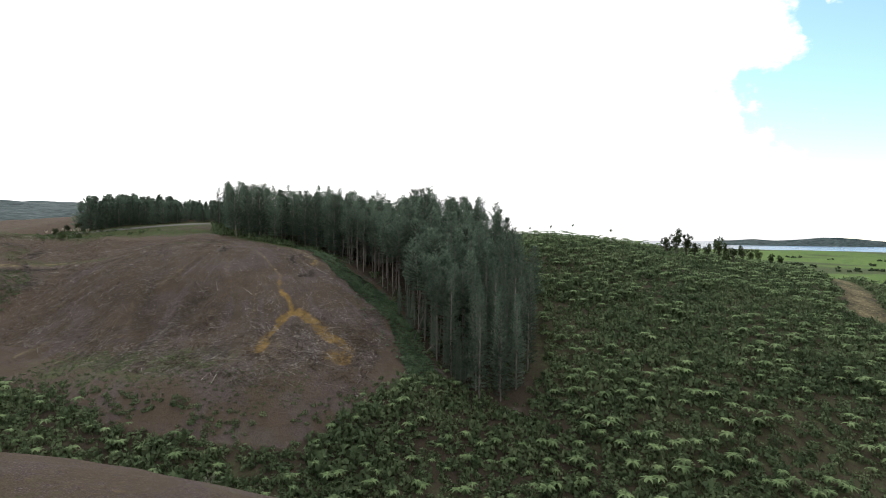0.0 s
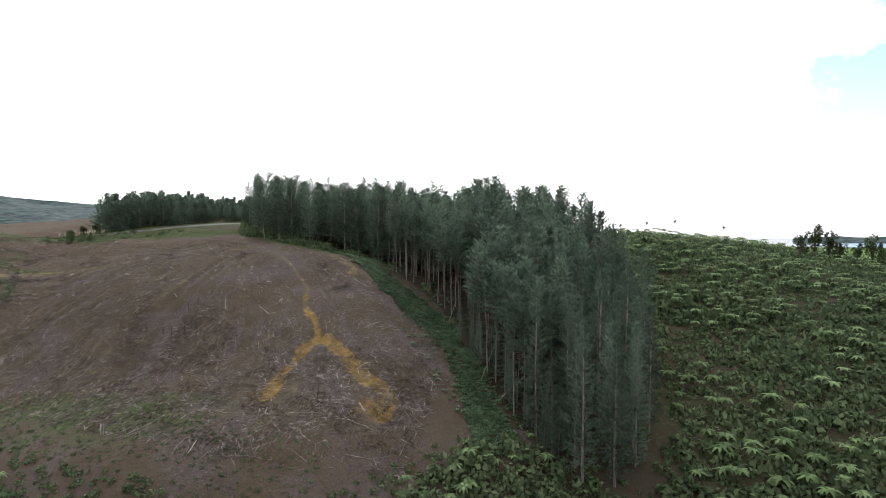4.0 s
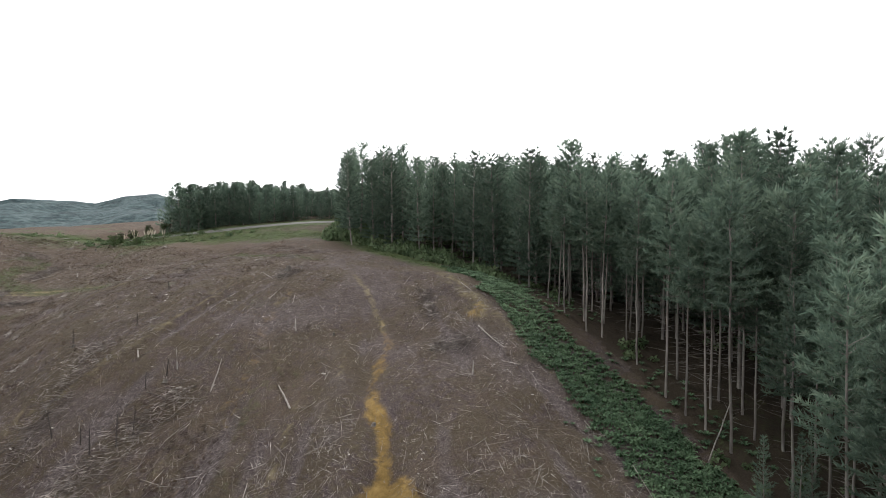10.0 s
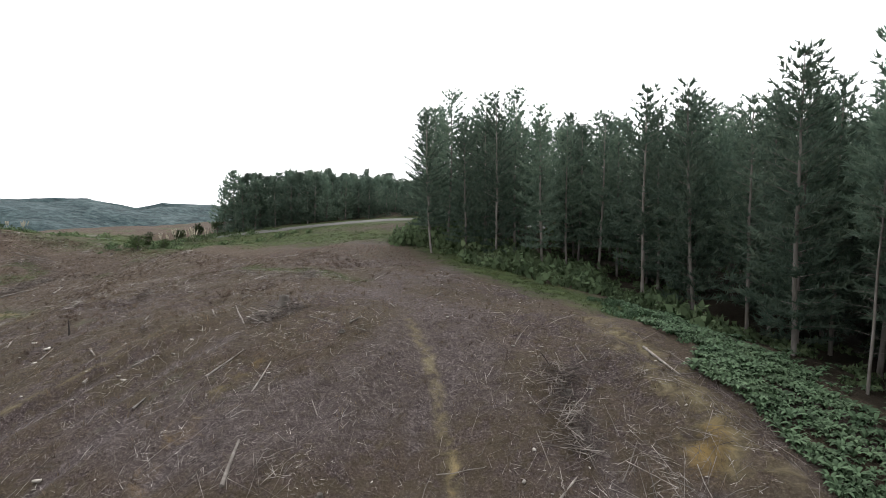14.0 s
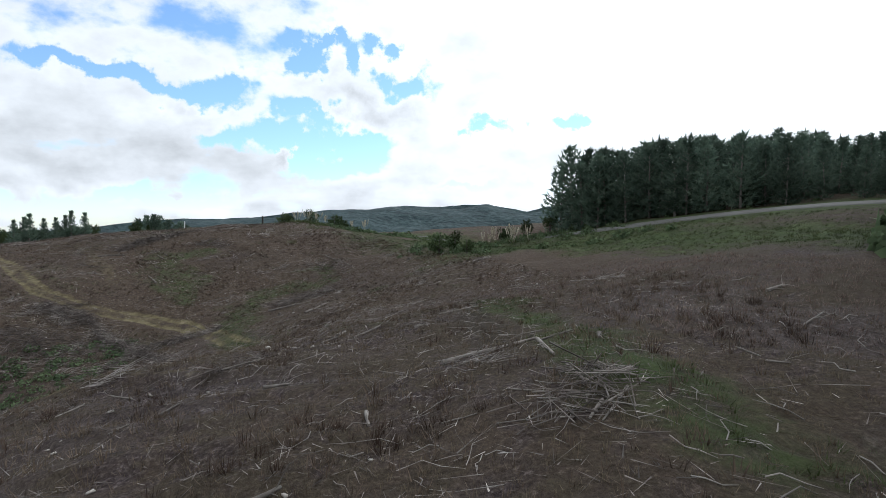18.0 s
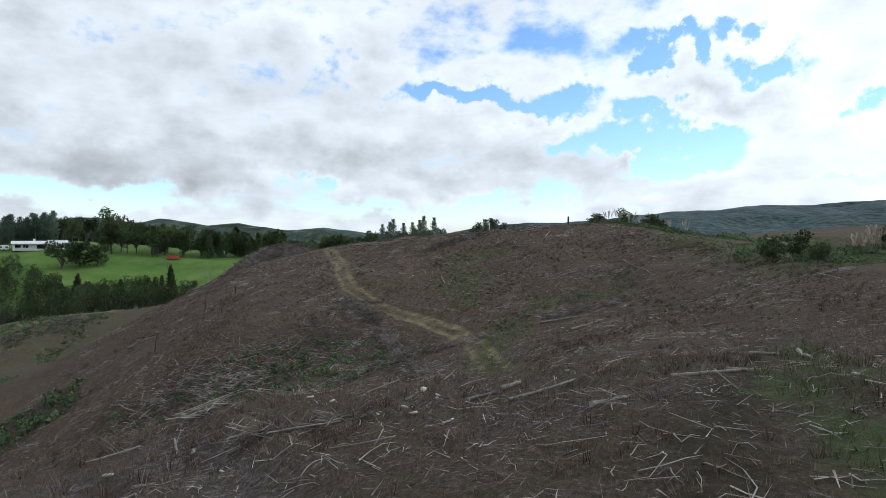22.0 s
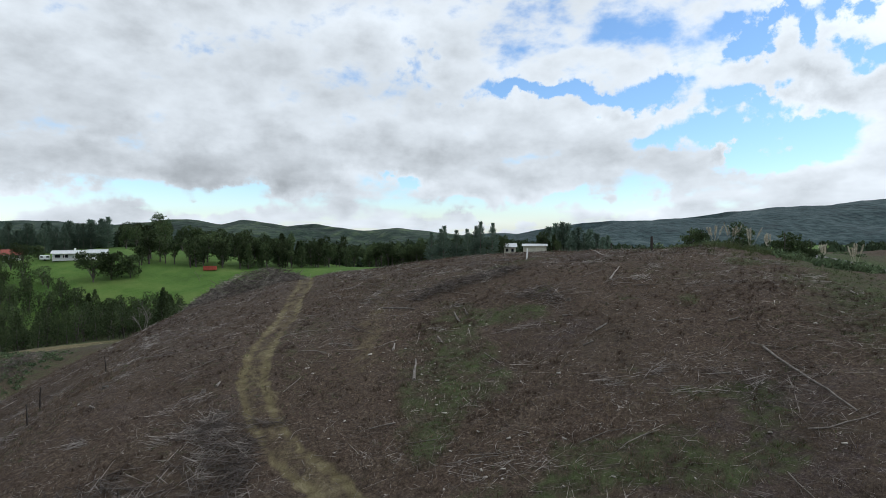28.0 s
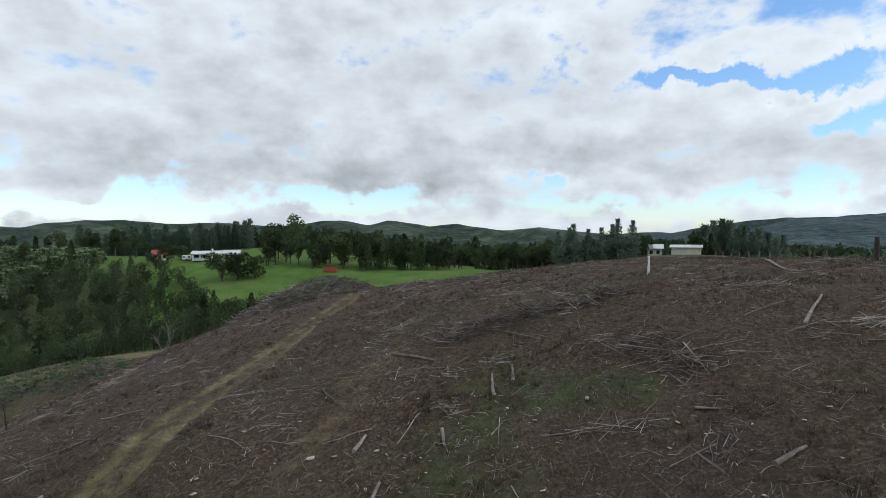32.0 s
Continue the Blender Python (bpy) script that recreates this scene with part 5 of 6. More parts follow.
def lay(x1, y1, x2, y2, radius, twigs=2, label="pale weathered log lying in the slash", name="log"):
    """A log on the ground between two places."""
    ln = math.hypot(x2 - x1, y2 - y1)
    z1, z2 = on(x1, y1), on(x2, y2)
    ob = new(name, log_mesh(math.hypot(ln, z2 - z1), radius, int(abs(x1 * 13 + y2 * 7) * 10), twigs))
    ob.matrix_basis = pose((x1 + x2) / 2, (y1 + y2) / 2, (z1 + z2) / 2 + radius * 0.75, 0, -math.degrees(math.atan2(z2 - z1, ln)), math.degrees(math.atan2(y2 - y1, x2 - x1)))
    return tagged(ob, label, "log", "logs in the slash")


lay(-68.6, 158.5, -68.5, 161.3, 0.07, 5, "grey bark-covered log with a broken branchy end")
lay(-68.3, 161.2, -66.0, 160.3, 0.05, 3, "pale stripped branch lying across the grass")
lay(-78.6, 157.6, -79.4, 158.1, 0.075, 0, "short sawn pale log on the slope")
lay(-77, 158, -80.1, 160.4, 0.05)
lay(-74.7, 159.8, -75.6, 160.6, 0.06, 1)
lay(-77.3, 161.7, -77.1, 163.6, 0.05)
lay(-82.5, 166.2, -79, 165.2, 0.06, 1)
lay(-67.1, 162.4, -66.7, 162.1, 0.06, 1)
lay(-126.9, 146.3, -129.8, 145.2, 0.095, 1, "long pale sawn log on the western slope")
lay(-130.8, 143.1, -131.9, 142.7, 0.08, 1)
lay(-138.7, 138.5, -138.1, 141.7, 0.09)
lay(-136.8, 146.7, -138.1, 145.9, 0.085, 1)
lay(-135.6, 146.4, -137.2, 145.4, 0.08, 0)
lay(-133, 145.6, -132.1, 146.3, 0.075, 1)
lay(-123.4, 134.2, -124, 134, 0.09, 0, "short pale log end by the track")
lay(-133.2, 156.6, -134, 157.3, 0.08, 1)
lay(-142.5, 156.9, -146.7, 157.4, 0.08)
lay(-159.8, 154, -154.9, 155.6, 0.08)
lay(-105, 159.9, -108.3, 162.4, 0.1, 1, "pale barkless log in the saddle")
lay(-112.6, 157.4, -112.3, 161.4, 0.07)
lay(-129.7, 165.8, -122.5, 168.2, 0.06)
lay(-49.6, 141.2, -50.9, 143, 0.09, 0, "pale stripped log on the steep slope")
lay(-61.3, 142, -63, 145, 0.08, 1)
lay(-33, 148.6, -29.3, 145.4, 0.075, 1, "long straight pale pole beside the fern belt")
lay(-55.6, 144.8, -55.9, 147.3, 0.05)
lay(-56.8, 133.3, -59.1, 135.4, 0.06)
lay(-38, 157.6, -35.9, 155.6, 0.07, 3)
lay(-65.6, 138, -61, 137.2, 0.05)
lay(-38.5, 146.9, -38.2, 148.3, 0.06, 1)
lay(-51.9, 132, -53.5, 135.3, 0.06)
lay(-61.8, 133.5, -65.4, 136.6, 0.07)
lay(-44.2, 132.7, -46.9, 134.8, 0.09)
lay(-31, 140.7, -31.8, 143.4, 0.08)
lay(-52.8, 145.2, -54, 147.4, 0.045)
lay(-58.4, 149.3, -61.6, 151.2, 0.055, 3)
lay(-55.3, 151.4, -51.4, 151.8, 0.05, 4)
lay(-22.8, 112.8, -21.6, 111.4, 0.12, 4, "white splintered stump end on bare clay")
# branches and log ends on the gully's flank and round the crest log
lay(-109.3, 129.1, -106.1, 133.0, 0.042, 1)
lay(-109.3, 127.5, -105.3, 127.9, 0.036, 1)
lay(-106.0, 127.3, -105.7, 129.4, 0.036, 1)
lay(-106.2, 124.3, -102.2, 126.2, 0.036, 1)
lay(-74.7, 153.0, -75.4, 154.4, 0.030, 3)
lay(-75.3, 153.4, -75.4, 153.6, 0.036, 1)
lay(-79.0, 154.9, -79.3, 155.1, 0.054, 1)
lay(-110.1, 147.3, -104.7, 149.4, 0.042, 1)
lay(-113.8, 143.2, -110.9, 145.9, 0.036, 1)
lay(-74.6, 156.9, -74.9, 157.0, 0.036, 1)
lay(-75.3, 150.8, -75.1, 150.9, 0.048, 1)
lay(-72.5, 151.5, -73.1, 151.5, 0.030, 3)
lay(-65.2, 160.1, -63.6, 159.5, 0.027, 3)
lay(-62.7, 159.2, -62.2, 158.6, 0.036, 1)
lay(-63.0, 160.0, -62.0, 158.7, 0.027, 3)
lay(-64.7, 158.4, -63.8, 158.8, 0.018, 3)
lay(-64.3, 156.8, -64.0, 157.4, 0.015, 3)
lay(-62.8, 156.5, -63.1, 156.9, 0.015, 3)
lay(-64.5, 164.4, -63.7, 164.2, 0.024, 3)
lay(-63.4, 164.0, -62.9, 164.1, 0.021, 3)
lay(-72.2, 151.3, -72.1, 151.9, 0.042, 1)
lay(-69.8, 150.5, -70.0, 150.9, 0.030, 3)

CUT = [(-14, 100), (-40, 98), (-62, 104), (-84, 116), (-100, 114), (-126, 95), (-150, 88), (-182, 96), (-196, 140), (-164, 166), (-124, 178), (-96, 176), (-72, 172), (-48, 164), (-36, 158), (-24, 144), (-12, 128)]
rng = np.random.default_rng(61)


def random_logs():
    shared = [log_mesh(ln, rad, 700 + k, 4, 2.6) for k, (ln, rad) in enumerate(((1.2, 0.03), (2.0, 0.022), (2.8, 0.026), (1.6, 0.034), (3.4, 0.024), (0.8, 0.05), (2.4, 0.018), (3.0, 0.028)))]
    x, y = places_in(CUT, 5.6, rng)
    for a, b in zip(x, y):
        if rng.random() < 0.12 or from_line(np.array([a]), np.array([b]), TRACK)[0] < 2.2:
            continue
        me = shared[int(rng.integers(len(shared)))]
        if math.hypot(a + 76, b - 159) < 28:
            me = shared[int(rng.choice([0, 5]))]
        turn = rng.uniform(0, 360) if rng.random() < 0.5 else 110 + rng.normal(0, 25)
        h = 0.5
        dx, dy = math.cos(radians(turn)) * h, math.sin(radians(turn)) * h
        slope = math.degrees(math.atan2(on(a + dx, b + dy) - on(a - dx, b - dy), 2 * h))
        ob = new("branch", me)
        ob.matrix_basis = pose(a, b, on(a, b, 0.07), rng.uniform(0, 360), -slope, turn)
        tagged(ob, "weathered grey branch lying on the logged ground", "branch", "branches in the slash")


random_logs()


def stump(x, y, radius, high, label="grey weathered pine stump with splayed roots"):
    r = np.random.default_rng(int(abs(x * 31 + y)))
    a = np.linspace(0, 6.283, 12, endpoint=False)
    rows = []
    for t, k in ((-0.3, 1.7), (0.0, 1.45), (0.25, 1.1), (0.7, 1.0), (1.0, 0.97), (1.0, 0.5), (0.96, 0.02)):
        w = radius * k * (1 + 0.16 * np.sin(a * 4 + x) * max(0, 1 - t) + r.normal(0, 0.03, 12))
        rows.append(np.c_[np.cos(a) * w, np.sin(a) * w, np.full(12, high * t) + r.normal(0, 0.01, 12)])
    v = np.concatenate(rows)
    i = np.arange(len(v)).reshape(7, 12)
    j = np.roll(i, -1, 1)
    f = np.stack([i[:-1], j[:-1], j[1:], i[1:]], -1).reshape(-1, 4)
    ob = new("tree_stump", mesh_of("tree_stump", v, f, DARK_BARK))
    ob.matrix_basis = pose(x, y, on(x, y), r.uniform(-5, 5), r.uniform(-5, 5), r.uniform(0, 360))
    tagged(ob, label, "stump", "stumps on the logged hill")


stump(-58.3, 152.2, 0.30, 0.55, "dark upturned stump on the hill's crest")
x, y = places_in(CUT, 9.5, rng)
for a, b in zip(x, y):
    if from_line(np.array([a]), np.array([b]), TRACK)[0] > 2.5 and rng.random() < 0.5 and math.hypot(a + 80, b - 161) > 20:
        stump(a, b, rng.uniform(0.11, 0.2), rng.uniform(0.12, 0.26))


def stake(x, y, high, radius, label="dark dead sapling still standing on the slope", material=None):
    r = np.random.default_rng(int(abs(x * 17 + y * 3)))
    lean = r.normal(0, 0.07, 2) * high
    pieces = [tube([(0, 0, -0.3), (lean[0] * 0.5, lean[1] * 0.5, high * 0.55), (lean[0], lean[1], high)], [radius, radius * 0.85, radius * 0.5], 6)]
    for _ in range(3):
        a, h = r.uniform(0, 6.28), high * r.uniform(0.3, 0.9)
        pieces.append(tube([(lean[0] * h / high, lean[1] * h / high, h), (math.cos(a) * 0.3, math.sin(a) * 0.3, h + 0.2)], [radius * 0.4, 0.006], 3))
    ob = new("dead_sapling", mesh_of("dead_sapling", *joined(pieces), material or DEAD_WOOD))
    ob.matrix_basis = pose(x, y, on(x, y))
    tagged(ob, label, "dead tree", "standing dead saplings")


stake(-62.7, 125.8, 2.0, 0.06)
stake(-60.1, 126.3, 1.4, 0.05)
stake(-58.3, 125.7, 2.1, 0.06)
stake(-56.5, 126.6, 2.6, 0.07)
stake(-55.8, 127.6, 2.0, 0.05)
stake(-58.3, 131.1, 1.5, 0.05)
stake(-72.1, 134.7, 1.6, 0.06)
stake(-57.4, 132.6, 1.5, 0.05)
stake(-28.5, 111.7, 2.6, 0.06)
stake(-27.6, 112.4, 1.8, 0.05)
stake(-66.5, 137.5, 1.3, 0.05)
stake(-70.5, 145.6, 1.0, 0.06)
stake(-123.3, 118.4, 1.6, 0.06)
stake(-127.7, 119.7, 1.3, 0.05)
stake(-119.1, 123.3, 1.4, 0.05)
stake(-114.7, 118.5, 1.8, 0.06)


def leaning_pole(x, y, long, lean, towards):
    ob = new("leaning_dead_pine", log_mesh(long, 0.06, int(long * 100), 3))
    ob.matrix_basis = pose(x, y, on(x, y) - 0.2) @ pose(0, 0, 0, 0, lean - 90, towards) @ pose(long / 2, 0, 0)
    tagged(ob, "pale dead pine pole leaning at the stand's edge", "dead tree", "leaning dead poles")


leaning_pole(-6.2, 122.4, 6.5, 22, 16)
leaning_pole(-4.0, 118.0, 5.5, 48, 16)
leaning_pole(-12.5, 137.5, 5.0, 18, 20)


def slash_pile(x, y, long, wide, high, turn, count, label="heaped grey slash of branches and tops", name="slash", thick=1.0):
    """A heap or windrow of tangled branches, longest pieces along it."""
    r = np.random.default_rng(int(abs(x * 7 + y * 11)))
    count = int(count * 1.7)
    c, s = math.cos(radians(turn)), math.sin(radians(turn))
    u, w = r.uniform(-0.5, 0.5, count) * long, r.normal(0, 0.27, count) * wide
    env = np.clip(1 - (2 * u / long) ** 2, 0.08, 1) * np.exp(-(w / (0.5 * wide)) ** 2)
    px, py = x + u * c - w * s, y + u * s + w * c
    pz = height(px, py) + high * env * r.uniform(0.0, 1.0, count) + 0.04
    a = np.radians(turn) + r.normal(0, 0.9, count)
    ln = (r.gamma(2.5, 0.42, count) + 0.25) * min(1.0, thick)
    tilt = r.normal(0, 0.26 + 0.1 * (thick > 1.4), count)
    d = np.stack([np.cos(a) * np.cos(tilt), np.sin(a) * np.cos(tilt), np.sin(tilt)], -1)
    rad = r.uniform(0.007, 0.026, count) * thick
    v, f = stick_mesh(np.stack([px, py, pz], -1), d, ln, rad, r)
    ob = new(name, mesh_of(name, v, f, SLASH_DARK))
    return tagged(ob, label, "slash", kind="stuff")


def stick_mesh(mid, d, ln, rad, r):
    """Slightly crooked three-sided sticks, all in one."""
    n = len(mid)
    s = np.cross(d, np.array([0.13, 0.21, 0.97]))
    s /= np.linalg.norm(s, axis=1)[:, None] + 1e-9
    t = np.cross(d, s)
    kink = r.normal(0, 0.05, (n, 1)) * ln[:, None] * s + r.normal(0, 0.03, (n, 1)) * ln[:, None] * t
    rings = []
    for q, k in ((-0.5, 1.0), (0.5, 0.45)):
        c = mid + d * (ln * q)[:, None] + kink * q
        for a in (0.0, 2.094, 4.189):
            rings.append(c + (s * math.cos(a) + t * math.sin(a)) * (rad * k)[:, None])
    v = np.stack(rings, 1).reshape(-1, 3)
    f = np.array([(0, 1, 4, 3), (1, 2, 5, 4), (2, 0, 3, 5)])
    return v, (f[None] + (np.arange(n) * 6)[:, None, None]).reshape(-1, 4)


slash_pile(-163.5, 105.5, 19, 7.5, 3.4, 152, 3000, "high grey heap of branches on the ridge edge", thick=1.9)
slash_pile(-175.1, 113.5, 14, 4, 1.0, 170, 700, "low grey slash heap along the ridge")
slash_pile(-144.4, 144.3, 11, 2.0, 0.7, 137, 300, "dark windrow of tangled branches across the slope", thick=1.5)
slash_pile(-110, 145.1, 21, 1.3, 0.5, 29, 560, "long grey windrow of branches below the track", thick=1.15)
slash_pile(-118.1, 138.7, 7, 2.4, 0.6, 40, 300, "tangled grey slash below the track")
slash_pile(-139.3, 152, 5, 2.6, 0.6, 60, 70, "upright tangle of grey branches", thick=1.5)
slash_pile(-124.4, 165.9, 8, 4, 0.3, 20, 130, "loose fan of grey branches in the hollow", thick=0.8)
slash_pile(-114.8, 161, 7, 3, 0.3, 100, 240, "loose grey branches in the saddle")
slash_pile(-34.5, 145.2, 4, 2.2, 0.4, 30, 160, "small star of grey branches on the spur")
slash_pile(-40, 152, 6, 2, 0.3, 120, 180, "loose row of sticks on the spur")
slash_pile(-57.5, 151.2, 3, 1.8, 0.3, 60, 100, "broken sticks round an old stump")
slash_pile(-57, 124, 18, 5, 0.22, 70, 620, "dark slash caught on the steep slope", thick=1.3)
slash_pile(-66, 128, 15, 4, 0.2, 105, 420, "grey slash caught on the steep slope", thick=1.2)
slash_pile(-155.3, 68.1, 14, 5, 0.6, 30, 500, "pale slash along the lower landing")
slash_pile(-140.3, 67, 16, 7, 0.5, 10, 420, "loose grey slash on the lower landing", thick=1.3)
slash_pile(-100.3, 138.1, 8, 4, 0.5, 70, 360, "tangled slash on the gully's side")
slash_pile(-105.5, 131.9, 9, 5, 0.5, 100, 420, "tangled slash on the gully's flank")
slash_pile(-63.2, 159.4, 3.0, 1.6, 0.25, 130, 90, "small heap of pale splintered branches by the crest log", thick=0.8)
slash_pile(-111, 144.5, 7, 1.6, 0.4, 42, 160, "pale broken branches above the gully's flank", thick=1.1)
slash_pile(-75.3, 153.6, 2.4, 0.9, 0.15, 120, 70, "narrow drift of pale sticks on the spur", thick=0.7)
slash_pile(-88, 164.5, 6, 3, 0.15, 20, 60, "loose grey sticks by the grass path", thick=0.5)
slash_pile(-75.5, 160.5, 6, 3, 0.12, 60, 60, "loose grey sticks on the crest", thick=0.5)


slash_pile(-108, 133, 15, 8, 0.45, 115, 420, "rough tangle of branches on the gully's flank", thick=1.5)
slash_pile(-104, 127, 12, 7, 0.45, 80, 300, "rough tangle of branches at the gully's foot", thick=1.5)
slash_pile(-112, 139, 10, 5, 0.4, 60, 260, "grey branches caught below the track", thick=1.3)
slash_pile(-107.5, 148.2, 13, 1.2, 0.45, 128, 300, "windrow of pale broken branches along the track's edge", thick=1.2)
slash_pile(-84, 149.5, 7, 1.6, 0.2, 25, 90, "row of pale sticks on the spur's shoulder", thick=0.9)
slash_pile(-119.5, 138, 7, 0.9, 0.25, 125, 120, "pale broken sticks beside the track's bend", thick=0.8)


def build_tangles():
    """Small heaps of twigs and branch ends, left where the trees were trimmed."""
    r = np.random.default_rng(733)
    x, y = places_in(CUT, 5.2, r, 0.3, 74)
    keep = (x < -62) & (from_line(x, y, TRACK) > 2.2) & (r.uniform(0, 1, len(x)) < 0.8 - 0.7 * blob(x, y, -78, 159, 14, 9))
    mids, ways, lens, rads = [], [], [], []
    for a, b in zip(x[keep], y[keep]):
        n, way = int(r.integers(14, 48)), r.uniform(0, 3.14)
        wide = r.uniform(0.35, 1.1)
        u, w = r.normal(0, wide, n), r.normal(0, wide * 0.45, n)
        px, py = a + u * math.cos(way) - w * math.sin(way), b + u * math.sin(way) + w * math.cos(way)
        turn, tilt = way + r.normal(0, 0.8, n), np.abs(r.normal(0, 0.22, n))
        ln = r.gamma(2.5, 0.24, n) + 0.15
        mids.append(np.stack([px, py, height(px, py) + 0.05 + 0.4 * ln * np.sin(tilt)], -1))
        ways.append(np.stack([np.cos(turn) * np.cos(tilt), np.sin(turn) * np.cos(tilt), np.sin(tilt)], -1))
        lens.append(ln)
        rads.append(r.uniform(0.006, 0.019, n))
    v, f = stick_mesh(np.concatenate(mids), np.concatenate(ways), np.concatenate(lens), np.concatenate(rads), r)
    tagged(new("twig_heaps", mesh_of("twig_heaps", v, f, SLASH_PALE)), "small pale heaps of twigs and branch ends in the weeds", "sticks", kind="stuff")


build_tangles()


def build_litter():
    """Loose sticks, dry weeds and grass over the logged ground."""
    r = np.random.default_rng(71)

    def spread(n, x0, x1, y0, y1):
        x, y = r.uniform(x0, x1, n), r.uniform(y0, y1, n)
        keep = inside(x, y, CUT)
        keep &= r.uniform(0, 1, n) < 0.25 + 0.75 * step(from_line(x, y, TRACK), 0.7, 2.6)
        keep &= r.uniform(0, 1, n) < 0.3 + 0.7 * step(from_line(x, y, SKID), 0.8, 2.4)
        return x[keep], y[keep]

    x, y = spread(140000, -196, -10, 98, 180)
    keep = r.uniform(0, 1, len(x)) < (0.12 + 1.2 * np.clip(value_noise(x, y, 5.0, 52) - 0.3, 0, 1)) * (1 + 2.5 * np.clip(-furrows(x, y) * 3, 0, 1))
    keep &= (r.uniform(0, 1, len(x)) > 0.88 * blob(x, y, -80, 159, 20, 13)) & (r.uniform(0, 1, len(x)) > 0.15 * step(-x, 98, 108))
    x, y = x[keep], y[keep]
    n = len(x)
    down = np.arctan2(y - 172, x + 56) + r.normal(0, 0.75, n)
    a, tilt = np.where((r.uniform(0, 1, n) < 0.55) & (x > -90), down, r.uniform(0, 6.283, n)), r.normal(0, 0.14, n)
    gx = (height(x + 0.3, y) - height(x - 0.3, y)) / 0.6
    gy = (height(x, y + 0.3) - height(x, y - 0.3)) / 0.6
    d = np.stack([np.cos(a), np.sin(a), np.cos(a) * gx + np.sin(a) * gy + tilt], -1)
    d /= np.linalg.norm(d, axis=1)[:, None]
    crest = 1 - 0.5 * blob(x, y, -74, 158, 30, 16)
    fat = 1 + 1.0 * step(-y, -132, -114) * (x > -92)
    crest = crest * (1 - 0.12 * step(-x, 98, 108))
    ln = (r.gamma(2.0, 0.40, n) + 0.15) * crest * fat ** 0.6 * (1 - 0.3 * step(-x, 50, 62))
    v, f = stick_mesh(np.stack([x, y, height(x, y) + 0.04 + 0.25 * np.abs(tilt)], -1), d, ln, r.uniform(0.006, 0.016, n) * (0.7 + 0.3 * ln) * crest * fat, r)
    tagged(new("loose_sticks", mesh_of("loose_sticks", v, f, SLASH)), "grey sticks and twigs strewn over the logged ground", "sticks", kind="stuff")

    def blades(n, tall, wide, seed):
        q = np.random.default_rng(seed)
        a = q.uniform(0, 6.283, n)
        o = np.stack([np.cos(a), np.sin(a)], -1) * q.uniform(0, 0.22, (n, 1))
        tip = o + np.stack([np.cos(a), np.sin(a)], -1) * q.uniform(0.1, 1.0, (n, 1)) * tall
        s = np.stack([-np.sin(a), np.cos(a)], -1) * wide
        h = tall * q.uniform(0.5, 1.1, n)
        v = np.stack([np.c_[o + s, np.zeros(n) - 0.03], np.c_[o - s, np.zeros(n) - 0.03], np.c_[tip, h]], 1).reshape(-1, 3)
        return v, np.arange(3 * n).reshape(-1, 3)

    tufts = [blades(11, 0.24, 0.011, 80 + k) for k in range(5)]
    x, y = spread(70000, -196, -10, 90, 180)
    keep = r.uniform(0, 1, len(x)) < 0.25 + 1.1 * np.clip(value_noise(x, y, 6.0, 53) - 0.25, 0, 1)
    x, y = x[keep], y[keep]
    size = r.uniform(0.5, 1.35, len(x))
    scatter("dry_weeds", tufts, x, y, size, size * r.uniform(0.5, 1.2, len(x)), r, WEEDS, "dry brown weeds over the logged ground", "weeds")
    clumps = [blades(26, 0.5, 0.012, 180 + k) for k in range(4)]
    x, y = spread(44000, -196, -60, 104, 180)
    keep = r.uniform(0, 1, len(x)) < 1.5 * np.clip(value_noise(x, y, 7.0, 63) * 0.6 + value_noise(x, y, 2.5, 64) * 0.4 - 0.42, 0, 1) * (1 - blob(x, y, -80, 161, 22, 12))
    x, y = x[keep], y[keep]
    size = r.uniform(0.3, 0.75, len(x))
    scatter("tall_weeds", clumps, x, y, size, size * r.uniform(0.6, 1.1, len(x)), r, WEEDS, "clumps of taller red-brown dry weeds", "weeds")
    clumps = [blades(22, 0.42, 0.012, 380 + k) for k in range(4)]
    x, y = spread(60000, -194, -64, 90, 180)
    more = spread(26000, -64, -12, 96, 130)
    x, y = np.append(x, more[0]), np.append(y, more[1])
    keep = r.uniform(0, 1, len(x)) < 2.0 * np.clip(value_noise(x, y, 5.0, 163) * 0.5 + value_noise(x, y, 1.8, 164) * 0.5 - 0.46, 0, 1)
    x, y = x[keep], y[keep]
    size = r.uniform(0.4, 0.9, len(x))
    scatter("dark_weeds", clumps, x, y, size, size * r.uniform(0.6, 1.1, len(x)), r, RUSTY_WEEDS, "dark rust-brown dead weeds in drifts", "weeds")
    x, y = spread(28000, -194, -92, 118, 180)
    keep = r.uniform(0, 1, len(x)) < 1.6 * np.clip(value_noise(x, y, 6.0, 68) * 0.6 + value_noise(x, y, 2.2, 69) * 0.4 - 0.45, 0, 1)
    x, y = x[keep], y[keep]
    size = r.uniform(0.5, 1.1, len(x))
    scatter("rough_grass", tufts, x, y, size, size * r.uniform(0.4, 0.9, len(x)), r, GRASS, "rough green grass among the weeds", "grass")
    x, y = r.normal(-163, 5, 220), r.normal(169, 2.5, 220)
    size = r.uniform(0.9, 1.8, 220)
    scatter("crest_dry_grass", clumps, x, y, size, size, r, STRAW_GRASS, "tall dry straw-brown grass on the western crest", "grass")
    # short stubble and crooked twigs on the crest
    x, y = r.normal(-80, 17, 26000), r.normal(160, 9, 26000)
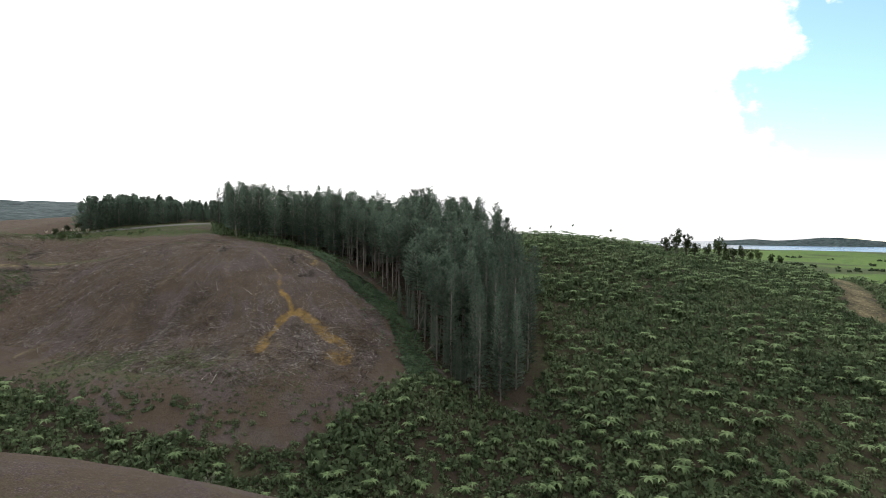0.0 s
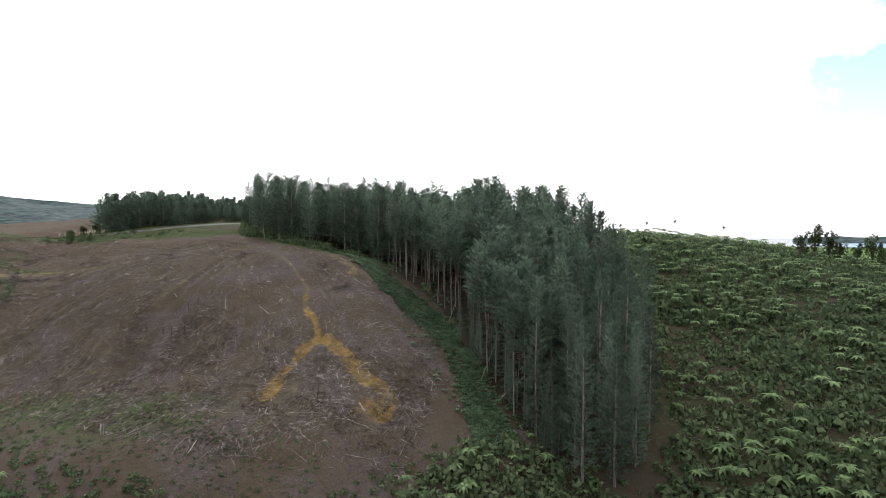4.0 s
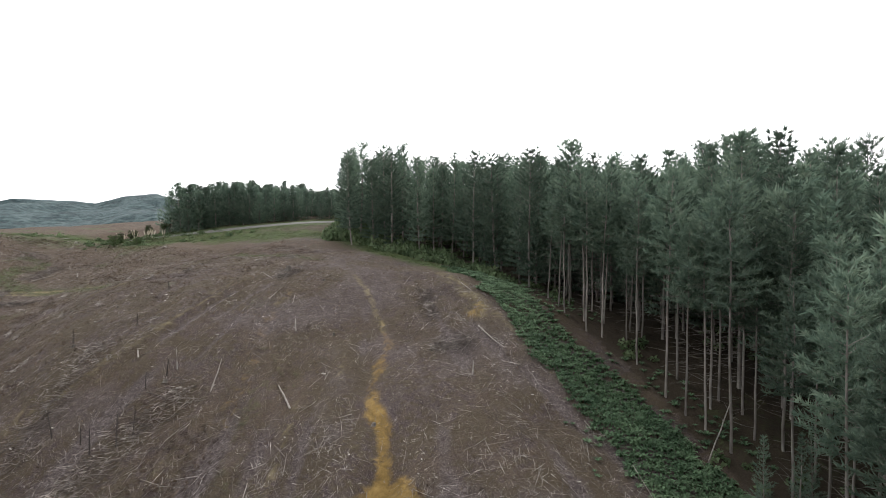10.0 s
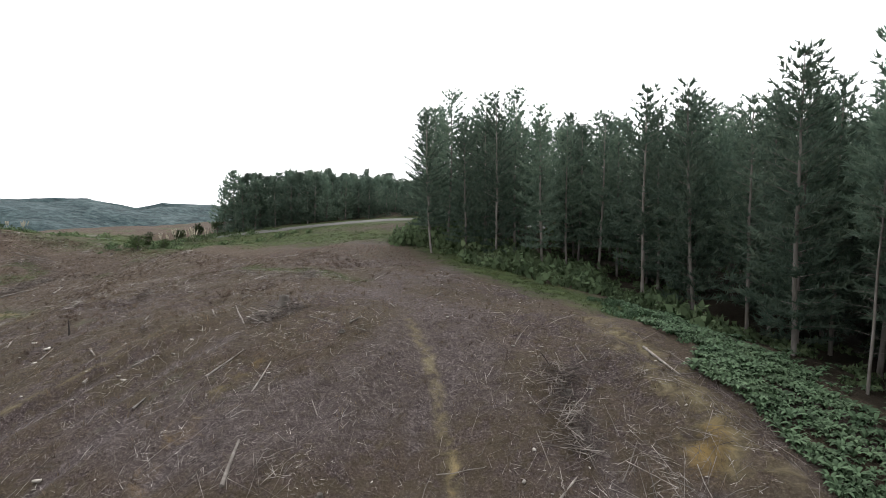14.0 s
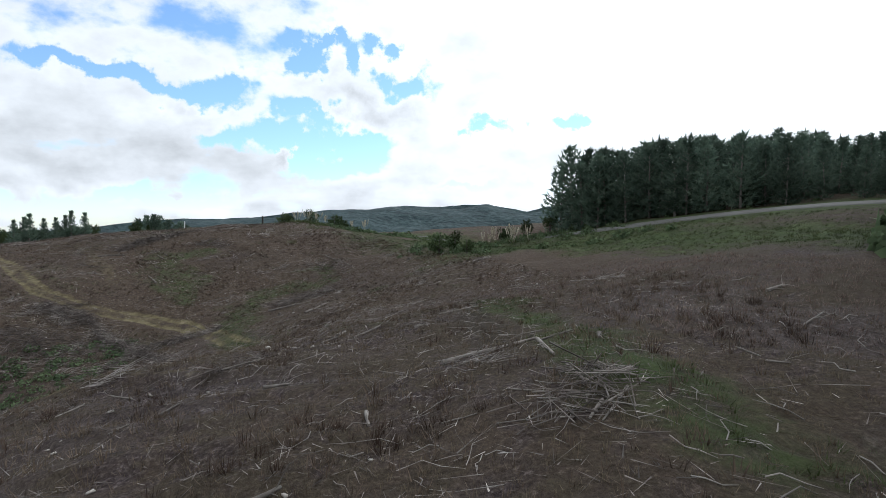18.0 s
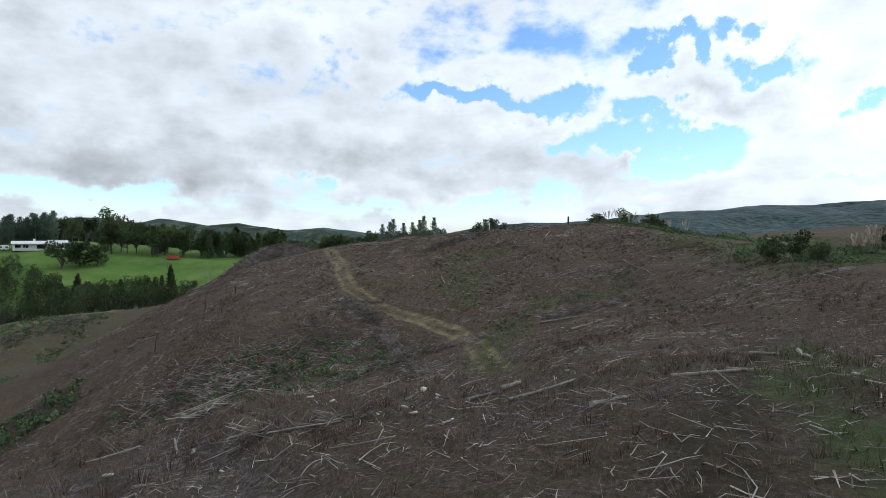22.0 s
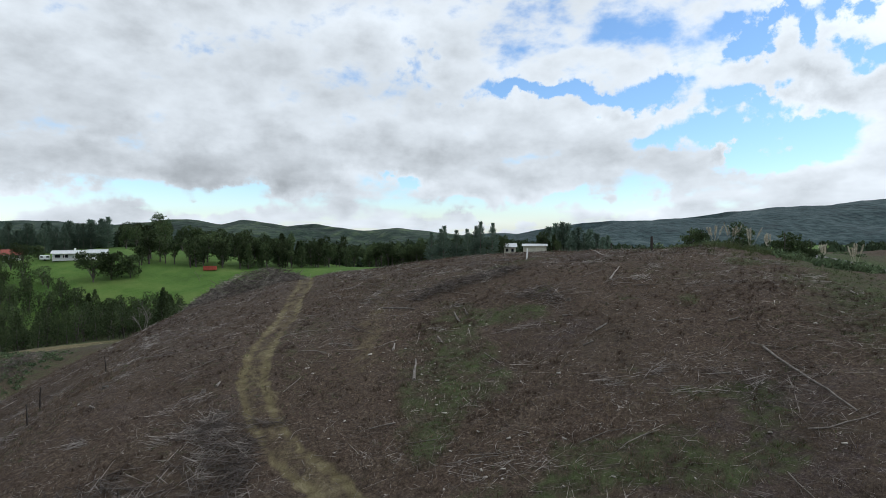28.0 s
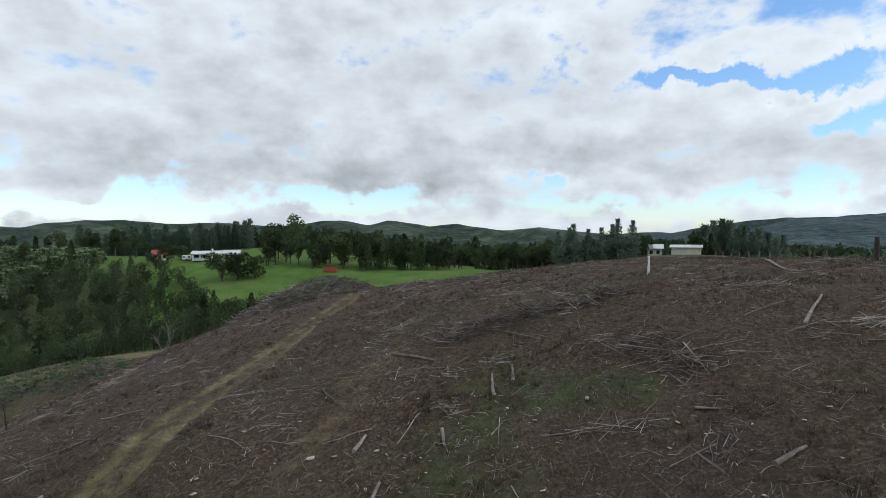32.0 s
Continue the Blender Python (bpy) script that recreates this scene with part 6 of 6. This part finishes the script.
    keep = inside(x, y, CUT) & (r.uniform(0, 1, len(x)) < 0.25 + 1.2 * np.clip(value_noise(x, y, 3.0, 66) - 0.2, 0, 1))
    x, y = x[keep], y[keep]
    size = r.uniform(0.35, 0.75, len(x))
    short = [blades(8, 0.2, 0.010, 280 + k) for k in range(4)]
    scatter("stubble", short, x, y, size, size * r.uniform(0.6, 1.3, len(x)), r, STUBBLE, "short brown stubble on the crest", "weeds")
    x, y = np.concatenate([r.normal(-80, 16, 1500), r.uniform(-184, -95, 4200), r.uniform(-95, -20, 2200)]), np.concatenate([r.normal(160, 8, 1500), r.uniform(110, 176, 6400)])
    keep = inside(x, y, CUT) & (r.uniform(0, 1, len(x)) < 0.1 + 1.5 * np.clip(value_noise(x, y, 4.0, 67) - 0.3, 0, 1))
    pieces = []
    for a, b in zip(x[keep], y[keep]):
        turn, ln, rad = r.uniform(0, 6.283), r.gamma(2.5, 0.22) + 0.15, r.uniform(0.007, 0.016)
        p, line = np.array([a, b]), []
        for _ in range(4):
            line.append(p)
            turn += r.normal(0, 0.5)
            p = p + np.array([math.cos(turn), math.sin(turn)]) * ln / 3
        line = np.array(line)
        pieces.append(tube(np.c_[line, height(line[:, 0], line[:, 1]) + np.abs(r.normal(0.03, 0.04, 4))], [rad, rad * 0.9, rad * 0.7, rad * 0.3], 3))
    tagged(new("crooked_twigs", mesh_of("crooked_twigs", *joined(pieces), SLASH_PALE)), "pale crooked twigs scattered on the ground", "sticks", kind="stuff")
    x, y = spread(3600, -166, -20, 110, 180)
    keep = r.uniform(0, 1, len(x)) < 1.4 * np.clip(value_noise(x, y, 7.0, 58) - 0.35, 0, 1)
    x, y = x[keep], y[keep]
    cube = np.array([(a, b, c) for a in (-0.5, 0.5) for b in (-0.2, 0.2) for c in (-0.12, 0.16)])
    sides = np.array([(0, 1, 3, 2), (4, 6, 7, 5), (0, 4, 5, 1), (2, 3, 7, 6), (1, 5, 7, 3), (0, 2, 6, 4)])
    skew = [(cube + np.random.default_rng(q).normal(0, 0.07, cube.shape), sides) for q in range(4)]
    size = r.gamma(2.0, 0.038, len(x)) + 0.05
    scatter("wood_chips", skew, x, y, size, size * 0.8, r, CHIPS, "pale broken wood chunks among the slash", "wood chips", -0.04)
    # fallen straw, bark and needles: slim flakes lying about flat
    x, y = spread(170000, -170, -18, 106, 180)
    keep = r.uniform(0, 1, len(x)) < 0.35 + 0.9 * np.clip(value_noise(x, y, 2.4, 55) - 0.2, 0, 1)
    x, y = x[keep], y[keep]
    n = len(x)
    a, tilt = r.uniform(0, 6.283, n), r.normal(0.1, 0.25, n)
    ln, w = (r.gamma(2.0, 0.10, n) + 0.10)[:, None], r.uniform(0.006, 0.017, n)[:, None]
    gx = (height(x + 0.3, y) - height(x - 0.3, y)) / 0.6
    gy = (height(x, y + 0.3) - height(x, y - 0.3)) / 0.6
    d = np.stack([np.cos(a), np.sin(a), np.cos(a) * gx + np.sin(a) * gy + tilt], -1)
    s = np.stack([-np.sin(a), np.cos(a), np.cos(a) * gy - np.sin(a) * gx], -1)
    o = np.stack([x, y, height(x, y) + 0.035], -1)
    v = np.stack([o - d * ln * 0.5 + s * w, o - d * ln * 0.5 - s * w, o + d * ln * 0.5], 1).reshape(-1, 3)
    tagged(new("litter", mesh_of("litter", v, np.arange(len(v)).reshape(-1, 3), SLASH)), "grey bark, straw and needle litter on the logged ground", "litter", kind="stuff")
    ring = [(-96, 172), (-84, 167), (-66, 164), (-58, 168), (-66, 176), (-86, 180)]
    x, y = places_in(ring, 0.42, r, 0.40, 57)
    size = r.uniform(0.6, 1.2, len(x))
    scatter("red_brown_grass", tufts, x, y, size, size * 0.7, r, RED_GRASS, "dry red-brown grass on the crest beside the path", "grass")
    x, y = r.uniform(-150, -36, 60000), r.uniform(140, 196, 60000)
    keep = (zones(x, y)[1] > 0.3 + 0.4 * r.uniform(0, 1, len(x))) & ~inside(x, y, STAND)
    x, y = x[keep], y[keep]
    size = r.uniform(0.6, 1.3, len(x))
    scatter("green_grass", tufts, x, y, size, size * r.uniform(0.4, 0.8, len(x)), r, GRASS, "green grass along the path, hollow and road verge", "grass")


build_litter()


# ---- buildings and fixtures ----
WHITE_PAINT = surface("white_weatherboard", [(0.62, 0.62, 0.60), (0.74, 0.74, 0.72)], 3.0, 0.5, 0.6, 0.2, 0.05, stretch=(0.2, 0.2, 6))
CREAM_PAINT = surface("cream_cladding", [(0.50, 0.48, 0.38), (0.62, 0.60, 0.49)], 3.0, 0.5, 0.6, 0.2, 0.05, stretch=(6, 6, 0.3))
GREY_ROOF = surface("pale_iron_roof", [(0.42, 0.43, 0.43), (0.56, 0.57, 0.57)], 2.0, 0.4, 0.45, 0.3, 0.05, stretch=(8, 0.3, 0.3), metal=0.2)
RED_ROOF = surface("rusty_red_roof", [(0.16, 0.045, 0.035), (0.27, 0.085, 0.06)], 2.0, 0.4, 0.7, 0.3, 0.05, stretch=(8, 0.3, 0.3))
RED_PAINT = surface("faded_red_paint", [(0.25, 0.045, 0.03), (0.36, 0.08, 0.05)], 3.0, 0.6, 0.6, 0.2, 0.05)
DARK_TRIM = surface("dark_trim", [(0.03, 0.03, 0.032), (0.055, 0.055, 0.06)], 4.0, 1.0, 0.5, 0.1, 0.05)
RUBBER = surface("black_rubber", [(0.015, 0.015, 0.015), (0.03, 0.03, 0.03)], 8.0, 2.0, 0.8, 0.2, 0.05)


def glass_material():
    m = bpy.data.materials.new("window_glass")
    m.use_nodes = True
    b = m.node_tree.nodes["Principled BSDF"]
    b.inputs["Base Color"].default_value = (0.02, 0.024, 0.028, 1)
    b.inputs["Roughness"].default_value, b.inputs["Specular IOR Level"].default_value = 0.05, 0.6
    return m


GLASS = glass_material()


def box(cx, cy, cz, sx, sy, sz, bevel=0.0):
    bm = bmesh.new()
    bmesh.ops.create_cube(bm, size=1.0, matrix=Matrix.Translation((cx, cy, cz)) @ Matrix.Diagonal((sx, sy, sz, 1)))
    if bevel:
        bmesh.ops.bevel(bm, geom=bm.edges[:], offset=bevel, segments=1, affect="EDGES")
    return bm


def wall_with_holes(length, high, thick, holes):
    """A wall along x with its front at y = 0, pierced by holes (x0, x1, z0, z1)."""
    bm = bmesh.new()
    xs = sorted({0.0, length, *[h[0] for h in holes], *[h[1] for h in holes]})
    zs = sorted({0.0, high, *[h[2] for h in holes], *[h[3] for h in holes]})
    for x0, x1 in zip(xs[:-1], xs[1:]):
        for z0, z1 in zip(zs[:-1], zs[1:]):
            mx, mz = (x0 + x1) / 2, (z0 + z1) / 2
            if not any(h[0] < mx < h[1] and h[2] < mz < h[3] for h in holes):
                bmesh.ops.create_cube(bm, size=1.0, matrix=Matrix.Translation((mx, thick / 2, mz)) @ Matrix.Diagonal((x1 - x0, thick, z1 - z0, 1)))
    bmesh.ops.remove_doubles(bm, verts=bm.verts[:], dist=0.0005)
    return bm


def gable(x0, x1, y0, y1, z, rise, over, thick):
    """A two-sided roof with thickness, ridge along x."""
    bm = bmesh.new()
    ym = (y0 + y1) / 2
    slope = rise / ((y1 - y0) / 2)
    outline = [(y0 - over, z - over * slope), (ym, z + rise), (y1 + over, z - over * slope), (y1 + over, z - over * slope + thick), (ym, z + rise + thick), (y0 - over, z - over * slope + thick)]
    rings = [[bm.verts.new((x, y, q)) for y, q in outline] for x in (x0 - over, x1 + over)]
    for i in range(6):
        j = (i + 1) % 6
        bm.faces.new((rings[0][i], rings[0][j], rings[1][j], rings[1][i]))
    for r, (a, b) in ((rings[0], (0, 1)), (rings[1], (0, 1))):
        bm.faces.new((r[0], r[1], r[4], r[5]))
        bm.faces.new((r[1], r[2], r[3], r[4]))
    bmesh.ops.recalc_face_normals(bm, faces=bm.faces[:])
    return bm


def gable_end(y0, y1, z, rise, x, thick):
    bm = bmesh.new()
    ym = (y0 + y1) / 2
    for q in (x, x + thick):
        bm.faces.new([bm.verts.new(p) for p in ((q, y0, z), (q, y1, z), (q, ym, z + rise))])
    v = list(bm.verts)
    for a, b in ((0, 1), (1, 2), (2, 0)):
        bm.faces.new((v[a], v[b], v[3 + b], v[3 + a]))
    bmesh.ops.recalc_face_normals(bm, faces=bm.faces[:])
    return bm


def window(parent, x0, x1, z0, z1, y, material):
    root = part("window", box((x0 + x1) / 2, y + 0.09, (z0 + z1) / 2, x1 - x0 - 0.01, 0.02, z1 - z0 - 0.01), parent, "dark glazed window", GLASS)
    w = 0.06
    part("window_frame", box((x0 + x1) / 2, y + 0.03, z1 - w / 2, x1 - x0 - 0.004, 0.09, w), root, "", material)
    part("window_frame", box((x0 + x1) / 2, y + 0.03, z0 + w / 2, x1 - x0 - 0.004, 0.09, w), root, "", material)
    part("window_frame", box(x0 + w / 2 + 0.002, y + 0.03, (z0 + z1) / 2, w, 0.088, z1 - z0 - 2 * w), root, "", material)
    part("window_frame", box(x1 - w / 2 - 0.002, y + 0.03, (z0 + z1) / 2, w, 0.088, z1 - z0 - 2 * w), root, "", material)
    part("window_sill", box((x0 + x1) / 2, y - 0.03, z0 - 0.03, x1 - x0 + 0.1, 0.14, 0.05), root, "", material)


def building(name, label, x, y, turn, blocks, walls, roof, trim, category="house"):
    """A house of gabled blocks: (x0, y0, length, depth, height, rise, front openings)."""
    root = thing(name, label, category, at=pose(x, y, on(x, y) - 0.1, 0, 0, turn) @ Matrix.Scale(1.14, 4))
    for x0, y0, ln, dp, hi, rise, holes in blocks:
        bm = wall_with_holes(ln, hi, 0.15, [h[:4] for h in holes])
        bmesh.ops.translate(bm, verts=bm.verts[:], vec=(x0, y0, 0))
        part("front_wall", bm, root, "", walls)
        part("back_wall", box(x0 + ln / 2, y0 + dp - 0.075, hi / 2, ln, 0.15, hi), root, "", walls)
        part("side_wall", box(x0 + 0.075, y0 + dp / 2, hi / 2, 0.15, dp - 0.3, hi), root, "", walls)
        part("side_wall", box(x0 + ln - 0.075, y0 + dp / 2, hi / 2, 0.15, dp - 0.3, hi), root, "", walls)
        part("gable_end", gable_end(y0 + 0.02, y0 + dp - 0.02, hi, rise - 0.02, x0, 0.15), root, "", walls)
        part("gable_end", gable_end(y0 + 0.02, y0 + dp - 0.02, hi, rise - 0.02, x0 + ln - 0.15, 0.15), root, "", walls)
        part("roof", gable(x0, x0 + ln, y0, y0 + dp, hi, rise, 0.45, 0.12), root, "", roof)
        part("gutter", box(x0 + ln / 2, y0 - 0.5, hi - 0.45 * rise / (dp / 2) + 0.02, ln + 0.9, 0.12, 0.1, 0.02), root, "", trim)
        for a, b, c, d, what in holes:
            if what == "door":
                door = part("door", box(x0 + (a + b) / 2, y0 + 0.1, (c + d) / 2, b - a - 0.02, 0.05, d - c - 0.02), root, "", trim)
                part("handle", box(x0 + b - 0.12, y0 + 0.055, 1.0, 0.03, 0.06, 0.12, 0.01), door, "", GREY_ROOF)
            else:
                window(root, x0 + a, x0 + b, c, d, y0, trim)
    return root


farmhouse = building("farmhouse", "long white weatherboard bungalow with a pale iron roof", -246.5, -35.5, 136, [
    (-7.4, 0.0, 9.8, 5.8, 2.4, 0.7, [(0.6, 2.2, 0.9, 2.0, "w"), (2.8, 4.3, 0.9, 2.0, "w"), (4.9, 5.8, 0.1, 2.0, "door"), (6.4, 8.9, 0.6, 2.0, "w")]),
    (2.45, -1.4, 5.0, 6.4, 2.5, 0.8, [(0.5, 2.0, 0.9, 2.0, "w"), (2.7, 4.4, 0.9, 2.0, "w")])], WHITE_PAINT, GREY_ROOF, WHITE_PAINT)
for k in range(4):
    part("veranda_post", box(-7.0 + k * 3.0, -1.3, 1.1, 0.1, 0.1, 2.2), farmhouse, "", WHITE_PAINT)
part("veranda_roof", box(-2.5, -0.75, 2.22, 9.7, 1.5, 0.08, 0.01), farmhouse, "", GREY_ROOF)
part("chimney", box(-1.6, 3.2, 3.3, 0.6, 0.5, 1.2, 0.03), farmhouse, "", WHITE_PAINT)
building("cottage", "small white cottage with a rusty red roof", -237.7, -58.2, 145.8, [
    (-2.4, 0.0, 4.8, 4.0, 2.3, 1.3, [(0.5, 1.4, 0.9, 1.9, "w"), (1.9, 2.7, 0.1, 2.0, "door"), (3.2, 4.2, 0.9, 1.9, "w")])], WHITE_PAINT, RED_ROOF, DARK_TRIM)
building("garage", "long low cream garage with a pale roof", -295.2, 121.8, 98.8, [
    (-3.5, 0.0, 7.0, 5.0, 2.2, 0.5, [(0.6, 3.0, 0.1, 1.95, "door"), (3.8, 6.3, 0.1, 1.95, "door")])], CREAM_PAINT, GREY_ROOF, CREAM_PAINT, "garage")
building("hut", "cream weatherboard hut with a gabled roof", -293.3, 113.4, 104.8, [
    (-1.8, 0.0, 3.6, 4.0, 2.4, 0.9, [(0.5, 1.3, 0.9, 1.8, "w"), (2.2, 3.0, 0.9, 1.8, "w")])], CREAM_PAINT, GREY_ROOF, DARK_TRIM, "hut")


def caravan(x, y, turn):
    root = thing("caravan", "small white caravan parked beside the farmhouse", "caravan", at=pose(x, y, on(x, y), 0, 0, turn))
    body = box(0, 0, 1.2, 3.2, 1.9, 1.6, 0.22)
    part("body", body, root, "", WHITE_PAINT)
    for sx in (-0.9, 0.9):
        part("window", box(sx, -0.955, 1.45, 0.8, 0.02, 0.5, 0.005), root, "", GLASS)
    for sy in (-0.8, 0.8):
        bm = bmesh.new()
        bmesh.ops.create_cone(bm, segments=16, radius1=0.32, radius2=0.32, depth=0.2, cap_ends=True, matrix=Matrix.Translation((0, sy, 0.32)) @ Matrix.Rotation(radians(90), 4, "X"))
        part("wheel", bm, root, "", RUBBER)
    part("drawbar", box(2.0, 0, 0.45, 0.9, 0.1, 0.08), root, "", DARK_TRIM)


caravan(-241.5, -46.5, 139)


def horse_float(x, y, turn):
    root = thing("farm_bin", "faded red metal farm bin on the paddock", "bin", at=pose(x, y, on(x, y), 0, 0, turn) @ Matrix.Scale(1.4, 4))
    bm = wall_with_holes(3.0, 1.0, 0.06, [])
    bmesh.ops.translate(bm, verts=bm.verts[:], vec=(-1.5, -0.75, 0.1))
    part("side_panel", bm, root, "", RED_PAINT)
    part("side_panel", box(0, 0.72, 0.6, 3.0, 0.06, 1.0), root, "", RED_PAINT)
    part("end_panel", box(-1.47, 0, 0.6, 0.06, 1.38, 1.0), root, "", RED_PAINT)
    part("end_panel", box(1.47, 0, 0.6, 0.06, 1.38, 1.0), root, "", RED_PAINT)
    part("floor", box(0, 0, 0.14, 2.88, 1.38, 0.06), root, "", DARK_TRIM)
    for k in range(4):
        part("rib", box(-1.2 + k * 0.8, -0.78, 0.6, 0.08, 0.06, 0.98), root, "", RED_PAINT)


horse_float(-258.8, 12.5, 120)


def power_pole(x, y, high):
    root = thing("power_pole", "grey power pole with a crossarm and white transformer", "pole", at=pose(x, y, on(x, y), 0, 0, 20))
    v, f = tube([(0, 0, -0.5), (0, 0, high)], [0.14, 0.10], 10)
    part("pole", mesh_of("pole", v, f, DRY_WOOD), root)
    part("crossarm", box(0, 0.14, high - 0.6, 2.0, 0.1, 0.12, 0.01), root, "", DRY_WOOD)
    for sx in (-0.85, -0.4, 0.4, 0.85):
        bm = bmesh.new()
        bmesh.ops.create_cone(bm, segments=8, radius1=0.05, radius2=0.03, depth=0.16, cap_ends=True, matrix=Matrix.Translation((sx, 0.14, high - 0.46)))
        part("insulator", bm, root, "", DARK_TRIM)
    bm = bmesh.new()
    bmesh.ops.create_cone(bm, segments=12, radius1=0.24, radius2=0.24, depth=0.7, cap_ends=True, matrix=Matrix.Translation((0, -0.36, high - 1.9)))
    part("transformer", bm, root, "", WHITE_PAINT)


power_pole(-319.6, 125.5, 9.5)


def post(x, y, high, radius, label, material):
    r = np.random.default_rng(int(abs(x * 5 + y)))
    t = np.linspace(0, 1, 7)
    pts = np.c_[np.cumsum(r.normal(0, 0.012, 7)), np.cumsum(r.normal(0, 0.012, 7)), t * (high + 0.3) - 0.3]
    v, f = tube(pts, radius * r.uniform(0.88, 1.1, 7), 9)
    top = v[-9:]
    cap = np.concatenate([top, [top.mean(0) + [0, 0, 0.03]]])
    fan = np.array([[i, (i + 1) % 9, 9, 9] for i in range(9)])
    v2, f2 = joined([(v, f)])
    bm = bmesh.new()
    vs = [bm.verts.new(p) for p in v2]
    for q in f2:
        bm.faces.new([vs[i] for i in q])
    bm.faces.new(vs[-9:])
    ob = part("post", bm, None, "", material)
    ob.matrix_basis = pose(x, y, on(x, y))
    tagged(ob, label, "post", "old posts")


post(-160.5, 160.1, 1.5, 0.14, "dark weathered wooden post on the western crest", DEAD_WOOD)
post(-191.1, 154, 1.6, 0.10, "dark fence post beyond the western crest", DEAD_WOOD)
post(-153.5, 147.9, 1.15, 0.07, "white-banded marker post in the slash", WHITE_PAINT)
for k in range(14):
    post(-187.9 - k * 3.1, 157.2 - k * 1.55, 1.15, 0.06, "grey fence post beyond the western crest", DRY_WOOD)


def pampas(x, y, size, plumes, seed):
    """A tussock of arching leaves with upright feathery plumes."""
    r = np.random.default_rng(seed)
    root = thing("pampas_clump", "pampas tussock with pale cream plumes", "pampas", "pampas clumps", at=pose(x, y, on(x, y), 0, 0, r.uniform(0, 360)))
    v, f = frond(46, 1.0, 0.75, 1.0, 0.02, seed)
    part("leaves", mesh_of("leaves", v * size * [0.9, 0.9, 1.1], f, GRASS), root)
    for _ in range(plumes):
        a, lean = r.uniform(0, 6.28), r.uniform(0.05, 0.45)
        d = np.array([math.cos(a) * lean, math.sin(a) * lean, 1.0])
        top = d * size * r.uniform(1.7, 2.3)
        stem = tube([(0, 0, 0), top], [0.012, 0.008], 3)
        at = np.linspace(0.66, 1.0, 9)[:, None] * top[None]
        pv, pf = sprays(at, np.repeat(d[None], 9, 0), 7, 0.24 * size, 0.06, 0.30, r)
        plume = part("plume", mesh_of("plume", pv, pf, PLUME), root)
        part("stem", mesh_of("stem", *stem, PLUME), plume)


for k, (x, y, size, n) in enumerate(((-123.9, 187.6, 1.0, 7), (-118.6, 187.4, 1.1, 8), (-121.2, 188.2, 0.9, 5), (-116.6, 188.4, 0.9, 5), (-128.5, 188.8, 0.8, 4), (-67.5, 186, 0.8, 2),
                                     (-168.5, 167, 1.1, 7), (-166.5, 168.6, 1.2, 8), (-164.6, 170.2, 1.1, 7), (-163, 171.8, 1.0, 5), (-158, 175.6, 1.0, 5), (-155.8, 177.4, 1.0, 5), (-130, 188.6, 0.9, 4))):
    pampas(x, y, size, n, 900 + k)


def bare_tree(x, y, high, stems, seed, label, material):
    """Leafless stems that fork twice."""
    r = np.random.default_rng(seed)
    pieces = []

    def grow(p, d, ln, rad, level):
        q = p + d * ln * 0.5 + r.normal(0, 0.05, 3) * ln
        e = p + d * ln + r.normal(0, 0.07, 3) * ln
        pieces.append(tube([p, q, e], [rad, rad * 0.8, rad * 0.55], 5 if level < 2 else 3))
        if level < 3:
            for _ in range(3 if level else 4):
                nd = d + r.normal(0, 0.42, 3) + [0, 0, 0.15]
                grow(p + (e - p) * r.uniform(0.45, 1.0), nd / np.linalg.norm(nd), ln * r.uniform(0.45, 0.7), rad * 0.5, level + 1)

    for _ in range(stems):
        d = np.array([r.normal(0, 0.22), r.normal(0, 0.22), 1.0])
        grow(np.array([r.normal(0, 0.15), r.normal(0, 0.15), -0.3]), d / np.linalg.norm(d), high * r.uniform(0.45, 0.6), high * 0.008, 0)
    ob = new("bare_tree", mesh_of("bare_tree", *joined(pieces), material))
    ob.matrix_basis = pose(x, y, on(x, y))
    tagged(ob, label, "dead tree")


bare_tree(-146.2, 103.3, 4.0, 3, 41, "pale leafless sapling with several stems on the ridge's flank", BARK)
bare_tree(-245.4, 20.4, 6.0, 1, 42, "small leafless tree standing on the paddock", DRY_WOOD)
bare_tree(-30, 72, 5.0, 4, 43, "pale leafless shrub in the gully scrub", DRY_WOOD)


def cabbage_tree(x, y, high, seed):
    r = np.random.default_rng(seed)
    root = thing("cabbage_tree", "spindly cabbage tree standing over the scrub", "tree", "cabbage trees", at=pose(x, y, on(x, y), 0, 0, r.uniform(0, 360)))
    v, f = tube([(0, 0, -0.3), (0.1, 0, high * 0.5), (0.05, 0.1, high)], [0.12, 0.09, 0.06], 6)
    part("trunk", mesh_of("trunk", v, f, BARK), root)
    d = r.normal(0, 1, (60, 3))
    d /= np.linalg.norm(d, axis=1)[:, None]
    v, f = sprays(np.tile([[0.05, 0.1, high]], (60, 1)), d + [0, 0, 0.2], 2, 0.9, 0.06, 0.1, r)
    part("crown", mesh_of("crown", v, f, TREE_LEAVES), root)


cabbage_tree(38, 203, 5.0, 1)
cabbage_tree(46, 204, 5.5, 2)
cabbage_tree(60, 206, 4.8, 3)
cabbage_tree(30, 200, 4.6, 4)
